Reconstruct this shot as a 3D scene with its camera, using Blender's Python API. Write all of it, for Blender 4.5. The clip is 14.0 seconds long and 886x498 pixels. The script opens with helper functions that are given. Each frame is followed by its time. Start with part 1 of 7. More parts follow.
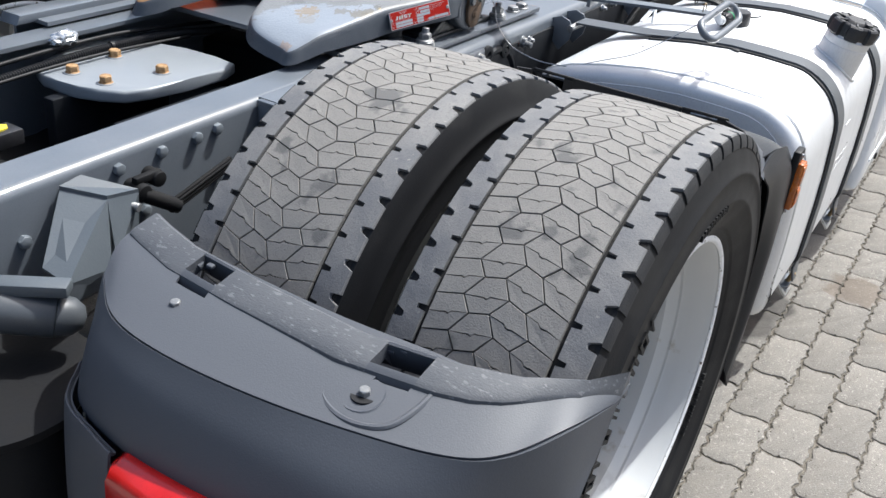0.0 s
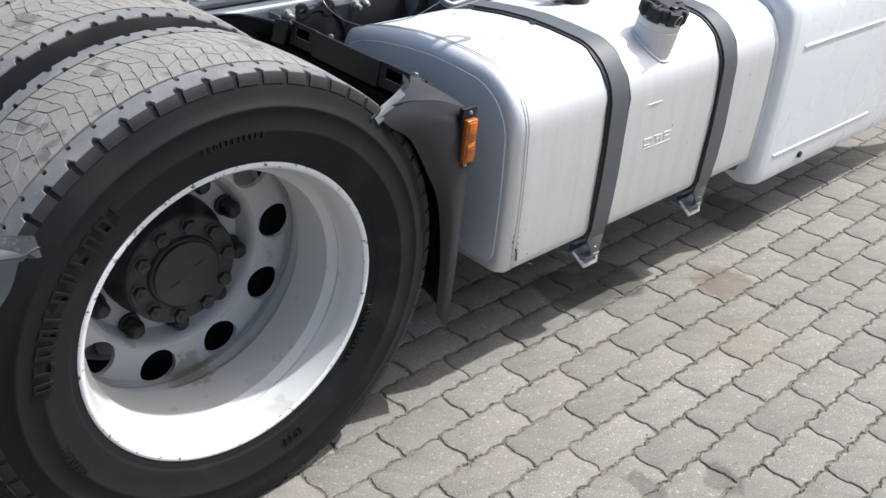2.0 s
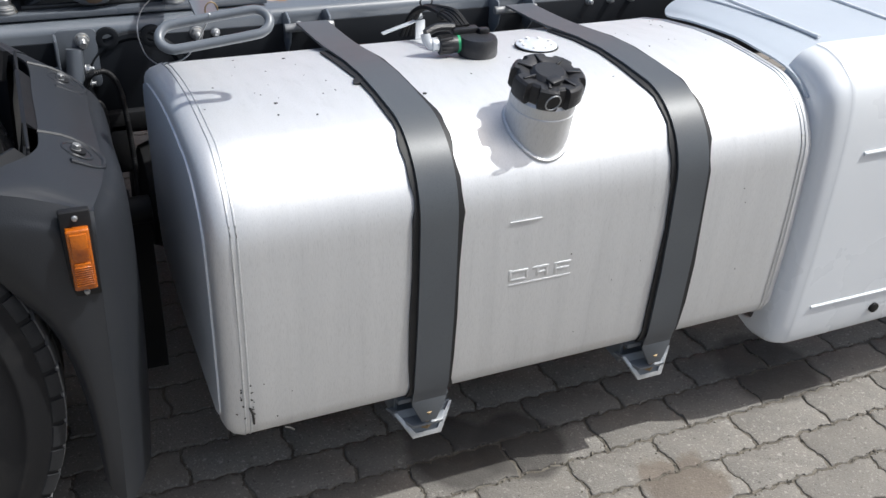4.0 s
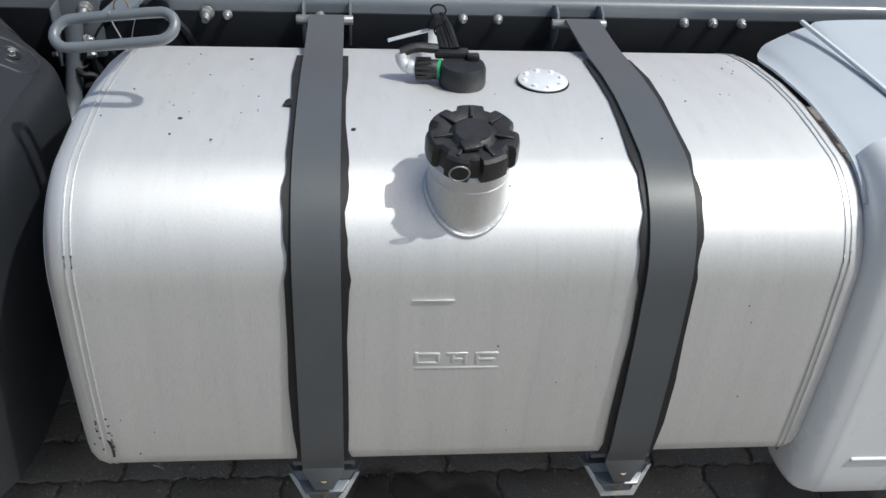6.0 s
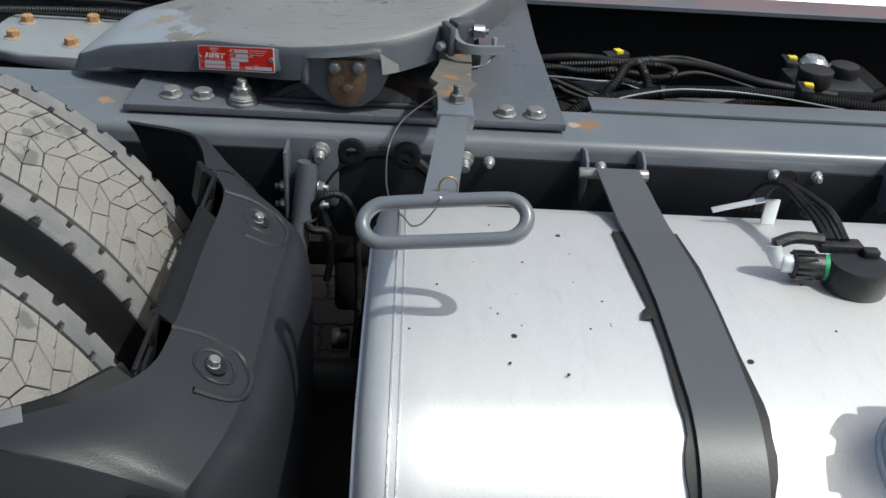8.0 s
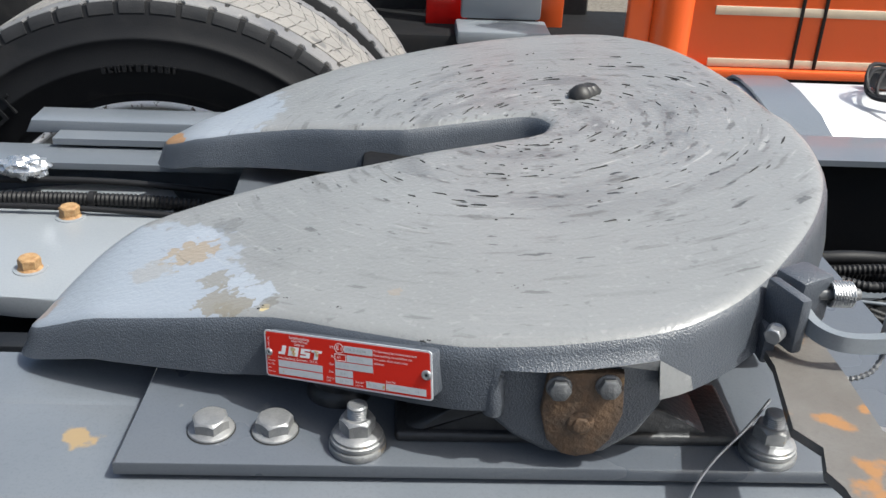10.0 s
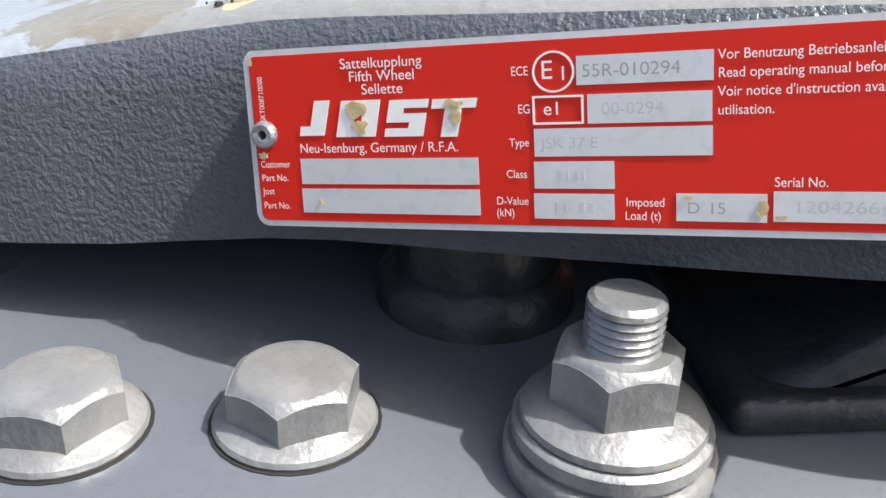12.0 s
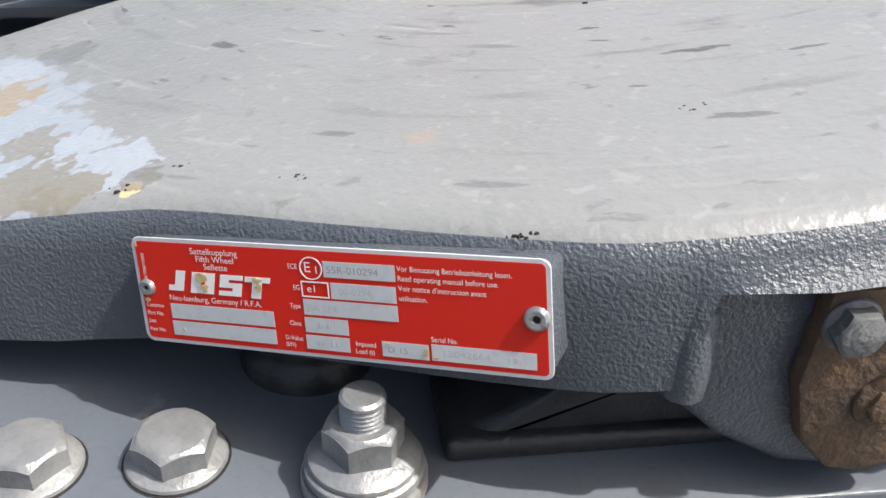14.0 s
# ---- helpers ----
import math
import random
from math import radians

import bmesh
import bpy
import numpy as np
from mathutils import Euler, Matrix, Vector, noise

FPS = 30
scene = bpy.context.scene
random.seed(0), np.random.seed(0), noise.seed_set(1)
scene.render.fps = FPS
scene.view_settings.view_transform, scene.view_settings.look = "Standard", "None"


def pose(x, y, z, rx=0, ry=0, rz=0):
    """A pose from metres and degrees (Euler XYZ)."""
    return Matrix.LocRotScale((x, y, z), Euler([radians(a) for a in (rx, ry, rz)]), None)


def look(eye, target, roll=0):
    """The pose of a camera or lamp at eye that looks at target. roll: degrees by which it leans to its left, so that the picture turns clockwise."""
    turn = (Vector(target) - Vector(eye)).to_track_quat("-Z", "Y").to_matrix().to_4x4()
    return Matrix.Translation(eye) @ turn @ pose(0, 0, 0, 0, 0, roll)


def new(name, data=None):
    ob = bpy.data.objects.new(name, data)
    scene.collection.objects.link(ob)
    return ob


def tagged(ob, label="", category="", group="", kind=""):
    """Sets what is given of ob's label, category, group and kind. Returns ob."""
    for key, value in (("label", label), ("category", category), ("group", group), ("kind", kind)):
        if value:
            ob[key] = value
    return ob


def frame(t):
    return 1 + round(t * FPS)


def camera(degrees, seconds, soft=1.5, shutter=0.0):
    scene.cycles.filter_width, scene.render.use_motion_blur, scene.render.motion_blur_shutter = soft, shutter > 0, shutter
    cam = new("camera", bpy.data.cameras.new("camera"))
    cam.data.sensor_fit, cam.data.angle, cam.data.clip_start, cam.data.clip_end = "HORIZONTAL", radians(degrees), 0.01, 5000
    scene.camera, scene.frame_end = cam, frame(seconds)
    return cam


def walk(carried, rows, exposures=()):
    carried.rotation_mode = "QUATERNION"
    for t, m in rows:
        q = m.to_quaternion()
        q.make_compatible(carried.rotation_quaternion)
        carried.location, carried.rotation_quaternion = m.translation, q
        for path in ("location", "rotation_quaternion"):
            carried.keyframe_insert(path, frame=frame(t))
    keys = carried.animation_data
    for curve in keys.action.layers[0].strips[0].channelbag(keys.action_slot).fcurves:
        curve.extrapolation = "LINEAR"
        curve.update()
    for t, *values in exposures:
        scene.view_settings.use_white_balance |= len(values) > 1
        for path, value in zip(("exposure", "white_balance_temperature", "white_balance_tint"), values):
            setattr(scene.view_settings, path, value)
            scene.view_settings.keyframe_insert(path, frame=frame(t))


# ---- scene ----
cam = camera(50.6, 14.0)
PATH = [
    (0, (-1.236, -1.43, 1.406), (0.287, -0.564, 0.441), 5.4),
    (0.5, (-1.327, -1.798, 1.419), (0.123, -0.821, 0.447), 5.1),
    (1, (-1.227, -2.06, 1.408), (0.12, -0.962, 0.418), 5.2),
    (1.5, (-1.005, -2.236, 1.459), (0.306, -1.109, 0.453), 4.7),
    (2, (-0.753, -2.4, 1.481), (0.475, -1.188, 0.468), 4.7),
    (2.5, (-0.475, -2.457, 1.474), (0.474, -1.04, 0.43), 4),
    (3, (-0.115, -2.412, 1.449), (0.715, -0.915, 0.415), 3.5),
    (3.5, (0.204, -2.386, 1.407), (0.994, -0.862, 0.381), 2.8),
    (4, (0.517, -2.351, 1.392), (1.246, -0.801, 0.359), 3.2),
    (4.2, (0.635, -2.312, 1.371), (1.353, -0.755, 0.342), 3.2),
    (6.3, (1.126, -2.18, 1.452), (1.276, -0.573, 0.271), 3.6),
    (6.5, (1.115, -2.173, 1.452), (1.265, -0.571, 0.263), 3.7),
    (7, (1.024, -2.116, 1.448), (1.162, -0.512, 0.261), 3.9),
    (7.5, (0.868, -1.99, 1.434), (0.986, -0.373, 0.264), 4.5),
    (8, (0.737, -1.753, 1.397), (0.829, -0.05, 0.352), 4),
    (8.5, (0.673, -1.49, 1.357), (0.742, 0.227, 0.333), 3.6),
    (9, (0.608, -1.271, 1.314), (0.655, 0.505, 0.395), 3.0),
    (9.2, (0.58, -1.182, 1.3), (0.633, 0.598, 0.389), 3.1),
    (11.3, (0.448, -0.674, 1.057), (0.587, 1.135, 0.217), 1.6),
    (11.5, (0.435, -0.614, 0.987), (0.592, 1.216, 0.195), 2.0),
    (12, (0.427, -0.514, 0.925), (0.611, 1.271, 0.041), 1.7),
    (12.5, (0.442, -0.489, 0.924), (0.66, 1.26, -0.021), 2.4),
    (13, (0.449, -0.489, 0.949), (0.678, 1.217, -0.068), 1.9),
    (13.5, (0.448, -0.502, 0.963), (0.693, 1.19, -0.075), 2.0),
    (13.8, (0.458, -0.537, 0.995), (0.672, 1.149, -0.06), 1.2),
    (14, (0.471, -0.596, 1.041), (0.708, 1.085, -0.016), 1.6),
]
EXPOSURES = [(0, 0.68, 6150, 7), (2.5, 0.55, 6150, 7), (3.0, 0.57, 6150, 7), (3.5, 0.36, 6150, 7), (4.2, 0.14, 6200, 7), (6.5, -0.14, 6250, 3), (7.5, -0.18, 6300, 2), (8.0, -0.13, 6300, 2), (8.5, 0.14, 6300, 3), (9.2, 0.45, 6350, 5), (11.5, 0.70, 6450, 5), (12.3, 1.28, 6600, 9), (13, 1.02, 6600, 9), (14, 0.84, 6600, 8)]
walk(cam, [(t, look(eye, target, roll)) for t, eye, target, roll in PATH], EXPOSURES)

# ---- world and light ----
SUN_TO = Vector((0.57, -0.21, 1.0)).normalized()
world = bpy.data.worlds.new("world")
scene.world = world
world.use_nodes = True
wn = world.node_tree
sky = wn.nodes.new("ShaderNodeTexSky")
sky.sky_type = "NISHITA"
sky.sun_disc = False
sky.sun_elevation = math.asin(SUN_TO.z)
sky.sun_rotation = math.atan2(SUN_TO.x, SUN_TO.y)
sky.dust_density = 6.0
wn.links.new(sky.outputs[0], wn.nodes["Background"].inputs[0])
wn.nodes["Background"].inputs[1].default_value = 0.122
sun = new("sun", bpy.data.lights.new("sun", "SUN"))
sun.data.energy = 3.75
sun.data.angle = radians(0.8)
sun.data.color = (1.0, 0.975, 0.945)
sun.matrix_world = look((4, 0.3, 5), Vector((4, 0.3, 5)) - SUN_TO)


# ---- materials ----
def material(name, base, rough=0.5, metal=0.0, second=None, scale=30.0, amount=0.5, fine=400.0, fine_amount=0.28,
             bump=0.1, bump_scale=300.0, rough_var=0.1, third=None, third_scale=6.0, third_at=0.62, stretch=(1, 1, 1), coat=0.0,
             per_object=0.0, transmission=0.0, spec=0.5, spots=(), world=False, speck=None, crisp=0.86):
    """A surface with grain at two scales, an optional second tone and patches of a third."""
    m = bpy.data.materials.new(name)
    m.use_nodes = True
    nt = m.node_tree
    n, l = nt.nodes, nt.links
    b = n["Principled BSDF"]
    co = n.new("ShaderNodeTexCoord")
    mp = n.new("ShaderNodeMapping")
    mp.inputs["Scale"].default_value = stretch
    l.new(n.new("ShaderNodeNewGeometry").outputs["Position"] if world else co.outputs["Object"], mp.inputs[0])

    def noise_tex(s, detail=4.0):
        t = n.new("ShaderNodeTexNoise")
        t.inputs["Scale"].default_value = s
        t.inputs["Detail"].default_value = detail
        l.new(mp.outputs[0], t.inputs["Vector"])
        return t

    def mix(a, c, f):
        x = n.new("ShaderNodeMix")
        x.data_type = "RGBA"
        for k, v in ((0, f), (6, a), (7, c)):
            if isinstance(v, (tuple, float, int)):
                x.inputs[k].default_value = (*v, 1) if isinstance(v, tuple) else v
            else:
                l.new(v, x.inputs[k])
        return x.outputs[2]

    def ramp(src, lo, hi, top=1.0):
        r = n.new("ShaderNodeMapRange")
        r.inputs[1].default_value, r.inputs[2].default_value, r.inputs[3].default_value, r.inputs[4].default_value = lo, hi, 0.0, top
        l.new(src, r.inputs[0])
        return r.outputs[0]

    big, small = noise_tex(scale), noise_tex(fine, 2.0)
    second = second or tuple(c * 0.75 for c in base)
    col = mix(base, second, ramp(big.outputs[0], 0.35, 0.7, amount))
    col = mix(col, tuple(min(1, c * 0.55) for c in base), ramp(small.outputs[0], 0.5, 0.8, fine_amount))
    if third:
        col = mix(col, third, ramp(noise_tex(third_scale, 6.0).outputs[0], third_at, third_at + 0.06))
    if speck:
        col = mix(col, speck[0], ramp(noise_tex(speck[1], 3.0).outputs[0], speck[2], speck[2] + 0.04, speck[3]))
        col = mix(col, tuple(c * 0.35 for c in base), ramp(noise_tex(speck[1] * 0.6, 5.0).outputs[0], speck[2] + 0.02, speck[2] + 0.07, speck[3]))
    if per_object:
        oi = n.new("ShaderNodeObjectInfo")
        col = mix(col, tuple(c * 0.5 for c in base), ramp(oi.outputs["Random"], 0.0, 1.0, per_object))
    if spots:
        geo = n.new("ShaderNodeNewGeometry")
    for place, radius, tone, ragged, dens in spots:
        rag = n.new("ShaderNodeTexNoise")
        rag.inputs["Detail"].default_value = 7.0
        l.new(geo.outputs["Position"], rag.inputs["Vector"])
        rag.inputs["Scale"].default_value = dens
        d = n.new("ShaderNodeVectorMath")
        d.operation = "DISTANCE"
        d.inputs[1].default_value = place
        l.new(geo.outputs["Position"], d.inputs[0])
        add = n.new("ShaderNodeMath")
        add.operation = "MULTIPLY_ADD"
        l.new(rag.outputs[0], add.inputs[0])
        add.inputs[1].default_value = radius * ragged
        l.new(d.outputs["Value"], add.inputs[2])
        reach = radius * (1 + ragged * 0.5)
        r = n.new("ShaderNodeMapRange")
        r.inputs[1].default_value, r.inputs[2].default_value, r.inputs[3].default_value, r.inputs[4].default_value = reach * crisp, reach, tone[3], 0.0
        l.new(add.outputs[0], r.inputs[0])
        col = mix(col, tone[:3], r.outputs[0])
    l.new(col, b.inputs["Base Color"])
    b.inputs["Metallic"].default_value = metal
    b.inputs["Coat Weight"].default_value = coat
    b.inputs["Transmission Weight"].default_value = transmission
    b.inputs["Specular IOR Level"].default_value = spec
    rr = n.new("ShaderNodeMapRange")
    rr.inputs[3].default_value, rr.inputs[4].default_value = max(0.03, rough - rough_var), min(1, rough + rough_var)
    l.new(big.outputs[0], rr.inputs[0])
    l.new(rr.outputs[0], b.inputs["Roughness"])
    if bump:
        bt = noise_tex(bump_scale, 3.0)
        bp = n.new("ShaderNodeBump")
        bp.inputs["Strength"].default_value = bump
        bp.inputs["Distance"].default_value = 0.002
        l.new(bt.outputs[0], bp.inputs["Height"])
        l.new(bp.outputs[0], b.inputs["Normal"])
    return m


OIL = (0.055, 0.05, 0.045)
STAINS = (((1.19, -1.03, 0.0), 0.13, (*OIL, 0.8), 0.9, 7.0), ((1.33, -1.06, 0.0), 0.11, (*OIL, 0.8), 0.9, 7.0), ((1.60, -1.29, 0.0), 0.10, (0.12, 0.09, 0.065, 0.6), 1.6, 14.0), ((2.02, -1.04, 0.0), 0.14, (*OIL, 0.7), 0.9, 7.0),
          ((0.70, -1.66, 0.0), 0.045, (*OIL, 0.5), 2.4, 22.0), ((0.86, -1.76, 0.0), 0.05, (*OIL, 0.5), 2.4, 22.0), ((1.36, -1.50, 0.0), 0.12, (0.20, 0.165, 0.125, 0.35), 1.8, 14.0), ((0.35, -1.95, 0.0), 0.12, (0.24, 0.20, 0.15, 0.4), 0.9, 7.0))
RIM_SPOTS = (((0.01, -0.925, 0.192), 0.055, (0.25, 0.215, 0.14, 0.6), 1.8, 60.0), ((0.10, -1.05, 0.20), 0.035, (0.42, 0.42, 0.41, 0.5), 2.0, 60.0), ((0.10, -1.13, 0.182), 0.03, (0.34, 0.31, 0.26, 0.4), 2.2, 60.0))
RUST_SPOTS = (((0.255, -0.333, 0.78), 0.014, (0.30, 0.21, 0.10, 0.85), 2.4, 70.0), ((1.035, -0.345, 0.78), 0.022, (0.24, 0.13, 0.055, 0.9), 2.4, 70.0), ((1.012, -0.343, 0.78), 0.012, (0.40, 0.30, 0.23, 0.9), 2.0, 70.0))
PAINT = (0.255, 0.285, 0.325)
MUD = (0.175, 0.160, 0.128)
WORN = (((0.225, -0.230, 0.85), 0.155, (*PAINT, 0.92), 0.55, 75.0), ((0.225, -0.230, 0.85), 0.130, (*PAINT, 0.8), 0.5, 130.0), ((0.235, 0.245, 0.85), 0.120, (*PAINT, 0.9), 0.6, 60.0),
        ((0.388, -0.264, 0.877), 0.020, (0.28, 0.31, 0.35, 0.9), 2.6, 120.0), ((0.372, -0.240, 0.873), 0.016, (0.28, 0.31, 0.35, 0.9), 2.4, 130.0), ((0.322, -0.130, 0.863), 0.018, (0.28, 0.31, 0.35, 0.85), 2.4, 120.0),
        ((0.316, -0.165, 0.862), 0.024, (0.26, 0.20, 0.125, 0.75), 2.4, 110.0), ((0.357, -0.262, 0.870), 0.018, (*MUD, 0.8), 2.6, 120.0), ((0.375, -0.276, 0.874), 0.013, (*MUD, 0.85), 2.6, 130.0), ((0.350, -0.225, 0.868), 0.014, (*MUD, 0.7), 2.6, 120.0), ((0.286, -0.190, 0.856), 0.020, (0.24, 0.225, 0.195, 0.5), 2.6, 110.0),
        ((0.401, -0.288, 0.879), 0.0045, (0.52, 0.42, 0.22, 0.85), 1.6, 140.0), ((0.405, -0.281, 0.880), 0.009, (0.12, 0.115, 0.10, 0.7), 2.8, 120.0), ((0.34, -0.115, 0.866), 0.016, (0.12, 0.122, 0.12, 0.6), 2.8, 120.0),
        ((0.182, -0.205, 0.83), 0.02, (0.33, 0.18, 0.07, 0.4), 1.6, 90.0), ((0.195, 0.205, 0.83), 0.035, (0.36, 0.19, 0.07, 0.9), 1.2, 70.0), ((0.506, -0.286, 0.895), 0.006, (0.30, 0.22, 0.15, 0.35), 2.6, 160.0))
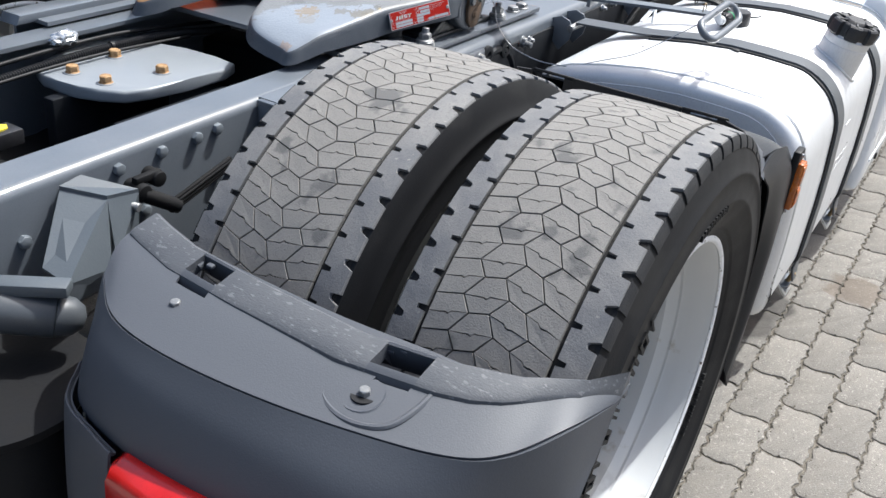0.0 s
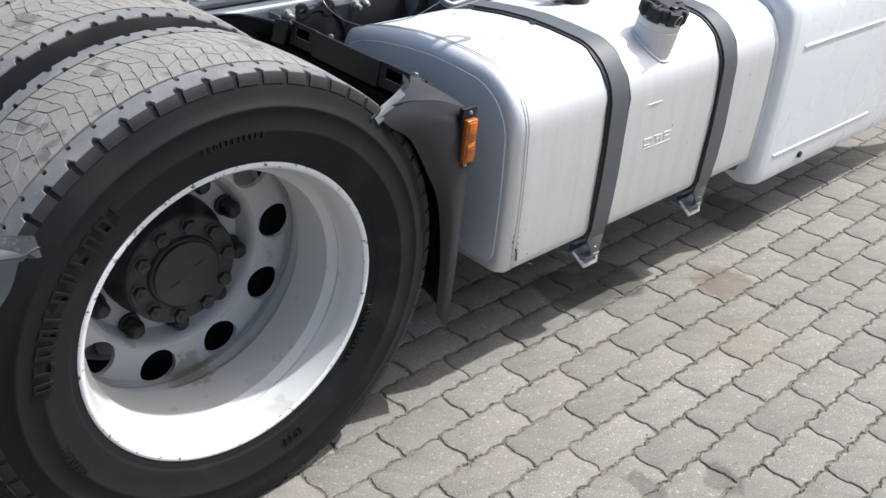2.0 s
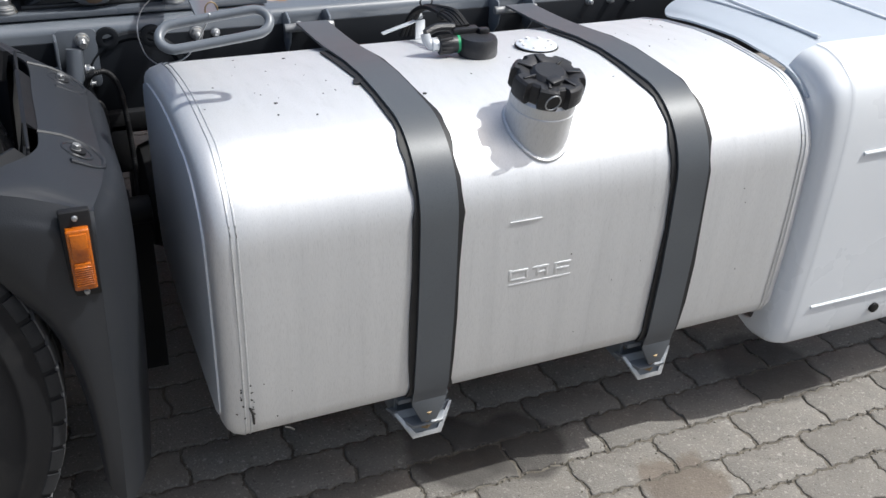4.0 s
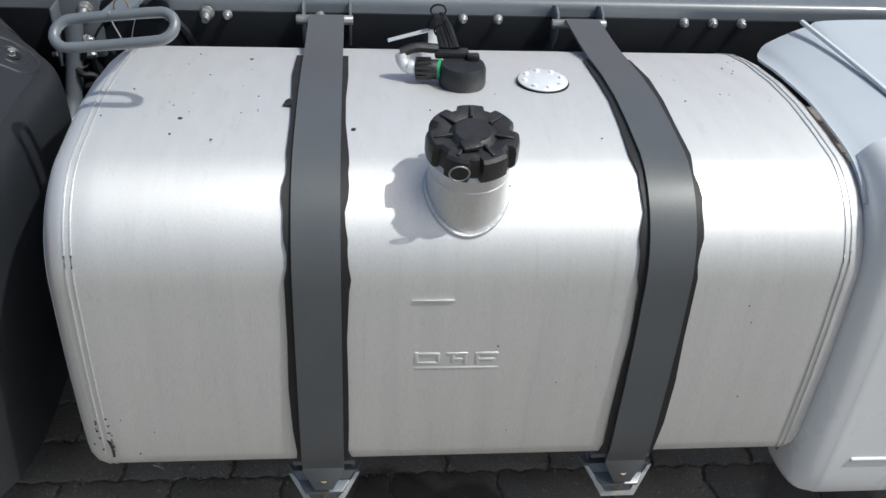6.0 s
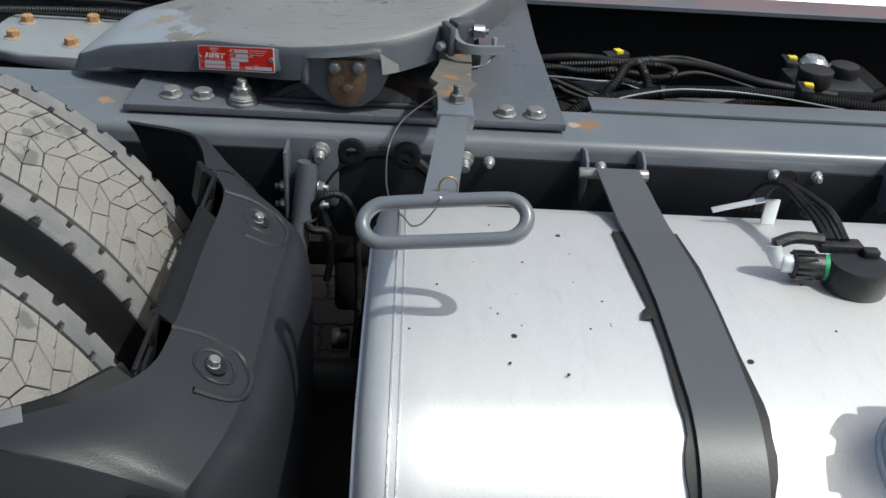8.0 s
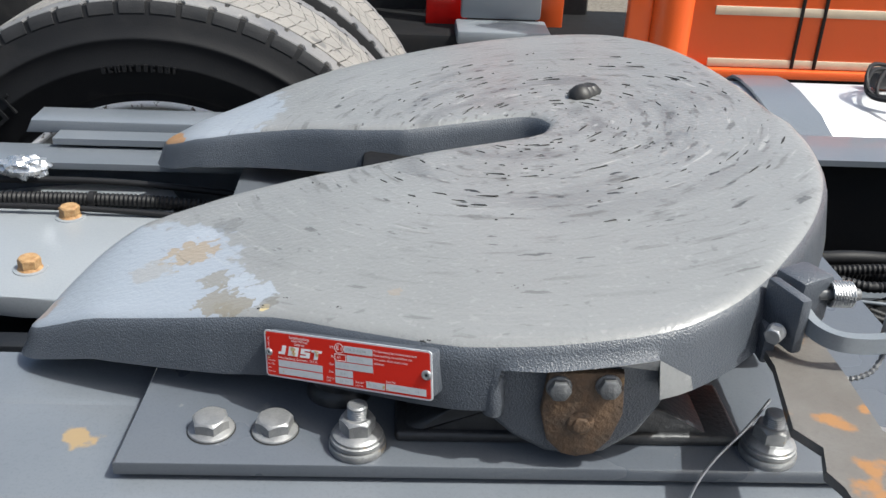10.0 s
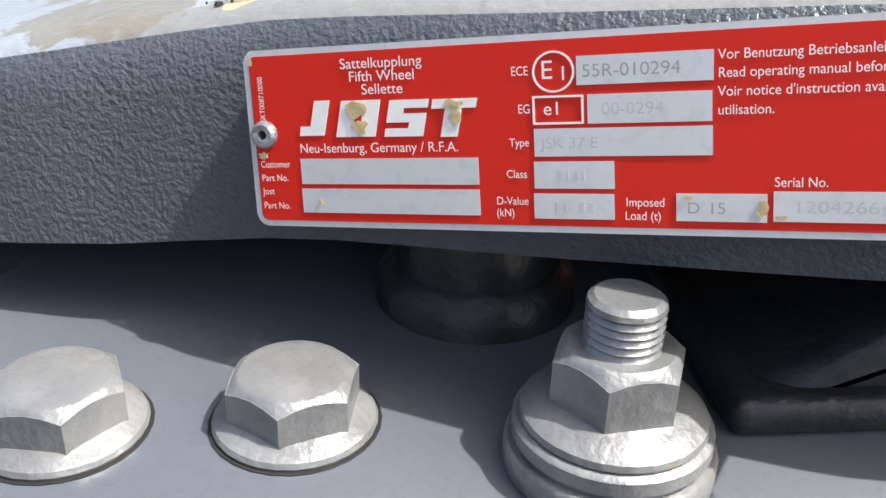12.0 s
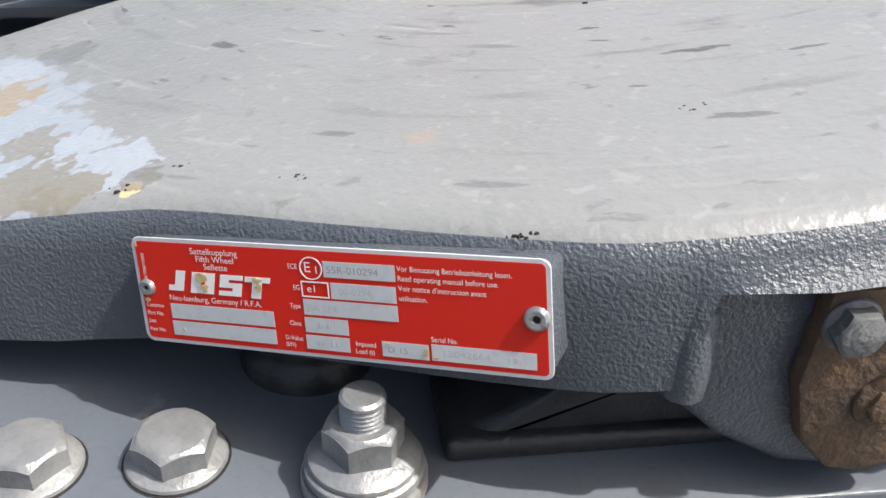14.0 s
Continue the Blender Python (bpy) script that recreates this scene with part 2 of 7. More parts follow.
M = dict(
    frame=material("frame_grey_paint", (0.118, 0.134, 0.154), 0.34, spots=RUST_SPOTS, second=(0.165, 0.18, 0.20), scale=9, bump=0.06, bump_scale=120, coat=0.35, third=(0.20, 0.205, 0.20), third_scale=5, third_at=0.70),
    # dark frame parts, and the shade laid over the near rail's web
    frame_dark=material("frame_dark_paint_and_shade", (0.007, 0.0085, 0.011), 0.55, second=(0.012, 0.014, 0.018), scale=14, bump=0.1, spec=0.25),
    plate=material("fifth_wheel_plate_paint", (0.088, 0.099, 0.116), 0.30, second=(0.115, 0.126, 0.140), scale=7, bump=0.05, coat=0.3, third=(0.19, 0.195, 0.195), third_scale=34, third_at=0.70),
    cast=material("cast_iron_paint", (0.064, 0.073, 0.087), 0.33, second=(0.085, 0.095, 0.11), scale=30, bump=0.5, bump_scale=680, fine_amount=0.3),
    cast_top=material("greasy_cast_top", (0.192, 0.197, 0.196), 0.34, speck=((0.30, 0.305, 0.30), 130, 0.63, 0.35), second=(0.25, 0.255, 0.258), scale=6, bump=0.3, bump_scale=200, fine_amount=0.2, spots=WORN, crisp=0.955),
    rust_bar=material("flaking_rusty_bar", (0.13, 0.122, 0.112), 0.6, second=(0.08, 0.070, 0.06), scale=30, bump=0.4, bump_scale=200, third=(0.27, 0.135, 0.05), third_scale=24, third_at=0.55),
    frame_bolt=material("frame_painted_bolt", (0.16, 0.18, 0.20), 0.4, bump=0.1),
    stamp_faint=material("faint_stamped_figures", (0.50, 0.515, 0.53), 0.5, scale=200, bump=0.0),
    black=material("black_rubber_cable", (0.010, 0.010, 0.011), 0.55, bump=0.1, spec=0.3),
    # grimy black parts, and sheets that stand for deep shade inside the frame
    void=material("grimy_black_metal_and_shade", (0.009, 0.0095, 0.011), 0.75, second=(0.016, 0.015, 0.014), scale=22, bump=0.3, bump_scale=90, spec=0.2),
    # front mudguard plastic again, darker to carry the wheel side's shade
    shaded_wing=material("shaded_wing_plastic", (0.009, 0.0095, 0.011), 0.5, second=(0.013, 0.0135, 0.015), scale=8, bump=0.12, bump_scale=500, spec=0.28),
    # mudguard plastic as the sky-lit rear shows it, light kept in the base colour
    plastic=material("lit_grey_moulded_plastic", (0.074, 0.080, 0.093), 0.50, spec=0.36, second=(0.068, 0.074, 0.086), scale=5, bump=0.12, bump_scale=500, fine_amount=0.15, third=(0.080, 0.085, 0.095), third_scale=9, third_at=0.70),
    # the same plastic darkened for the shade on the front mudguard
    shaded_plastic=material("shaded_moulded_plastic", (0.019, 0.021, 0.025), 0.42, second=(0.025, 0.027, 0.031), scale=6, bump=0.14, bump_scale=500, fine_amount=0.15, spec=0.42, third=(0.034, 0.035, 0.037), third_scale=11, third_at=0.68),
    scuff=material("scuffed_grey_plastic", (0.066, 0.071, 0.081), 0.6, second=(0.095, 0.10, 0.11), scale=26, amount=0.7, bump=0.2, bump_scale=500, third=(0.14, 0.145, 0.155), third_scale=210, third_at=0.60, stretch=(1, 0.4, 1)),
    tread=material("worn_dusty_tread", (0.20, 0.192, 0.18), 0.85, second=(0.27, 0.258, 0.24), scale=18, bump=0.35, bump_scale=420, fine=420, fine_amount=0.6, third=(0.12, 0.118, 0.115), third_scale=19, third_at=0.60),
    shoulder=material("scuffed_tyre_shoulder", (0.125, 0.128, 0.136), 0.72, second=(0.20, 0.196, 0.19), scale=14, amount=0.95, bump=0.28, bump_scale=420, fine=300, fine_amount=0.45, third=(0.26, 0.25, 0.235), third_scale=90, third_at=0.68),
    rubber=material("black_tyre_sidewall", (0.0098, 0.0102, 0.0116), 0.60, second=(0.014, 0.0142, 0.0152), scale=25, bump=0.15, bump_scale=420, spec=0.20, third=(0.0175, 0.0175, 0.0180), third_scale=7, third_at=0.56),
    lug=material("scuffed_sidewall_lugs", (0.020, 0.021, 0.023), 0.68, second=(0.034, 0.034, 0.036), scale=30, amount=0.8, bump=0.25, bump_scale=420, spec=0.25),
    groove=material("dirty_tyre_groove", (0.012, 0.0115, 0.011), 0.9, second=(0.024, 0.021, 0.018), scale=40, bump=0.2),
    rim=material("silver_wheel_paint", (0.54, 0.545, 0.54), 0.42, metal=0.05, spots=RIM_SPOTS, second=(0.52, 0.53, 0.535), scale=9, fine=700, fine_amount=0.12, bump=0.05, third=(0.38, 0.355, 0.31), third_scale=16, third_at=0.66),
    rim_edge=material("chipped_rim_edge", (0.82, 0.83, 0.84), 0.35, second=(0.7, 0.7, 0.7), scale=40, third=(0.10, 0.08, 0.06), third_scale=110, third_at=0.61, bump=0.2),
    hub=material("black_hub_paint", (0.018, 0.019, 0.021), 0.42, second=(0.035, 0.036, 0.038), scale=60, bump=0.35, bump_scale=250),
    tank=material("brushed_aluminium_tank", (0.745, 0.75, 0.757), 0.57, metal=0.74, second=(0.69, 0.695, 0.70), scale=9, amount=0.7, stretch=(4, 1, 0.25), fine=420, fine_amount=0.42, speck=((0.60, 0.605, 0.60), 30, 0.60, 0.05), bump=0.05, bump_scale=300, rough_var=0.05),
    tank_end=material("dull_aluminium_tank_end", (0.70, 0.73, 0.77), 0.45, metal=0.30, second=(0.74, 0.77, 0.80), scale=12, fine=200, fine_amount=0.25, bump=0.06),
    weld=material("bright_weld_bead", (0.72, 0.73, 0.74), 0.35, metal=0.7, scale=300, bump=0.6, bump_scale=350),
    strap=material("grey_strap_paint", (0.076, 0.083, 0.092), 0.40, second=(0.092, 0.10, 0.108), scale=8, bump=0.06, third=(0.30, 0.2, 0.08), third_scale=9, third_at=0.77),
    rubber_strip=material("black_rubber_strip", (0.012, 0.012, 0.013), 0.6),
    cap=material("black_cap_plastic", (0.014, 0.014, 0.016), 0.4, second=(0.03, 0.03, 0.032), scale=80, bump=0.3, bump_scale=400),
    steel=material("zinc_steel", (0.42, 0.43, 0.44), 0.36, metal=0.75, second=(0.33, 0.33, 0.33), scale=90, bump=0.3, bump_scale=420, third=(0.27, 0.21, 0.12), third_scale=80, third_at=0.70),
    grey_bolt=material("grey_painted_bolt", (0.21, 0.215, 0.22), 0.36, metal=0.45, second=(0.36, 0.36, 0.352), scale=55, amount=0.8, bump=0.22, bump_scale=420, third=(0.33, 0.24, 0.12), third_scale=70, third_at=0.66),
    dark_bolt=material("dark_painted_bolt", (0.10, 0.105, 0.11), 0.4, metal=0.2, second=(0.16, 0.16, 0.16), scale=120, bump=0.4),
    rust=material("rusty_steel", (0.11, 0.066, 0.036), 0.8, second=(0.05, 0.038, 0.03), scale=60, amount=0.9, bump=0.7, bump_scale=300, third=(0.20, 0.125, 0.06), third_scale=40, third_at=0.62),
    gold_bolt=material("yellow_rusted_bolt", (0.42, 0.27, 0.13), 0.65, metal=0.1, second=(0.24, 0.115, 0.04), scale=150, amount=0.9, bump=0.5, bump_scale=400),
    pale=material("pale_grey_bracket_paint", (0.19, 0.21, 0.23), 0.45, second=(0.16, 0.18, 0.20), scale=9, bump=0.08, third=(0.22, 0.21, 0.20), third_scale=30, third_at=0.72),
    link=material("grey_link_paint", (0.23, 0.25, 0.27), 0.34, second=(0.26, 0.28, 0.30), scale=9, bump=0.08, third=(0.15, 0.15, 0.15), third_scale=30, third_at=0.72),
    white=material("white_panel_paint", (0.74, 0.76, 0.78), 0.28, second=(0.70, 0.72, 0.74), scale=4, fine=500, fine_amount=0.05, bump=0.02, coat=0.3),
    red_lens=material("red_lamp_lens", (0.60, 0.010, 0.007), 0.22, second=(0.42, 0.006, 0.005), scale=16, amount=0.8, coat=0.4, bump=0.02),
    white_lens=material("clear_ribbed_lens", (0.78, 0.70, 0.70), 0.2, second=(0.70, 0.62, 0.62), scale=20, coat=0.3),
    amber=material("amber_lens", (0.50, 0.125, 0.004), 0.28, second=(0.26, 0.055, 0.004), scale=70, amount=0.95, coat=0.25, bump=0.3, bump_scale=160),
    orange=material("orange_truck_paint", (0.82, 0.125, 0.024), 0.35, second=(0.75, 0.11, 0.022), scale=3, coat=0.3),
    cream=material("cream_stripe_paint", (0.66, 0.55, 0.40), 0.5, scale=20),
    label_red=material("red_type_plate_print", (0.58, 0.022, 0.012), 0.42, spec=0.22, second=(0.53, 0.020, 0.010), scale=60, fine_amount=0.05, bump=0.02),
    label_alu=material("aluminium_type_plate", (0.62, 0.64, 0.66), 0.4, metal=0.3, second=(0.56, 0.58, 0.60), scale=80, bump=0.03),
    label_white=material("white_plate_print", (0.78, 0.77, 0.75), 0.4, second=(0.72, 0.71, 0.69), scale=150, bump=0.0),
    stamp=material("stamped_figures", (0.33, 0.34, 0.35), 0.5, scale=200, bump=0.0),
    glue=material("yellowed_worn_patch", (0.50, 0.38, 0.18), 0.6, second=(0.62, 0.52, 0.32), scale=600, bump=0.2),
    yellow=material("yellow_connector", (0.70, 0.58, 0.04), 0.5),
    green=material("green_ring", (0.02, 0.30, 0.12), 0.5),
    brass=material("dull_brass_fitting", (0.30, 0.22, 0.12), 0.5, metal=0.5, scale=90),
    foil=material("silver_foil_wrap", (0.62, 0.64, 0.66), 0.28, metal=0.8, second=(0.4, 0.4, 0.4), scale=60, bump=1.0, bump_scale=90),
    joint=material("sandy_paver_joint", (0.165, 0.148, 0.122), 0.95, second=(0.085, 0.073, 0.058), scale=45, amount=0.9, bump=1.0, bump_scale=260),
    paver=material("worn_concrete_paver", (0.222, 0.206, 0.182), 0.9, second=(0.20, 0.188, 0.17), scale=22, amount=0.9, fine=230, fine_amount=0.75, bump=1.0, bump_scale=240, per_object=0.38, third=(0.33, 0.31, 0.28), third_scale=75, third_at=0.62, spots=STAINS, world=True, speck=((0.40, 0.38, 0.34), 170, 0.62, 0.7)),
    paver_far=material("worn_concrete_paver_field", (0.203, 0.188, 0.166), 0.9, second=(0.20, 0.188, 0.17), scale=22, amount=0.9, fine=230, fine_amount=0.75, bump=1.0, bump_scale=240, third=(0.17, 0.155, 0.14), third_scale=2.2, third_at=0.66, spots=STAINS, world=True, speck=((0.40, 0.38, 0.34), 170, 0.62, 0.7)),
    dark_steel=material("dark_painted_steel", (0.082, 0.096, 0.110), 0.46, second=(0.10, 0.115, 0.128), scale=14, bump=0.1, third=(0.12, 0.125, 0.125), third_scale=22, third_at=0.70),
    grit=material("sandy_grit", (0.22, 0.20, 0.165), 0.95, second=(0.10, 0.088, 0.07), scale=70, amount=1.0, bump=0.0, world=True),
    # white deck paint with the cab's bluish shade mixed into its colour
    deck=material("shaded_white_deck_paint", (0.42, 0.46, 0.51), 0.45, second=(0.36, 0.40, 0.45), scale=5, fine=300, fine_amount=0.1, bump=0.05),
    clear=material("bright_zinc_plate", (0.55, 0.56, 0.57), 0.3, metal=0.6, second=(0.32, 0.31, 0.29), scale=50, bump=0.2),
    debris=material("grease_and_grit", (0.02, 0.019, 0.018), 0.5),
)


def grease_arcs(m, centre):
    """Adds the smears and flecks that a turning trailer plate leaves: streaks that run round the centre."""
    nt = m.node_tree
    n, l = nt.nodes, nt.links
    b = n["Principled BSDF"]
    old = b.inputs["Base Color"].links[0].from_socket
    geo = n.new("ShaderNodeNewGeometry")
    off = n.new("ShaderNodeVectorMath")
    off.operation = "SUBTRACT"
    off.inputs[1].default_value = centre
    l.new(geo.outputs["Position"], off.inputs[0])
    sep = n.new("ShaderNodeSeparateXYZ")
    l.new(off.outputs[0], sep.inputs[0])

    def math_node(op, a, c=None):
        k = n.new("ShaderNodeMath")
        k.operation = op
        for i, v in enumerate((a, c)):
            if v is None:
                continue
            if isinstance(v, (int, float)):
                k.inputs[i].default_value = v
            else:
                l.new(v, k.inputs[i])
        return k.outputs[0]

    ang = math_node("ARCTAN2", sep.outputs[1], sep.outputs[0])
    ln = n.new("ShaderNodeVectorMath")
    ln.operation = "LENGTH"
    l.new(off.outputs[0], ln.inputs[0])
    rad = ln.outputs["Value"]
    for ka, kr, lo, hi, top, tone, reach in ((1.1, 26.0, 0.50, 0.66, 0.75, (0.11, 0.112, 0.115), 0.33), (5.0, 90.0, 0.57, 0.65, 0.7, (0.065, 0.064, 0.06), 0.46), (3.0, 120.0, 0.63, 0.70, 0.7, (0.36, 0.36, 0.35), 0.5), (9.0, 95.0, 0.655, 0.675, 0.95, (0.02, 0.02, 0.02), 0.52)):
        comb = n.new("ShaderNodeCombineXYZ")
        l.new(math_node("MULTIPLY", ang, ka), comb.inputs[0])
        l.new(math_node("MULTIPLY", rad, kr), comb.inputs[1])
        comb.inputs[2].default_value = ka
        t = n.new("ShaderNodeTexNoise")
        t.inputs["Scale"].default_value = 1.0
        t.inputs["Detail"].default_value = 5.0
        l.new(comb.outputs[0], t.inputs["Vector"])
        r = n.new("ShaderNodeMapRange")
        r.inputs[1].default_value, r.inputs[2].default_value, r.inputs[4].default_value = lo, hi, top
        l.new(t.outputs[0], r.inputs[0])
        fade = n.new("ShaderNodeMapRange")
        fade.inputs[1].default_value, fade.inputs[2].default_value, fade.inputs[3].default_value, fade.inputs[4].default_value = reach * 0.4, reach, 1.0, 0.0
        l.new(rad, fade.inputs[0])
        x = n.new("ShaderNodeMix")
        x.data_type = "RGBA"
        l.new(math_node("MULTIPLY", r.outputs[0], fade.outputs[0]), x.inputs[0])
        l.new(old, x.inputs[6])
        x.inputs[7].default_value = (*tone, 1)
        old = x.outputs[2]
    l.new(old, b.inputs["Base Color"])


grease_arcs(M["cast_top"], (0.667, 0.070, 0.91))


# ---- helpers for building ----
def mesh_from(name, bm, smooth=38):
    me = bpy.data.meshes.new(name)
    bmesh.ops.recalc_face_normals(bm, faces=bm.faces)
    bm.to_mesh(me)
    bm.free()
    if smooth and me.polygons:
        me.polygons.foreach_set("use_smooth", [True] * len(me.polygons))
        me.set_sharp_from_angle(angle=radians(smooth))
    return me


def thing(name, label, category, group="", at=(0, 0, 0), kind=""):
    ob = new(name)
    ob.location = at
    ob.empty_display_size = 0.05
    return tagged(ob, label, category, group, kind)


def part(name, bm, mat, parent, label="", smooth=38):
    """Links a bmesh, given in the parent's own space, as one mesh object under it."""
    me = bm if isinstance(bm, bpy.types.Mesh) else mesh_from(name, bm, smooth)
    if not me.materials:
        me.materials.append(M[mat] if isinstance(mat, str) else mat)
    ob = new(name, me)
    ob.parent = parent
    return tagged(ob, label)


def box(sx, sy, sz, at=(0, 0, 0), bevel=0.0, seg=2, rot=None, bm=None):
    bm = bm or bmesh.new()
    m = Matrix.Translation(at) @ (rot or Matrix()) @ Matrix.Diagonal((sx, sy, sz, 1))
    r = bmesh.ops.create_cube(bm, size=1.0, matrix=m)
    if bevel:
        es = list({e for v in r["verts"] for e in v.link_edges})
        bmesh.ops.bevel(bm, geom=es, offset=bevel, segments=seg, profile=0.5, affect="EDGES")
    return bm


def rod(p0, p1, r, seg=20, r2=None, bevel=0.0, bm=None):
    """A capped cylinder or cone from p0 to p1."""
    bm = bm or bmesh.new()
    p0, p1 = Vector(p0), Vector(p1)
    d = p1 - p0
    m = Matrix.Translation((p0 + p1) / 2) @ d.to_track_quat("Z", "Y").to_matrix().to_4x4()
    r2 = r if r2 is None else r2
    res = bmesh.ops.create_cone(bm, cap_ends=True, segments=seg, radius1=r, radius2=r2, depth=d.length, matrix=m)
    if bevel:
        vs = set(res["verts"])
        es = [e for e in bm.edges if e.verts[0] in vs and e.verts[1] in vs and any(len(f.verts) > 4 for f in e.link_faces)]
        bmesh.ops.bevel(bm, geom=es, offset=bevel, segments=2, profile=0.5, affect="EDGES")
    return bm


def prism(points, depth, matrix=None, bevel=0.0, seg=2, bm=None):
    """A plate: an outline in its own x and y, raised along its z by depth."""
    bm = bm or bmesh.new()
    matrix = matrix or Matrix()
    lo = [bm.verts.new(matrix @ Vector((x, y, 0))) for x, y in points]
    hi = [bm.verts.new(matrix @ Vector((x, y, depth))) for x, y in points]
    k = len(points)
    fs = [bm.faces.new(lo[::-1]), bm.faces.new(hi)]
    for i in range(k):
        fs.append(bm.faces.new((lo[i], lo[(i + 1) % k], hi[(i + 1) % k], hi[i])))
    if bevel:
        es = [e for f in fs[:2] for e in f.edges]
        bmesh.ops.bevel(bm, geom=es, offset=bevel, segments=seg, profile=0.5, affect="EDGES")
    return bm


def loft(rings, closed=True, caps=True, bm=None):
    """Joins rings of equally many points into one skin."""
    bm = bm or bmesh.new()
    vs = [[bm.verts.new(p) for p in ring] for ring in rings]
    k = len(rings[0])
    for a, b in zip(vs, vs[1:]):
        for i in range(k if closed else k - 1):
            j = (i + 1) % k
            bm.faces.new((a[i], a[j], b[j], b[i]))
    if caps and closed:
        bm.faces.new(vs[0][::-1])
        bm.faces.new(vs[-1])
    return bm


def lathe(profile, seg=64, axis="y", at=(0, 0, 0), bm=None):
    """Turns a profile of (radius, along) about the axis."""
    bm = bm or bmesh.new()
    rings = []
    for k in range(seg):
        a = 2 * math.pi * k / seg
        c, s = math.cos(a), math.sin(a)
        place = {"y": lambda r, y: (r * c, y, r * s), "z": lambda r, y: (r * c, r * s, y), "x": lambda r, y: (y, r * c, r * s)}[axis]
        rings.append([bm.verts.new(Vector(place(r, y)) + Vector(at)) for r, y in profile])
    for k in range(seg):
        a, b = rings[k], rings[(k + 1) % seg]
        for i in range(len(profile) - 1):
            if (a[i].co - b[i].co).length < 1e-7 and (a[i + 1].co - b[i + 1].co).length < 1e-7:
                continue
            bm.faces.new((a[i], a[i + 1], b[i + 1], b[i]))
    bmesh.ops.remove_doubles(bm, verts=bm.verts, dist=1e-6)
    return bm


def smooth_line(points, steps=8):
    """A Catmull-Rom line through the points."""
    ps = [Vector(p) for p in points]
    ps = [2 * ps[0] - ps[1], *ps, 2 * ps[-1] - ps[-2]]
    out = []
    for a, b, c, d in zip(ps, ps[1:], ps[2:], ps[3:]):
        for k in range(steps):
            t = k / steps
            out.append(0.5 * (2 * b + (c - a) * t + (2 * a - 5 * b + 4 * c - d) * t * t + (3 * b - a - 3 * c + d) * t**3))
    return [*out, ps[-2]]


def tube(points, r, seg=10, ribs=0.0, pitch=0.004, steps=8, closed=False, bm=None):
    """A hose along a smooth line; ribs: how deep its corrugation is."""
    bm = bm or bmesh.new()
    line = smooth_line(points, steps) if steps else [Vector(p) for p in points]
    if ribs:
        dense = []
        for a, b in zip(line, line[1:]):
            k = max(1, round((b - a).length / (pitch / 2)))
            dense += [a.lerp(b, i / k) for i in range(k)]
        line = dense
    up, rings = Vector((0, 0.3, 1)), []
    n = len(line)
    for i, p in enumerate(line):
        d = (line[(i + 1) % n] - line[i - 1]) if closed else (line[min(i + 1, n - 1)] - line[max(i - 1, 0)])
        d.normalize()
        side = d.cross(up)
        side = side.normalized() if side.length > 1e-4 else Vector((1, 0, 0))
        top = side.cross(d)
        rad = r - (ribs if i % 2 else 0)
        rings.append([p + rad * (math.cos(2 * math.pi * k / seg) * side + math.sin(2 * math.pi * k / seg) * top) for k in range(seg)])
    if closed:
        rings.append(rings[0])
    loft(rings, True, not closed, bm)
    if closed:
        bmesh.ops.remove_doubles(bm, verts=bm.verts, dist=1e-6)
    return bm


def ribbon(path, width_dir, half, thick, bm=None):
    """A flat strap of a rectangular section along a path; width_dir: its direction across."""
    w = Vector(width_dir).normalized()
    line, rings = [Vector(p) for p in path], []
    for i, p in enumerate(line):
        d = (line[min(i + 1, len(line) - 1)] - line[max(i - 1, 0)]).normalized()
        nrm = d.cross(w).normalized()
        rings.append([p - half * w, p + half * w, p + half * w + thick * nrm, p - half * w + thick * nrm])
    return loft(rings, True, True, bm)


def round_rect(w, h, r, seg=6, cx=0.0, cy=0.0):
    out = []
    for sx, sy, a0 in ((1, 1, 0), (-1, 1, 90), (-1, -1, 180), (1, -1, 270)):
        for k in range(seg + 1):
            a = radians(a0 + 90 * k / seg)
            out.append((cx + sx * (w / 2 - r) + r * math.cos(a), cy + sy * (h / 2 - r) + r * math.sin(a)))
    return out


def join(*bms):
    """Several bmeshes as one."""
    out = bmesh.new()
    for b in bms:
        me = bpy.data.meshes.new("tmp")
        b.to_mesh(me)
        b.free()
        out.from_mesh(me)
        bpy.data.meshes.remove(me)
    return out


def moved(bm, m):
    bmesh.ops.transform(bm, matrix=m, verts=bm.verts)
    return bm


def hex_bolt_mesh(name, af, height, flange=0.0, washer=0.004, mat="steel", stud=0.0, stud_r=0.0):
    """A hexagon head on its washer, standing up along z; with a stud, a nut on a threaded end."""
    bm = bmesh.new()
    if flange:
        lathe([(0.0, 0.0), (flange, 0.0), (flange * 1.02, washer * 0.3), (flange * 0.99, washer * 0.65), (flange * 0.80, washer * 1.25), (0.0, washer * 1.5)], 28, "z", bm=bm)
    z = washer
    hexa = [af / 2 / math.cos(radians((15 * k) % 60 - 30)) for k in range(24)]
    rings = []
    for f, drop in ((1.0, None), (1.0, 0.0), (0.985, 0.0)):
        rings.append([(r * f * math.cos(radians(15 * k)), r * f * math.sin(radians(15 * k)), z if drop is None else z + height * 0.90 - (r - af / 2) * 0.75 + (1 - f) * 0.05 * af) for k, r in enumerate(hexa)])
    for f, h in ((0.475, 0.965), (0.44, 1.0)):
        rings.append([(af * f * math.cos(radians(15 * k)), af * f * math.sin(radians(15 * k)), z + height * h) for k in range(24)])
    loft(rings, bm=bm)
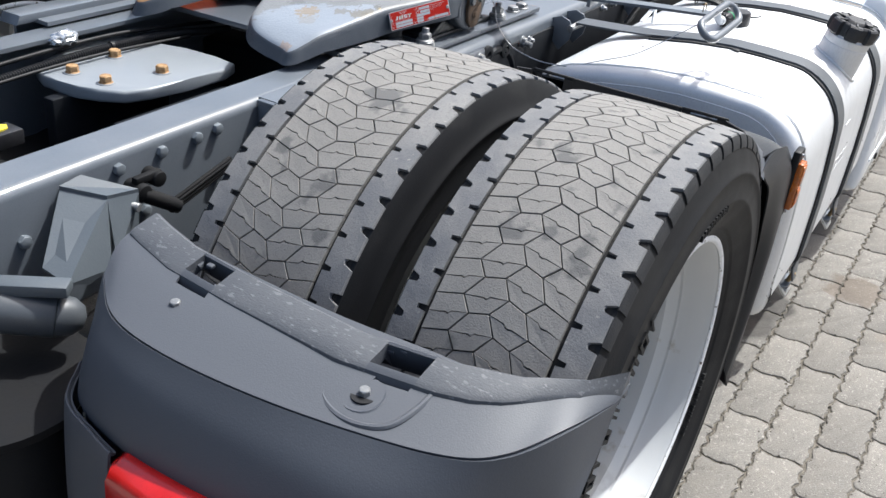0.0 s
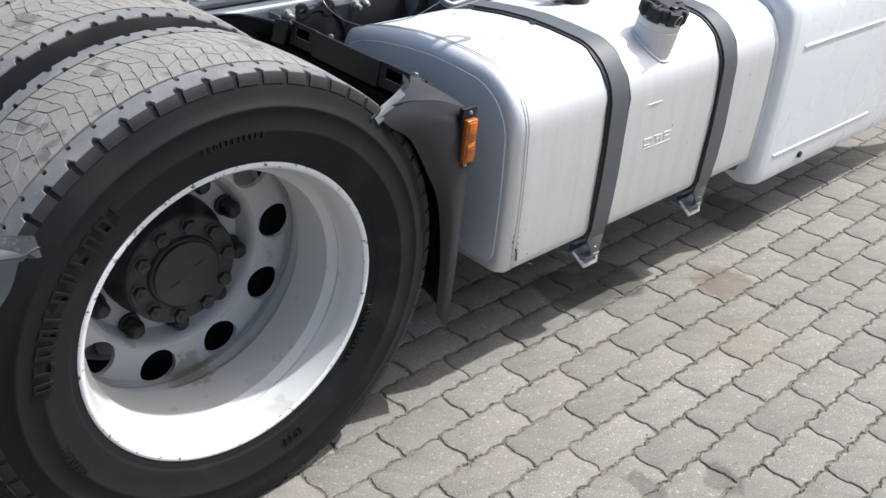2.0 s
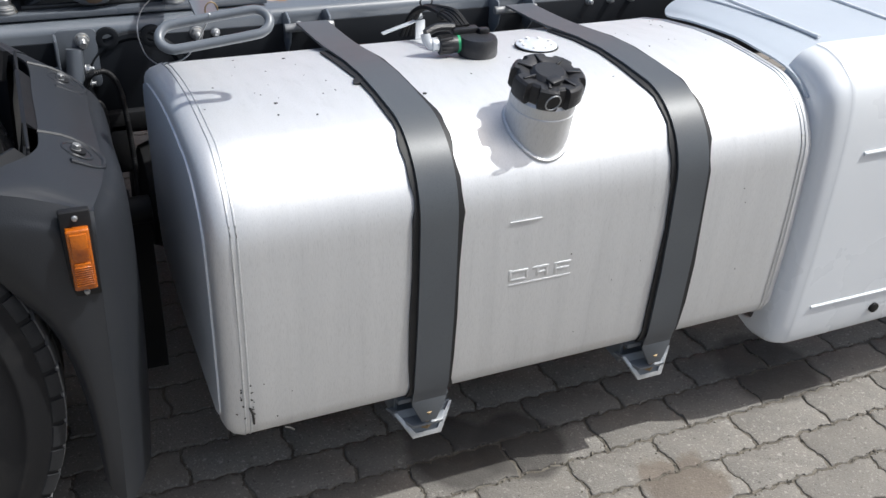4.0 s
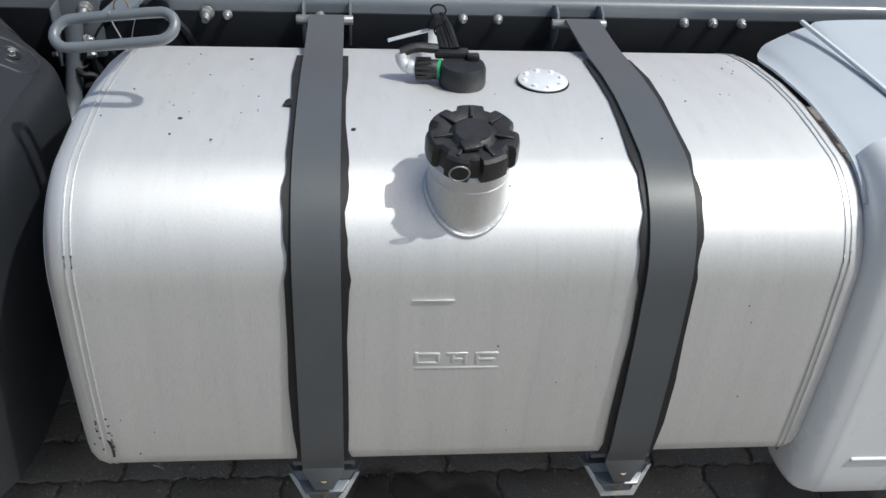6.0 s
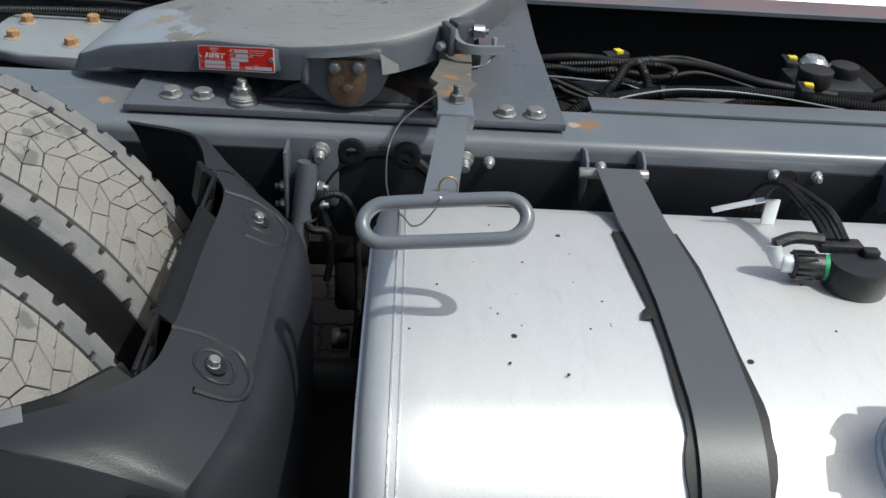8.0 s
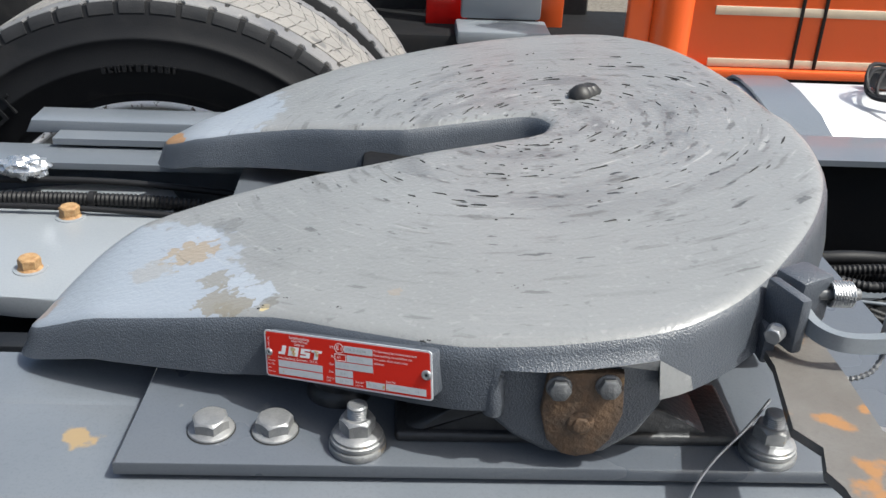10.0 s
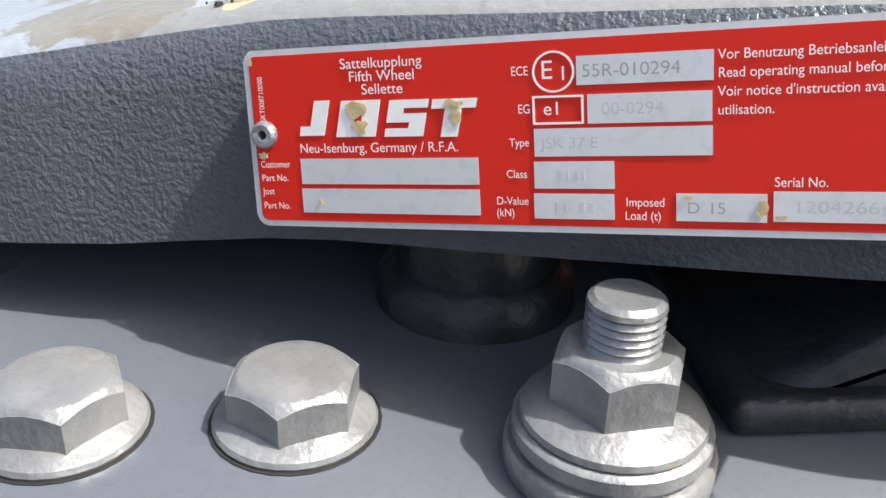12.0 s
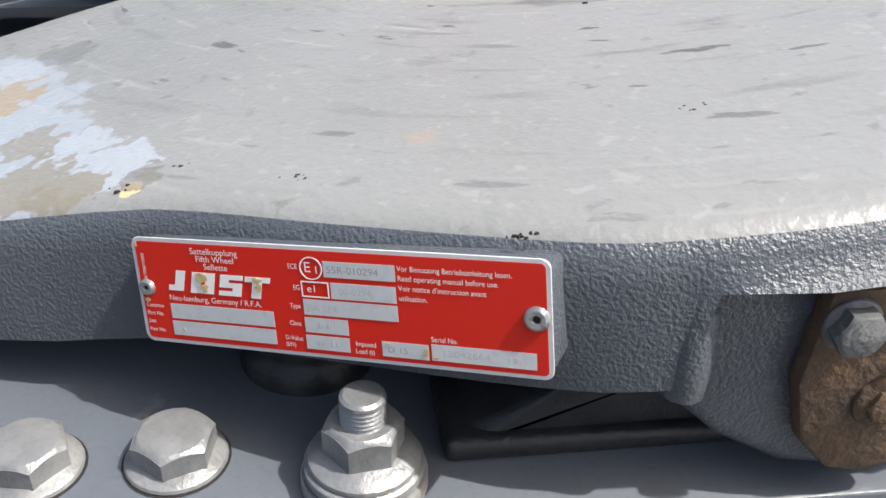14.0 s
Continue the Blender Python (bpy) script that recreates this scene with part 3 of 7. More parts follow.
    if stud:
        turns = max(4, int(stud / 0.0016))
        p = [(0.0, z + height * 0.9)]
        for k in range(turns):
            h = z + height + stud * k / turns
            p += [(stud_r, h), (stud_r * 0.90, h + stud * 0.5 / turns)]
        p += [(stud_r, z + height + stud), (stud_r * 0.97, z + height + stud * 1.12), (stud_r * 0.82, z + height + stud * 1.22), (0.0, z + height + stud * 1.22)]
        lathe(p, 24, "z", bm=bm)
    me = mesh_from(name, bm, 30)
    me.materials.append(M[mat])
    return me


def set_bolt(me, parent, at, up=(0, 0, 1), turn=0.0, name="bolt", label=""):
    ob = new(name, me)
    ob.parent = parent
    q = Vector(up).to_track_quat("Z", "Y").to_matrix().to_4x4()
    ob.matrix_basis = Matrix.Translation(at) @ q @ Matrix.Rotation(turn, 4, "Z")
    return tagged(ob, label)

TRUCK = "white tractor unit"
CY = 0.0             # the truck's middle line
HUB_Z, TYRE_R = 0.465, 0.478
RAIL_TOP = 0.778

# ---- ground ----
ground = new("ground", mesh_from("ground", box(160, 160, 0.3, (0, 0, -0.1538)), 0))
ground.data.materials.append(M["joint"])
tagged(ground, "sandy bed and joints under the concrete pavers", "ground", kind="structure")

PAVER_L, PAVER_W, PHASE = 0.2115, 0.1072, 0.129


def paver_outline(gap=0.0030, amp=0.0036):
    """A paver with toothed edges that lock into its neighbours; the teeth repeat every quarter length."""
    hl, hw = PAVER_L / 2, PAVER_W / 2
    wave = (0.1, 1.0, 0.2, -1.0)
    low, high, right, left = [], [], [], []
    for k in range(16):
        f = (k + 0.5) / 16
        low.append((-hl + PAVER_L * f, -hw + gap + amp * wave[k % 4]))
        high.append((hl - PAVER_L * f, hw - gap + amp * wave[(15 - k) % 4]))
    tooth = (0.0, 0.9, 0.8, -0.2, -1.0, -0.6, 0.0)
    for k in range(7):
        f = (k + 0.5) / 7
        right.append((hl - gap + 0.006 * tooth[k], -hw + PAVER_W * f))
        left.append((-hl + gap + 0.006 * tooth[6 - k], hw - PAVER_W * f))
    return low + right + high + left


def paver_mesh(k):
    """A paver with a chipped, uneven rim."""
    rnd = random.Random(k)
    base = paver_outline()
    pts = []
    for i, (x, y) in enumerate(base):
        nx, ny = base[(i + 1) % len(base)]
        pts.append((x + rnd.uniform(-0.0024, 0.0024), y + rnd.uniform(-0.0024, 0.0024)))
        pts.append(((x + nx) / 2 + rnd.uniform(-0.0018, 0.0018), (y + ny) / 2 + rnd.uniform(-0.0018, 0.0018)))
    chip = [rnd.uniform(0.4, 1.7) for _ in pts]
    rings = []
    for z, d in ((-0.012, 0.0), (-0.0035, 0.0), (-0.0009, 0.0009), (0.0, 0.0024)):
        rings.append([(x * (1 - d * c / 0.105), y * (1 - d * c / 0.053), z) for (x, y), c in zip(pts, chip)])
    me = mesh_from("paver", loft(rings), 50)
    me.materials.append(M["paver"])
    return me


PAVERS = [paver_mesh(k) for k in range(7)]


def lay_pavers():
    """Rows of pavers: those along the truck's side singly, the rest of the yard as one."""
    rnd = random.Random(5)
    verts, faces = [], []
    singles = 0
    for row in range(-70, 40):
        y = -1.09 - PAVER_W * row
        for col in range(-24, 36):
            x = PHASE + PAVER_L * (col + 0.5 * (row % 2))
            m = pose(x, y, rnd.uniform(-0.0010, 0.0010), rnd.uniform(-0.45, 0.45), rnd.uniform(-0.35, 0.35), rnd.uniform(-0.8, 0.8))
            me = PAVERS[rnd.randrange(7)]
            if -0.45 < x < 3.0 and -2.25 < y < -0.80 and singles < 300:
                singles += 1
                ob = new("paver", me)
                ob.parent = ground
                ob.matrix_basis = m
            elif y < 4.5:
                base = len(verts)
                verts += [(m @ v.co)[:] for v in me.vertices]
                faces += [[base + i for i in p.vertices] for p in me.polygons]
    me = bpy.data.meshes.new("pavers")
    me.from_pydata(verts, [], faces)
    me.materials.append(M["paver_far"])
    # crumbs of sand and stone that lie along the joints
    gv, gf = [], []
    for _ in range(17000):
        row, along = rnd.randrange(-2, 13), rnd.uniform(-0.5, 3.0)
        y = -1.09 - PAVER_W * (row - 0.5)
        if rnd.random() < 0.36:
            along = PHASE + PAVER_L * (rnd.randrange(-2, 14) + 0.5 * (row % 2) + 0.5)
            y += rnd.uniform(-0.10, 0.0)
        c = Vector((along + rnd.gauss(0, 0.005), y + rnd.gauss(0, 0.005), rnd.uniform(-0.003, 0.0008)))
        r = 0.0006 + 0.0034 * rnd.random() ** 2.2
        base = len(gv)
        gv += [(c + Vector(d) * r * rnd.uniform(0.6, 1.4))[:] for d in ((1, 0, 0), (0, 1, 0), (-1, 0, 0), (0, -1, 0), (0, 0, 1), (0, 0, -1))]
        gf += [[base + i for i in f] for f in ((0, 1, 4), (1, 2, 4), (2, 3, 4), (3, 0, 4), (1, 0, 5), (2, 1, 5), (3, 2, 5), (0, 3, 5))]
    gm = bpy.data.meshes.new("joint_grit")
    gm.from_pydata(gv, [], gf)
    gm.materials.append(M["grit"])
    grit = new("joint_grit", gm)
    grit.parent = ground
    tagged(grit, kind="stuff")
    ob = new("pavers", me)
    ob.parent = ground
    tagged(ob, kind="stuff")


# ---- wheels ----
def tyre_mesh(seg=120):
    """The carcass without its tread; the wheel's middle plane is y = 0 and its outside is -y."""
    R = TYRE_R - 0.010
    prof = [(0.290, -0.116), (0.300, -0.126), (0.318, -0.136), (0.322, -0.1365), (0.324, -0.1395), (0.327, -0.1405), (0.345, -0.148), (0.370, -0.1545),
            (0.372, -0.1562), (0.376, -0.1565), (0.378, -0.1555), (0.395, -0.156), (0.412, -0.154), (0.414, -0.1555), (0.418, -0.155), (0.420, -0.1525), (0.438, -0.1465), (0.452, -0.141),
            (0.461, -0.138), (R, -0.1345)]
    prof += [(R + 0.0008, -0.09), (R + 0.0015, 0.0)]
    prof += [(r, -y) for r, y in prof[-2::-1]]
    return flatten(mesh_from("tyre_carcass", lathe(prof, seg), 50))


def flatten(me):
    """The weight of the truck presses the tyre flat where it stands."""
    for v in me.vertices:
        if v.co.z < -HUB_Z + 0.004:
            v.co.z = -HUB_Z + 0.004
    return me


PITCHES = 60      # notches round the shoulder
CELLS = 60        # tread blocks round one column, each cut in two


def tread_meshes(rib_side=-1):
    """Blocks of the tread: staggered columns between two ribs, each block with its own walls."""
    P = 2 * math.pi / PITCHES
    cols = (-0.088, -0.043, 0.0, 0.043, 0.088)
    rnd = random.Random(3)

    def place(u, v, r_off):
        r = TYRE_R - 0.010 * (u / 0.135) ** 2 * 0.55 - r_off
        return (r * math.cos(v), u, r * math.sin(v))

    def block(poly, verts, faces, depth, inset=0.0011):
        cu, cv = sum(p[0] for p in poly) / len(poly), sum(p[1] for p in poly) / len(poly)
        ring = []
        for u, v in poly:
            du, dv = u - cu, (v - cv) * TYRE_R
            d = math.hypot(du, dv) or 1
            f = 1 - inset / d
            ring.append((cu + du * f, cv + dv * f / TYRE_R))
        b, k, drop = len(verts), len(ring), rnd.uniform(-0.0004, 0.0004)
        verts.extend(place(u, v, depth) for u, v in ring)
        verts.extend(place(u, v, 0.0008 + drop) for u, v in ring)
        top = [(cu + (u - cu) * 0.972, cv + (v - cv) * 0.972) for u, v in ring]
        verts.extend(place(u, v, drop) for u, v in top)
        for i in range(k):
            j = (i + 1) % k
            faces.append((b + i, b + j, b + k + j, b + k + i))
            faces.append((b + k + i, b + k + j, b + 2 * k + j, b + 2 * k + i))
        faces.append(tuple(range(b + 2 * k, b + 3 * k)))

    def edge(k, h):
        """Where column line k runs at half pitch h: straight along the grooves, zigzag between."""
        return cols[k] + (0.0 if k in (0, 4) else -0.0082 if (h + k) % 2 else 0.0082)

    def sweep(u):
        return 0.50 * P * abs(u) / 0.088

    verts, faces = [], []
    H = 2 * math.pi / CELLS
    for c in range(4):
        for j in range(2 * CELLS):
            h0 = j

            def at(k, h):
                u = edge(k, h)
                return u, h * H / 2 + sweep(u)

            def cut(h):
                """A cut across the column: stepped in the middle of a block, straight between blocks."""
                (l, a), (r, b) = at(c, h), at(c + 1, h)
                q, m = (a + b) / 2, (l + r) / 2
                jog = 0.055 * H if (h + c) % 2 else 0.0
                if not jog:
                    return [(l, a), (r, b)]
                return [(l, a), (m - 0.006, q + (a - q) * 0.3), (m - 0.002, q + jog), (m + 0.004, q + jog * 0.6), (m + 0.008, q + (b - q) * 0.4), (r, b)]

            block(cut(h0) + cut(h0 + 1)[::-1], verts, faces, 0.011, 0.0010)
    me = bpy.data.meshes.new("tread_blocks")
    me.from_pydata(verts, [], faces)
    verts, faces = [], []
    for side in (rib_side,):
        for j in range(PITCHES):
            v = j * P
            poly = [(0.0930, 0.0), (0.0930, 0.40), (0.105, 0.43), (0.105, 0.55), (0.0930, 0.58), (0.0930, 1.0), (0.1345, 1.0), (0.1345, 0.96), (0.1215, 0.92), (0.1195, 0.84), (0.1215, 0.76), (0.1345, 0.66), (0.1345, 0.0)]
            poly = [(side * u, v + q * P) for u, q in poly]
            if side < 0:
                poly = poly[::-1]
            b, k = len(verts), len(poly)
            verts.extend(place(u, a, 0.028 if abs(u) > 0.11 else 0.011) for u, a in poly)
            verts.extend(place(u, a, 0.0025 if abs(u) > 0.12 else 0.0006) for u, a in poly)
            top = [(u * (0.985 if abs(u) > 0.11 else 1.006), a) for u, a in poly]
            verts.extend(place(u, a, 0.0) for u, a in top)
            for i in range(k):
                n = (i + 1) % k
                faces.append((b + i, b + n, b + k + n, b + k + i))
                faces.append((b + k + i, b + k + n, b + 2 * k + n, b + 2 * k + i))
            faces.append(tuple(range(b + 2 * k, b + 3 * k)))
    rib = bpy.data.meshes.new("tread_ribs")
    rib.from_pydata(verts, [], faces)
    for m, k in ((me, "tread"), (rib, "shoulder")):
        m.materials.append(M[k])
        m.validate()
        b = bmesh.new()
        b.from_mesh(m)
        bmesh.ops.recalc_face_normals(b, faces=b.faces)
        b.to_mesh(m)
        b.free()
        flatten(m)
    return me, rib


def sidewall_bars(name, r, size, count, start, span, wide=(0.35, 0.75), y=-0.1545, out=-1):
    """Raised bars along an arc of the sidewall, where the maker's lettering stands."""
    rnd = random.Random(count)
    bm = bmesh.new()
    for k in range(count):
        a = radians(start + span * (k + 0.5) / count)
        w = radians(abs(span)) / count * r * rnd.uniform(*wide)
        c = Vector((math.sin(a), 0, math.cos(a)))
        rot = Matrix.Rotation(a, 4, "Y")
        base = c * r + Vector((0, y, 0))
        stem = max(0.003, w * 0.28)
        side = rot.to_3x3() @ Vector((1, 0, 0))
        box(stem, 0.006, size, base - side * (w / 2 - stem / 2), rot=rot, bm=bm)
        if k % 3 != 1:
            box(stem, 0.006, size, base + side * (w / 2 - stem / 2), rot=rot, bm=bm)
        up = rot.to_3x3() @ Vector((0, 0, 1))
        box(w, 0.0055, stem, base + up * (size / 2 - stem / 2), rot=rot, bm=bm)
        if k % 2:
            box(w, 0.0055, stem, base - up * (size / 2 - stem / 2), rot=rot, bm=bm)
    return bm


def rim_mesh(seg=96):
    """The dished wheel: lip, barrel and pierced disc; y = 0 is the middle plane, the open side is -y."""
    prof = [(0.297, -0.116), (0.304, -0.122), (0.306, -0.127), (0.303, -0.130), (0.296, -0.128), (0.291, -0.120), (0.2865, -0.106), (0.281, -0.092), (0.2795, -0.075), (0.2770, -0.072), (0.2770, -0.058), (0.2785, -0.055),
            (0.2785, -0.02), (0.2775, 0.005), (0.2762, 0.012), (0.2762, 0.020), (0.2810, 0.028), (0.2815, 0.042), (0.2785, 0.047), (0.2790, 0.060), (0.2850, 0.068), (0.2880, 0.10)]
    bm = lathe(prof, seg)
    back = lathe([(0.310, -0.115), (0.293, -0.105), (0.288, -0.08), (0.262, -0.05), (0.262, 0.05), (0.292, 0.08), (0.310, 0.118), (0.300, 0.122), (0.28, 0.10), (0.262, 0.09)], seg)
    return join(bm, back)


def disc_mesh(holes=10, hole_r=0.0405, ring=0.2405):
    """The wheel disc, with round hand holes cut through it."""
    bm = bmesh.new()
    seg_hole = 24

    def depth(r):
        # dished: flat at the hub, sloping outwards to the barrel
        t = min(1, max(0, (r - 0.178) / 0.015))
        return 0.165 - 0.057 * t * t * (3 - 2 * t)

    step = 2 * math.pi / holes
    for h in range(holes):
        a0 = step * h + radians(4.6)

        def v(r, a):
            return bm.verts.new((r * math.cos(a), depth(r), r * math.sin(a)))

        rim_pts, out_pts = [], []
        corner = math.atan2(ring * step / 2, 0.042)
        angles = sorted([2 * math.pi * k / 20 for k in range(20)] + [corner, math.pi - corner, math.pi + corner, 2 * math.pi - corner])
        for q in angles:
            px, py = hole_r * math.cos(q), hole_r * math.sin(q)
            rr, aa = ring + px, py / ring
            rim_pts.append((rr, a0 + aa))
            big = max(abs(math.cos(q)) / 0.042, abs(math.sin(q)) / (ring * step / 2))
            ox, oy = math.cos(q) / big, math.sin(q) / big
            out_pts.append((ring + ox, a0 + oy / ring))
        ins = [v(r, a) for r, a in rim_pts]
        wall = [bm.verts.new(Vector(w.co) + Vector((0, 0.012, 0))) for w in ins]
        outs = [v(r, a) for r, a in out_pts]
        for k in range(seg_hole):
            n = (k + 1) % seg_hole
            bm.faces.new((ins[k], ins[n], outs[n], outs[k]))
            bm.faces.new((ins[k], ins[n], wall[n], wall[k]))
    lathe([(0.110, 0.165), (0.178, 0.165), (0.182, depth(0.182)), (0.186, depth(0.186)), (0.189, depth(0.189)), (0.1985, depth(0.1985) + 0.0006)], 90, bm=bm)
    lathe([(0.2822, depth(0.2822) + 0.0005), (0.2868, 0.088), (0.2858, 0.080)], 90, bm=bm)
    bmesh.ops.remove_doubles(bm, verts=bm.verts, dist=2e-4)
    return bm


SHOULDER = ((0.4712, -0.1352), (0.4670, -0.1385), (0.4600, -0.1412), (0.4530, -0.1426), (0.4495, -0.1405))


def shoulder_lugs():
    """The band of lugs that runs down from the notched shoulder on to the sidewall."""
    P = 2 * math.pi / PITCHES
    bm = bmesh.new()
    for j in range(PITCHES):
        rings = []
        for r, y in SHOULDER:
            rings.append([(r * math.cos((j + q) * P), y, r * math.sin((j + q) * P)) for q in (-0.08, 0.19, 0.46, 0.73)])
        inner = [[(x * 0.97, y + 0.016, z * 0.97) for x, y, z in ring] for ring in rings]
        a = [[bm.verts.new(p) for p in ring] for ring in rings]
        b = [[bm.verts.new(p) for p in ring] for ring in inner]
        n = len(a)
        for k in range(n - 1):
            for i in range(3):
                bm.faces.new((a[k][i], a[k][i + 1], a[k + 1][i + 1], a[k + 1][i]))
            for i in (0, 3):
                bm.faces.new((a[k][i], a[k + 1][i], b[k + 1][i], b[k][i]))
        for k in (0, n - 1):
            for i in range(3):
                bm.faces.new((a[k][i], a[k][i + 1], b[k][i + 1], b[k][i]))
    bmesh.ops.recalc_face_normals(bm, faces=bm.faces)
    return flatten(mesh_from("shoulder_lugs", bm, 30))


TYRE = tyre_mesh()
TYRE.materials.append(M["rubber"])
TREAD, RIBS = tread_meshes()
LUGS = shoulder_lugs()
LUGS.materials.append(M["lug"])
RIBS_INNER = tread_meshes(1)[1]
TREAD_BASE = flatten(mesh_from("tread_base", lathe([(TYRE_R - 0.0092, -0.128), (TYRE_R - 0.0082, 0), (TYRE_R - 0.0092, 0.128)], 120), 50))
TREAD_BASE.materials.append(M["groove"])
RIM = mesh_from("rim", rim_mesh(), 35)
RIM.materials.append(M["rim"])
DISC = mesh_from("disc", disc_mesh(), 45)
DISC.materials.append(M["rim"])
LIP = mesh_from("rim_lip", lathe([(0.3045, -0.1295), (0.3075, -0.128), (0.308, -0.1315), (0.3045, -0.1335), (0.299, -0.1325), (0.2965, -0.1295), (0.299, -0.128)], 120), 60)
LIP.materials.append(M["rim_edge"])
BIG_LETTERS = mesh_from("raised_lettering", sidewall_bars("raised_lettering", 0.374, 0.032, 11, -87, 54, y=-0.1557), 30)
SMALL_LETTERS = mesh_from("small_lettering", join(sidewall_bars("a", 0.370, 0.011, 11, -11, 19, y=-0.156), sidewall_bars("b", 0.322, 0.016, 10, 106, 24, y=-0.139), sidewall_bars("c", 0.370, 0.012, 6, 245, 9, y=-0.156), sidewall_bars("d", 0.372, 0.014, 5, 242, 12, y=-0.156), sidewall_bars("e", 0.348, 0.016, 4, 158, 9, y=-0.150)), 30)
for me in (BIG_LETTERS, SMALL_LETTERS):
    me.materials.append(M["rubber"])
NUT = mesh_from("wheel_nut", join(rod((0, 0, 0), (0, 0, 0.010), 0.0235, 24, bevel=0.002), rod((0, 0, 0.01), (0, 0, 0.040), 0.0205, 6, 0.0195, bevel=0.002), rod((0, 0, 0.038), (0, 0, 0.048), 0.0185, 20, 0.012, bevel=0.003)), 30)
NUT.materials.append(M["hub"])
HUB_BOLT = hex_bolt_mesh("hub_bolt", 0.026, 0.013, 0.0170, 0.0035, "hub", 0.003, 0.0065)


def wheel(name, label, y, outside=-1, hub=True, turn=0.0, x=0.0):
    """A wheel with its tyre. outside: the side, along y, to which its dish opens."""
    w = thing(name, label, "wheel", "rear wheels of the " + TRUCK)
    tyre = part("tyre", TYRE, "rubber", w, "worn black truck tyre with dusty tread")
    for me, nm in ((TREAD, "tread"), (RIBS, "shoulder_rib"), (RIBS_INNER, "shoulder_rib"), (TREAD_BASE, "groove"), (LUGS, "shoulder_lug"), (BIG_LETTERS, "raised_lettering"), (SMALL_LETTERS, "small_lettering")):
        tagged(part(nm, me, "tread", tyre), kind="stuff" if nm in ("tread", "shoulder_lug", "raised_lettering", "small_lettering") else "")
    rim = part("rim", RIM, "rim", w, "silver painted steel rim with a chipped edge")
    part("lip", LIP, "rim_edge", rim)
    part("disc", DISC, "rim", rim)
    if hub:
        h = part("hub", join(lathe([(0.0, 0.062), (0.073, 0.062), (0.0765, 0.065), (0.078, 0.072), (0.115, 0.074), (0.119, 0.078), (0.119, 0.088), (0.108, 0.093), (0.113, 0.115), (0.132, 0.138), (0.134, 0.166), (0.0, 0.166)], 60)), "hub", w, "black painted hub")
        part("hub_cap", join(rod((0, 0.0625, 0), (0, 0.0555, 0), 0.0705, 40, bevel=0.003), rod((0.0, 0.0560, 0.0), (0.0, 0.0545, 0.0), 0.0035, 10), box(0.022, 0.003, 0.004, (0.028, 0.055, 0.016), 0.001, rot=Matrix.Rotation(-0.4, 4, "Y")), box(0.022, 0.003, 0.004, (-0.028, 0.055, -0.014), 0.001, rot=Matrix.Rotation(-0.4, 4, "Y"))), "hub", h)
        for k in range(10):
            a = radians(36 * k + 8)
            set_bolt(HUB_BOLT, h, (0.098 * math.cos(a), 0.074, 0.098 * math.sin(a)), (0, -1, 0), k, "hub_bolt")
        for k in range(10):
            a = radians(36 * k + 23)
            set_bolt(NUT, w, (0.164 * math.cos(a), 0.165, 0.164 * math.sin(a)), (0, -1, 0), k * 0.7, "wheel_nut")
    flip = Matrix.Rotation(math.pi, 4, "Z") if outside > 0 else Matrix()
    w.matrix_basis = Matrix.Translation((x, y, HUB_Z)) @ flip
    return w


wheel("outer_wheel", "black dual tyre on a silver steel wheel with black hub", -1.012)
wheel("inner_wheel", "inner dual tyre with dusty worn tread", -0.662, 1, hub=False)
wheel("inner_wheel", "dusty inner dual tyre behind the far frame rail", 0.668, -1, hub=False, x=0.10)
wheel("outer_wheel", "dusty outer dual tyre across the truck", 1.018, 1, hub=False, x=0.10)

from mathutils.geometry import delaunay_2d_cdt

# ---- chassis ----
chassis = thing("chassis_frame", "grey painted steel ladder frame of a truck", "chassis", TRUCK)


def channel(x0, x1, web, flange, top, depth, t=0.009, r=0.018):
    """A rolled channel along x: its web stands at y = web, its flanges reach to y = flange."""
    s = 1 if flange > web else -1
    outer = []
    for k in range(7):
        a = radians(90 * k / 6)
        outer.append((web + s * (r - r * math.cos(a)), top - r + r * math.sin(a)))
    prof = [(web, top - depth + r), *outer, (flange, top), (flange, top - t), (web + s * (r + 0.002), top - t), (web + s * t, top - r), (web + s * t, top - depth + r), (web + s * r, top - depth + t),
            (flange, top - depth + t), (flange, top - depth), (web + s * r, top - depth)]
    return loft([[(x0, y, z) for y, z in prof], [(x1, y, z) for y, z in prof]])


part("rear_rail", channel(-1.35, 0.9, -0.293, -0.208, RAIL_TOP, 0.25), "frame", chassis)
part("frame_rail", channel(0.02, 6.5, -0.415, -0.29, RAIL_TOP + 0.003, 0.235), "frame", chassis)
part("far_rear_rail", channel(-1.35, 0.9, 0.335, 0.25, RAIL_TOP, 0.25), "frame", chassis)
part("far_frame_rail", channel(0.02, 6.5, 0.425, 0.305, RAIL_TOP + 0.014, 0.235), "frame", chassis)
# dark sheet over the grey web, its shade given as colour
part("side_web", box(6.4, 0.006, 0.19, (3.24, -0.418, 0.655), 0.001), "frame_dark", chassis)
part("rail_strip", box(5.4, 0.055, 0.008, (3.75, -0.262, RAIL_TOP + 0.006), 0.002), "frame", chassis)
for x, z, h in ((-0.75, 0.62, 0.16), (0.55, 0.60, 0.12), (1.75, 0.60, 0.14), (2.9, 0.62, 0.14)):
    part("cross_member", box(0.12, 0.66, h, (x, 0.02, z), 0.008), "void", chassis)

# ---- fuel tank ----
TANK_X0, TANK_X1 = 0.701, 1.852
TANK_BACK, TANK_FRONT, TANK_LOW = -0.60, -1.166, 0.292


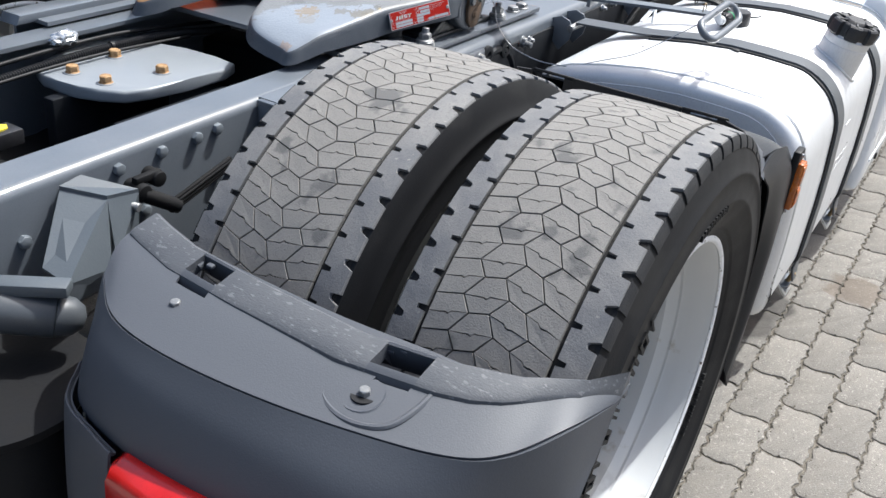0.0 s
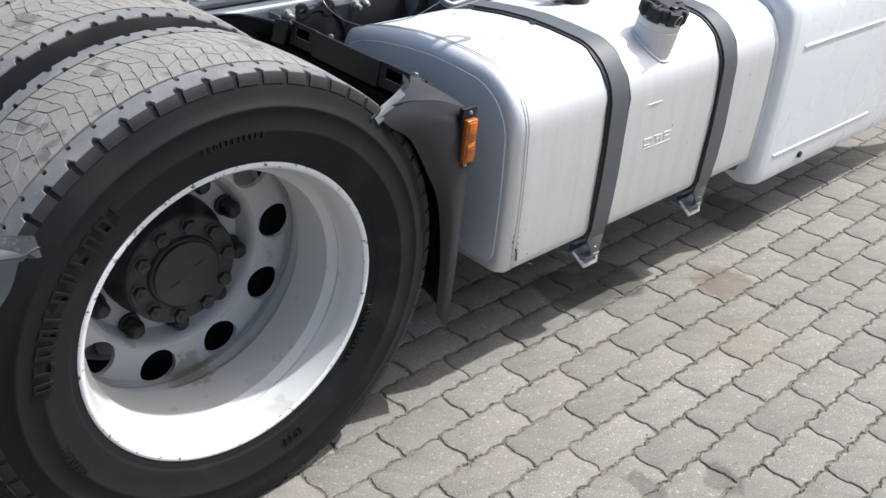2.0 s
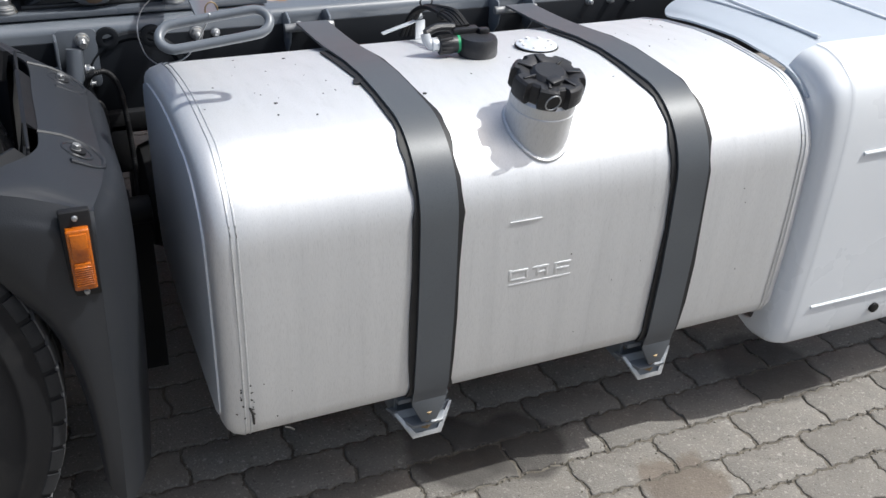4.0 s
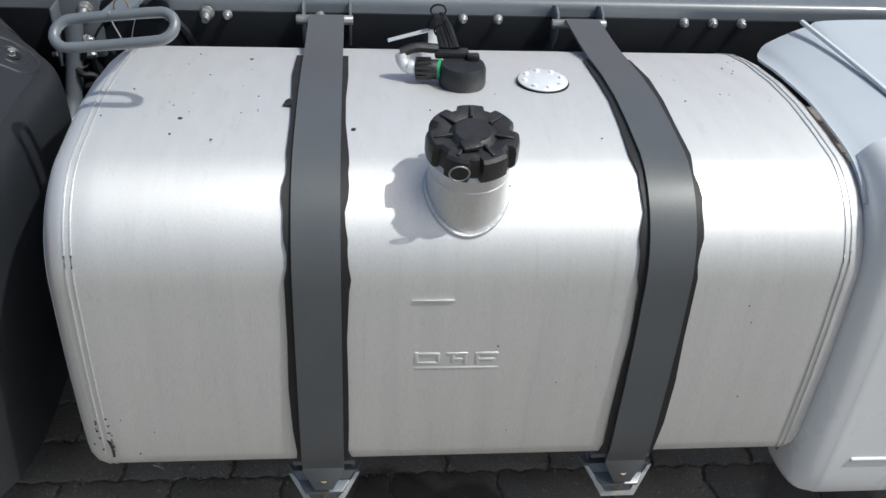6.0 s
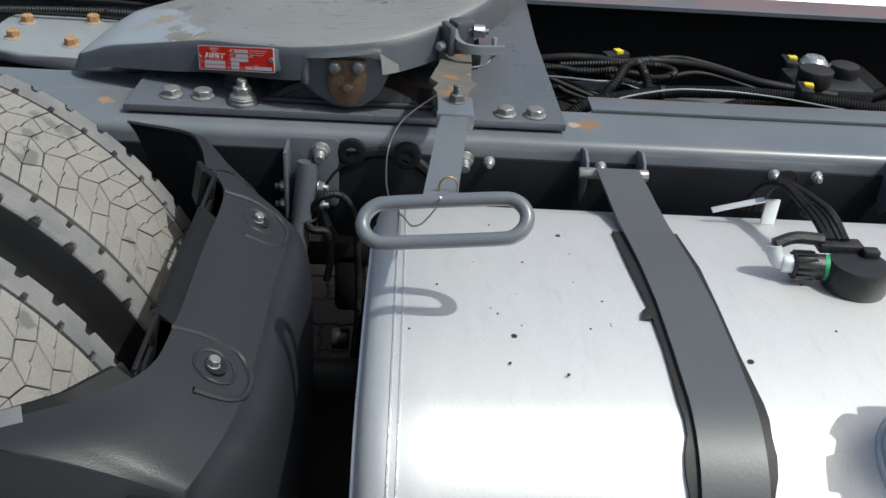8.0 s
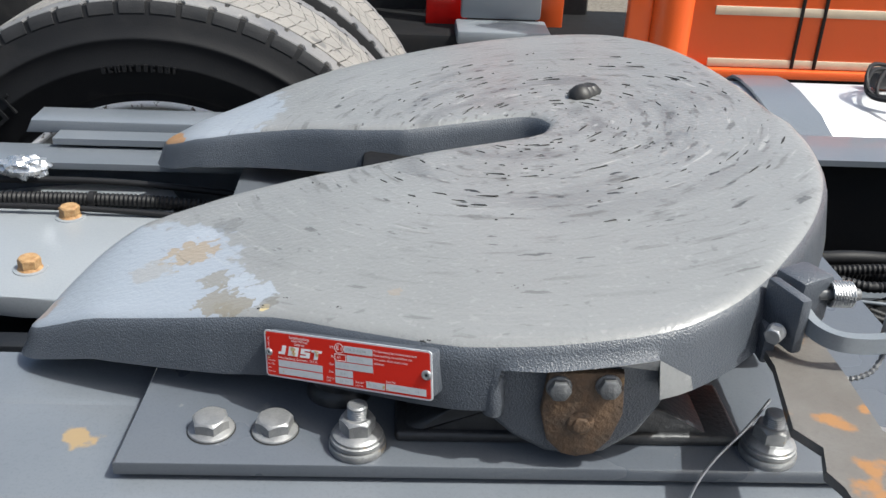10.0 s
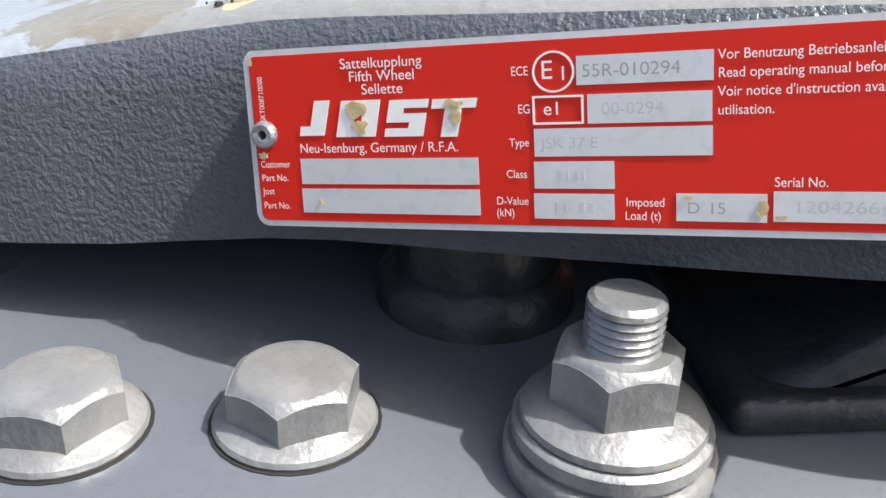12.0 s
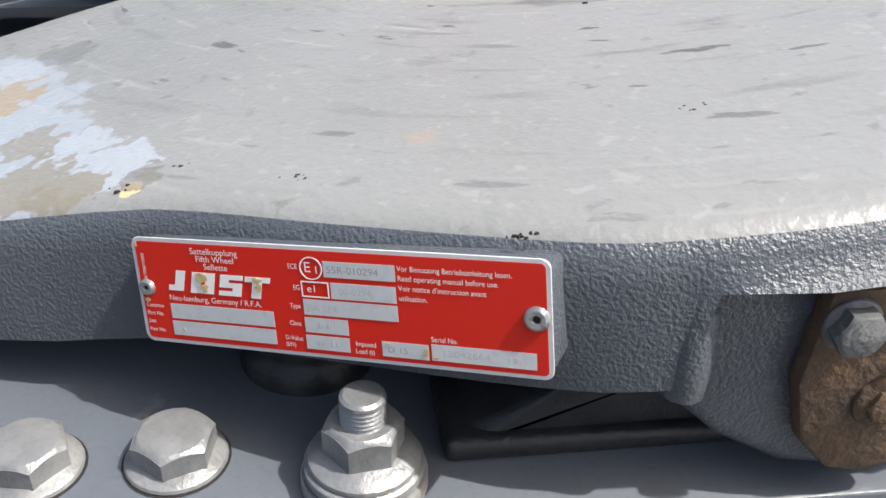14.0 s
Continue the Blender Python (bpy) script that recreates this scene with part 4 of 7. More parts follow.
def tank_ring(off=0.0):
    """The tank's section as (y, z), from the back of the top round the front to the back of the bottom."""
    out = []
    for y, z in ((-0.525, 0.40), (-0.525, 0.67), (-0.529, 0.705), (-0.545, 0.732)):
        out.append((y + off, z))
    for y, z in ((-0.60, 0.754), (-0.68, 0.773), (-0.79, 0.789), (-0.88, 0.795), (-0.96, 0.793)):
        out.append((y, z + off))
    for k in range(1, 13):
        a = radians(90 - 90 * k / 12)
        out.append((-1.020 - (0.143 + off) * math.cos(a), 0.645 + (0.144 + off) * math.sin(a)))
    out += [(-1.167 - off, 0.56), (-1.168 - off, 0.47), (-1.166 - off, 0.38)]
    for k in range(0, 6):
        a = radians(-90 * k / 5)
        out.append((-1.120 - (0.044 + off) * math.cos(a), 0.328 + (0.044 + off) * math.sin(a)))
    out += [(-1.0, 0.284 - off), (-0.80, 0.288 - off), (-0.62, 0.30 - off), (-0.54, 0.33)]
    return out


tank = thing("fuel_tank", "brushed aluminium truck fuel tank with grey straps", "fuel tank", TRUCK)
prof = tank_ring()
cy, cz = -0.85, 0.54
steps = [(0.0, 0.030), (0.002, 0.020), (0.007, 0.011), (0.016, 0.004), (0.030, 0.0)]


def shrunk(d):
    out = []
    for y, z in prof:
        v = Vector((y - cy, z - cz))
        out.append((y - v.x * d / 0.32, z - v.y * d / 0.25))
    return out


rings = [[(TANK_X0 + a, y, z) for y, z in shrunk(d)] for a, d in steps]
rings += [[(TANK_X0 + 0.030 + (TANK_X1 - TANK_X0 - 0.060) * k / 24, y, z) for y, z in prof] for k in range(1, 24)]
rings += [[(TANK_X1 - a, y, z) for y, z in shrunk(d)] for a, d in steps[::-1]]
part("tank_body", loft(rings), "tank", tank, smooth=50)
part("tank_end", prism([(y, z) for y, z in shrunk(0.031)], 0.004, Matrix.Translation((TANK_X0 - 0.003, 0, 0)) @ Matrix(((0, 0, 1, 0), (1, 0, 0, 0), (0, 1, 0, 0), (0, 0, 0, 1))), 0.002), "tank_end", tank)
for x in (TANK_X0 + 0.033, TANK_X0 + 0.042, TANK_X1 - 0.033, TANK_X1 - 0.042):
    part("weld_seam", tube([(x, y, z) for y, z in tank_ring(0.0003)[2:-3]], 0.0016, 6, steps=0), "weld", tank)


def strap(x):
    """A steel strap on a rubber strip, from its pin at the frame round the tank to its foot."""
    path = [(x, -0.475, 0.765), (x, -0.53, 0.768), (x, -0.60, 0.772), (x, -0.66, 0.777)] + [(x, y, z) for y, z in tank_ring(0.0045)[6:]]
    path = [p for p in path if not (p[2] < 0.33 and p[1] > -1.16)]
    path = [*path[:-1], (x, -1.166, 0.325), (x, -1.160, 0.285)]
    s = part("strap", ribbon(path, (1, 0, 0), 0.0330, 0.0045), "strap", tank, "grey painted steel strap")
    rnd = random.Random(int(x * 100))
    rings = []
    path2 = [(x, y, z) for y, z in tank_ring(0.0008)[5:-6]]
    for i, p in enumerate(path2):
        d = (Vector(path2[min(i + 1, len(path2) - 1)]) - Vector(path2[max(i - 1, 0)])).normalized()
        nrm = d.cross(Vector((1, 0, 0))).normalized()
        a, b = (0.0428 + 0.0026 * math.sin(i * 0.8 + x * 7 + k) + 0.0018 * math.sin(i * 1.9 + k * 3) for k in (0, 2))
        q = Vector(p)
        rings.append([q + Vector((-a, 0, 0)), q + Vector((b, 0, 0)), q + Vector((b, 0, 0)) + nrm * 0.0035, q + Vector((-a, 0, 0)) + nrm * 0.0035])
    part("rubber_strip", loft(rings), "rubber_strip", s)
    part("strap_end", prism([(-0.033, 0.004), (0.033, 0.004), (0.033, -0.006), (0.014, -0.046), (-0.014, -0.046), (-0.033, -0.006)], 0.005, Matrix.Translation((x, -1.160, 0.287)) @ pose(0, 0, 0, 90 - 8, 0, 0), 0.001), "strap", s)
    pin = part("strap_pin", rod((x - 0.058, -0.47, 0.757), (x + 0.05, -0.47, 0.757), 0.009, 16, bevel=0.002), "grey_bolt", tank)
    for k in (-1, 1):
        ear = [(0.0, -0.03), (0.0, 0.02), (-0.028, 0.030), (-0.052, 0.022), (-0.064, 0.0), (-0.056, -0.03), (-0.03, -0.06)]
        part("hinge_ear", prism([(y - 0.41, z + 0.752) for y, z in ear], 0.005, Matrix.Translation((x + k * 0.0445 - 0.0025, 0, 0)) @ Matrix(((0, 0, 1, 0), (1, 0, 0, 0), (0, 1, 0, 0), (0, 0, 0, 1))), 0.0012), "frame", pin)
    part("shim", prism([(-0.058, 0.0), (-0.050, 0.0), (-0.022, -0.046), (0.022, -0.046), (0.050, 0.0), (0.058, 0.0), (0.028, -0.054), (-0.028, -0.054)], 0.006, Matrix.Translation((x, -1.135, 0.246)) @ pose(0, 0, 0, 62, 0, 0), 0.001), "clear", s, "bright worn edge of the foot plate")
    part("foot_plate", prism([(-0.056, 0.002), (0.056, 0.002), (0.026, -0.050), (-0.026, -0.050)], 0.004, Matrix.Translation((x, -1.133, 0.246)) @ pose(0, 0, 0, 62, 0, 0), 0.001), "pale", s)
    foot = part("foot_bracket", join(
        box(0.10, 0.72, 0.010, (x, -0.78, 0.272), 0.002), box(0.006, 0.70, 0.05, (x - 0.047, -0.77, 0.245), 0.001), box(0.006, 0.70, 0.05, (x + 0.047, -0.77, 0.245), 0.001),
        prism([(-0.062, 0.0), (0.062, 0.0), (0.030, -0.055), (-0.030, -0.055)], 0.008, Matrix.Translation((x, -1.11, 0.235)) @ pose(0, 0, 0, 12, 0, 0), 0.002)), "frame", tank)
    part("tension_bolt", join(rod((x, -1.150, 0.212), (x, -1.1655, 0.262), 0.0062, 14), rod((x, -1.152, 0.218), (x, -1.1545, 0.227), 0.0115, 6)), "brass", foot)


strap(1.064)
strap(1.556)

# filler neck and cap, leaning a little outwards
neck_pose = Matrix.Translation((1.271, -1.085, 0.735)) @ Matrix.Rotation(radians(11.5), 4, "X")
neck = part("filler_neck", lathe([(0.0560, -0.05), (0.0560, 0.074), (0.0548, 0.0755), (0.0548, 0.0765), (0.0556, 0.078), (0.0556, 0.094), (0.052, 0.098), (0.052, 0.106)], 48, "z"), "tank", tank)
neck.matrix_basis = neck_pose


def tank_top(y):
    """The height of the tank's skin over the corner and the top."""
    if y > -1.02:
        return 0.790
    return 0.645 + 0.144 * math.sqrt(max(0.0, 1 - min(1.0, (-1.02 - y) / 0.143) ** 2))


wr = []
for k in range(65):
    a = 2 * math.pi * k / 64
    h = 0.05
    for _ in range(40):
        q = neck_pose @ Vector((0.058 * math.cos(a), 0.058 * math.sin(a), h))
        h -= 0.6 * (q.z - tank_top(q.y))
    wr.append(neck_pose @ Vector((0.058 * math.cos(a), 0.058 * math.sin(a), h + 0.001)))
part("neck_weld", tube(wr, 0.0042, 8, ribs=0.0007, pitch=0.005, steps=0), "weld", tank)
cap_profile = []
for k in range(96):
    a = 360 * k / 96
    ph = (a % 51.43) / 51.43
    out_r = 0.0705 if 0.16 < ph < 0.84 else 0.0605
    cap_profile.append(out_r)
rings = []
for z, f in ((0.0, 0.93), (0.006, 1.0), (0.028, 1.0), (0.036, 0.97), (0.040, 0.90)):
    rings.append([(cap_profile[k] * f * math.cos(2 * math.pi * k / 96), cap_profile[k] * f * math.sin(2 * math.pi * k / 96), z) for k in range(96)])
rings.append([(0.052 * math.cos(2 * math.pi * k / 96), 0.052 * math.sin(2 * math.pi * k / 96), 0.0405) for k in range(96)])
rings.append([(0.036 * math.cos(2 * math.pi * k / 96), 0.036 * math.sin(2 * math.pi * k / 96), 0.036) for k in range(96)])
rings.append([(0.030 * math.cos(2 * math.pi * k / 96), 0.030 * math.sin(2 * math.pi * k / 96), 0.042) for k in range(96)])
rings.append([(0.027 * math.cos(2 * math.pi * k / 96), 0.027 * math.sin(2 * math.pi * k / 96), 0.044) for k in range(96)])
fuel_cap = part("filler_cap", loft(rings), "cap", neck, "black plastic cap with seven grip lobes", 30)
fuel_cap.matrix_basis = pose(0, 0, 0.096, 0, 0, 12) @ Matrix.Diagonal((0.885, 0.885, 0.93, 1))
for k in range(7):
    a = radians(51.43 * (k + 0.5) + 12)
    part("cap_rib", box(0.024, 0.0045, 0.006, (0.041 * math.cos(a), 0.041 * math.sin(a), 0.133), 0.001, rot=Matrix.Rotation(a, 4, "Z")), "cap", neck)
part("key_flap", box(0.026, 0.018, 0.006, (-0.006, -0.030, 0.137), 0.002, rot=Matrix.Rotation(0.3, 4, "Z")), "cap", neck)
part("key_ring", tube([(-0.022 + 0.013 * math.cos(a), -0.063 - 0.002 * math.sin(a), 0.117 + 0.014 * math.sin(a)) for a in np.linspace(0, 2 * math.pi, 24)[:-1]], 0.0012, 6, steps=0, closed=True), "steel", neck, "thin steel split ring")

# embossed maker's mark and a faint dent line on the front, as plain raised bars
BARS = ((1.203, 0.034, 0.007, 0.516), (1.200, 0.008, 0.024, 0.509), (1.233, 0.007, 0.020, 0.509), (1.203, 0.034, 0.006, 0.499), (1.247, 0.034, 0.007, 0.516), (1.254, 0.008, 0.018, 0.507), (1.272, 0.008, 0.024, 0.507), (1.255, 0.024, 0.005, 0.506),
        (1.292, 0.034, 0.007, 0.516), (1.290, 0.008, 0.024, 0.507), (1.294, 0.028, 0.006, 0.505), (1.201, 0.126, 0.006, 0.489))
for x0, w, h, z in BARS:
    part("embossed_bar", box(w, 0.006, h, (x0 + w / 2, -1.1655, z + 0.0135), 0.0024), "tank", tank)
part("pressed_line", box(0.060, 0.0016, 0.003, (1.226, -1.1656, 0.628), 0.0007), "tank", tank)

# ---- fifth wheel ----
TILT = 0.14


def top_z(x):
    """The height of the coupling plate's face, which rests tilted back with ramps at its horns."""
    z = 0.898 + TILT * (x - 0.528)
    if x < 0.41:
        z -= 0.07 * (0.41 - x) + 0.24 * max(0, 0.245 - x)
    return z


fifth = thing("fifth_wheel", "dark grey cast fifth wheel coupling with greasy scuffed top", "fifth wheel", TRUCK)
HALF = [(0.180, 0.200), (0.174, 0.220), (0.184, 0.235), (0.206, 0.246), (0.25, 0.262), (0.33, 0.286), (0.405, 0.308), (0.47, 0.340), (0.535, 0.371), (0.57, 0.382), (0.63, 0.389), (0.70, 0.386), (0.745, 0.367), (0.786, 0.335),
        (0.83, 0.285), (0.866, 0.235), (0.893, 0.185), (0.912, 0.135), (0.925, 0.07), (0.929, 0.0)]
FAR = [(0.922, 0.045), (0.917, 0.125), (0.906, 0.212), (0.890, 0.29), (0.862, 0.362), (0.815, 0.422), (0.75, 0.455), (0.673, 0.469), (0.60, 0.466), (0.525, 0.450), (0.43, 0.410), (0.345, 0.357), (0.30, 0.313), (0.25, 0.270), (0.214, 0.250), (0.195, 0.238), (0.189, 0.222)]
SLOT_FAR = [(0.196, 0.206), (0.222, 0.184), (0.258, 0.170), (0.305, 0.164), (0.37, 0.146), (0.437, 0.118), (0.50, 0.099), (0.515, 0.096), (0.60, 0.100), (0.645, 0.099), (0.661, 0.090)]
SLOT_NEAR = [(0.668, 0.073), (0.662, 0.057), (0.647, 0.046), (0.59, 0.038), (0.534, 0.030), (0.468, 0.010), (0.394, -0.006), (0.335, -0.019), (0.30, -0.032), (0.256, -0.052), (0.226, -0.075), (0.203, -0.108), (0.188, -0.158)]


def fifth_outline():
    fine = [(p.x, p.y) for p in smooth_line([(x, y, 0) for x, y in HALF], 4)]
    cut = []
    for x in (0.5785, 0.5835, 0.6945, 0.699):
        (xa, ya), (xb, yb) = next((p, q) for p, q in zip(fine[10:], fine[11:]) if p[0] <= x < q[0])
        cut.append((x, ya + (yb - ya) * (x - xa) / (xb - xa)))
    near = [(x, -y) for x, y in fine[:10]] + [(x, -y) for x, y in sorted(fine[10:] + cut)]
    rest = [[(p.x, p.y) for p in smooth_line([(x, y, 0) for x, y in line], 3)] for line in (FAR, SLOT_FAR, SLOT_NEAR)]
    whole = near + rest[0] + rest[1] + rest[2]
    return [p for k, p in enumerate(whole) if math.dist(p, whole[k - 1]) > 0.003]


def inside(x, y, poly, gap=0.008):
    """Whether a point lies within an outline and clear of its edge."""
    hit, k = False, len(poly)
    for i in range(k):
        a, b = poly[i], poly[(i + 1) % k]
        d = b - a
        t = max(0, min(1, ((x - a.x) * d.x + (y - a.y) * d.y) / max(d.length_squared, 1e-9)))
        if (a + d * t - Vector((x, y))).length < gap:
            return False
        if (a.y > y) != (b.y > y) and x < a.x + (y - a.y) / (b.y - a.y) * d.x:
            hit = not hit
    return hit


def fifth_body():
    """The plate with rounded rims and a skirt that is deep at the bearings and shallow at the horns."""
    pts = fifth_outline()
    n = len(pts)
    tang = []
    for i in range(n):
        a, b = Vector(pts[i - 1]), Vector(pts[(i + 1) % n])
        d = (b - a).normalized()
        tang.append(Vector((d.y, -d.x)))
    bm = bmesh.new()

    def skirt(x, y):
        if 0.581 < x < 0.697 and y < CY - 0.3:
            return 0.0185       # the opening over the bearing
        if x < 0.40:
            return 0.020 + 0.034 * max(0, (x - 0.165) / 0.235) ** 0.7
        return 0.054 if x < 0.74 else 0.054 - 0.003 * (x - 0.74) / 0.19

    rings = []
    for inset, drop in ((0.022, 0.0), (0.014, 0.0011), (0.0085, 0.004), (0.005, 0.009), (0.0025, 0.016), (-0.0035, None)):
        ring = []
        for (x, y), t in zip(pts, tang):
            flush = 0.004 * max(0, min(1, (x - 0.37) / 0.03, (0.61 - x) / 0.02)) if drop is None and y < -0.25 else 0
            px, py = x - t.x * (inset + flush), y - t.y * (inset + flush)
            d = skirt(x, y) if drop is None else drop
            ring.append(bm.verts.new((px, py, top_z(px) - d)))
        rings.append(ring)
    for a, b in zip(rings, rings[1:]):
        for i in range(n):
            j = (i + 1) % n
            bm.faces.new((a[i], a[j], b[j], b[i]))
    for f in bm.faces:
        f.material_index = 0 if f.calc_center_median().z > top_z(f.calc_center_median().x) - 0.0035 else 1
    for ring, drop in ((rings[0], None), (rings[-1], 0.0)):
        flat = [Vector((v.co.x, v.co.y)) for v in ring]
        extra = []
        if drop is None:
            xs, ys = np.arange(0.16, 0.93, 0.025), np.arange(-0.36, 0.46, 0.03)
            extra = [Vector((float(x), float(y))) for x in xs for y in ys if inside(x, y, flat)]
        edges = [(i, (i + 1) % n) for i in range(n)]
        co, _, tris, *_ = delaunay_2d_cdt(flat + extra, edges, [], 1, 1e-6)
        made = {}
        for tri in tris:
            vs = []
            for i in tri:
                if i not in made:
                    x, y = co[i]
                    made[i] = ring[i] if i < n else bm.verts.new((x, y, top_z(x)))
                vs.append(made[i])
            bm.faces.new(vs)
    return bm


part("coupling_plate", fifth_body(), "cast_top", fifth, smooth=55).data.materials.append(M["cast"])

# ---- fifth wheel mounting ----
mount = thing("mounting_plate", "flat grey steel mounting plate bolted on the frame", "mounting plate", TRUCK)
part("base_plate", prism([(0.297, -0.383), (0.993, -0.383), (0.985, 0.0), (0.993, 0.40), (0.297, 0.40), (0.305, 0.0)], 0.012, Matrix.Translation((0, 0, 0.786)), 0.0015), "plate", mount)
PLATE_BOLT = hex_bolt_mesh("plate_bolt", 0.0262, 0.0102, 0.0180, 0.0032, "grey_bolt")
PLATE_NUT = hex_bolt_mesh("plate_nut", 0.0245, 0.0142, 0.0, 0.0, "grey_bolt", 0.0090, 0.0080)
for x in (0.363, 0.413, 0.898, 0.946):
    set_bolt(PLATE_BOLT, mount, (x, -0.342 - 0.012 * (x > 0.6), 0.798), turn=x * 11, name="flange_bolt")
    # black disc that stands for the shaded gap under the bolt's flange
    washer = part("washer", lathe([(0.0, 0.0), (0.0188, 0.0), (0.0192, 0.0008), (0.0, 0.0016)], 28, "z", (x, -0.342 - 0.012 * (x > 0.6), 0.7975)), "debris", mount)
for x, y in ((0.479, -0.360), (0.802, -0.362)):
    base = part("spacer", lathe([(0.0, 0.0), (0.0215, 0.0), (0.0222, 0.001), (0.0222, 0.0055), (0.0215, 0.0065), (0.0198, 0.0068), (0.0198, 0.0078), (0.0208, 0.0082), (0.0208, 0.0112), (0.0200, 0.0120), (0.0190, 0.0122), (0.0195, 0.0128), (0.0192, 0.0142), (0.0150, 0.0172), (0.0, 0.0175)], 36, "z"), "grey_bolt", mount)
    base.location = (x, y, 0.798)
    set_bolt(PLATE_NUT, base, (0, 0, 0.0152), turn=x * 9, name="stud_nut")

# ---- mudguards ----
def column(points, steps=6):
    return smooth_line(points, steps)


def shell(stations, between=5, thick=0.004, hole=None):
    """A skin through columns of points, made solid; hole: which places are cut out of it."""
    cols = [column(s) for s in stations]
    k = len(cols[0])
    rows = [smooth_line([c[i] for c in cols], between) for i in range(k)]
    bm = bmesh.new()
    vs = [[bm.verts.new(p) for p in row] for row in rows]
    for a, b in zip(vs, vs[1:]):
        for i in range(len(a) - 1):
            c = (a[i].co + b[i + 1].co) / 2
            if hole and hole(c):
                continue
            bm.faces.new((a[i], a[i + 1], b[i + 1], b[i]))
    bmesh.ops.recalc_face_normals(bm, faces=bm.faces)
    bmesh.ops.solidify(bm, geom=bm.faces, thickness=thick)
    return bm


rear_wing = thing("rear_mudguard", "dark grey plastic mudguard behind the dual wheels", "mudguard", TRUCK)
# the wheel side, the top and the crease of the cover, then its rear face down to the hem
TOP_ST = [
    [(-0.430, -0.505, 0.775), (-0.500, -0.515, 0.768), (-0.555, -0.545, 0.752)],
    [(-0.450, -0.560, 0.777), (-0.530, -0.570, 0.768), (-0.613, -0.628, 0.752)],
    [(-0.465, -0.660, 0.778), (-0.550, -0.690, 0.768), (-0.631, -0.728, 0.752)],
    [(-0.472, -0.850, 0.778), (-0.550, -0.860, 0.768), (-0.625, -0.865, 0.752)],
    [(-0.465, -0.980, 0.778), (-0.535, -0.990, 0.768), (-0.603, -0.997, 0.752)],
    [(-0.458, -1.070, 0.777), (-0.510, -1.080, 0.768), (-0.575, -1.089, 0.752)],
    [(-0.432, -1.120, 0.776), (-0.475, -1.130, 0.767), (-0.537, -1.135, 0.755)],
    [(-0.400, -1.155, 0.775), (-0.432, -1.163, 0.767), (-0.470, -1.168, 0.761)],
    [(-0.348, -1.190, 0.760), (-0.362, -1.189, 0.757), (-0.378, -1.187, 0.753)],
]
REAR_ST = [
    [(-0.555, -0.545, 0.752), (-0.570, -0.540, 0.700), (-0.585, -0.535, 0.640), (-0.600, -0.535, 0.400), (-0.590, -0.535, 0.120)],
    [(-0.613, -0.628, 0.752), (-0.635, -0.610, 0.705), (-0.652, -0.600, 0.650), (-0.660, -0.595, 0.400), (-0.640, -0.595, 0.120)],
    [(-0.631, -0.728, 0.752), (-0.662, -0.715, 0.705), (-0.682, -0.710, 0.650), (-0.690, -0.705, 0.400), (-0.670, -0.705, 0.120)],
    [(-0.625, -0.865, 0.752), (-0.660, -0.860, 0.705), (-0.686, -0.860, 0.650), (-0.693, -0.860, 0.400), (-0.675, -0.860, 0.120)],
    [(-0.603, -0.997, 0.752), (-0.645, -1.005, 0.705), (-0.672, -1.010, 0.650), (-0.682, -1.015, 0.400), (-0.665, -1.015, 0.120)],
    [(-0.575, -1.089, 0.752), (-0.605, -1.090, 0.700), (-0.630, -1.090, 0.650), (-0.650, -1.095, 0.400), (-0.645, -1.095, 0.120)],
    [(-0.537, -1.135, 0.755), (-0.553, -1.133, 0.700), (-0.570, -1.128, 0.650), (-0.610, -1.135, 0.400), (-0.620, -1.135, 0.120)],
    [(-0.470, -1.168, 0.761), (-0.480, -1.170, 0.700), (-0.495, -1.168, 0.650), (-0.575, -1.172, 0.400), (-0.605, -1.172, 0.120)],
    [(-0.378, -1.187, 0.753), (-0.402, -1.185, 0.700), (-0.448, -1.186, 0.650), (-0.565, -1.187, 0.360), (-0.600, -1.187, 0.150)],
]
# under the hem the face steps in, which leaves a pocket round the lamp
STEP_IN = (0.006, 0.014, 0.026, 0.028, 0.030, 0.034, 0.0, 0.0, 0.0)
for col, step in zip(REAR_ST, STEP_IN):
    (x, y, z), (xl, yl, zl), (xb, yb, zb) = col[2], col[3], col[4]
    mid = (x + (xl - x) * 0.16 + step, y + (yl - y) * 0.16 + step * 0.25, z - 0.040 if step else z + (zl - z) * 0.16)
    col[2:] = [(x + step * 0.06, y, z - (0.010 if step else 0.0)), mid, (xl + step, yl + step * 0.3, zl), (xb + step, yb + step * 0.3, zb)]


def rear_hole(c):
    return any(-0.534 < c.x < -0.476 and y0 < c.y < y0 + 0.058 for y0 in (-0.704, -1.006))


part("cover", shell(TOP_ST, 8, -0.004, rear_hole), "plastic", rear_wing, smooth=30)
part("rear_skin", shell(REAR_ST, 6, -0.004), "plastic", rear_wing, smooth=40)
FRONT_Y = (-1.192, -1.16, -1.10, -1.03, -0.91, -0.735, -0.62, -0.55, -0.50)
FRONT_X = (-0.352, -0.402, -0.447, -0.470, -0.488, -0.478, -0.466, -0.446, -0.428)


def raised_lip(y0, y1, piece="full", steps=14):
    """A stretch of the raised rim along the mudguard's wheel side, or its front or back bar beside an opening."""
    rows = []
    for k in range(steps + 1):
        y = y0 + (y1 - y0) * k / steps
        x = float(np.interp(y, FRONT_Y, FRONT_X))
        low = 0.011 * max(0, (-1.12 - y) / 0.07)
        wide = 0.052 - 0.036 * max(0, (-1.07 - y) / 0.12)
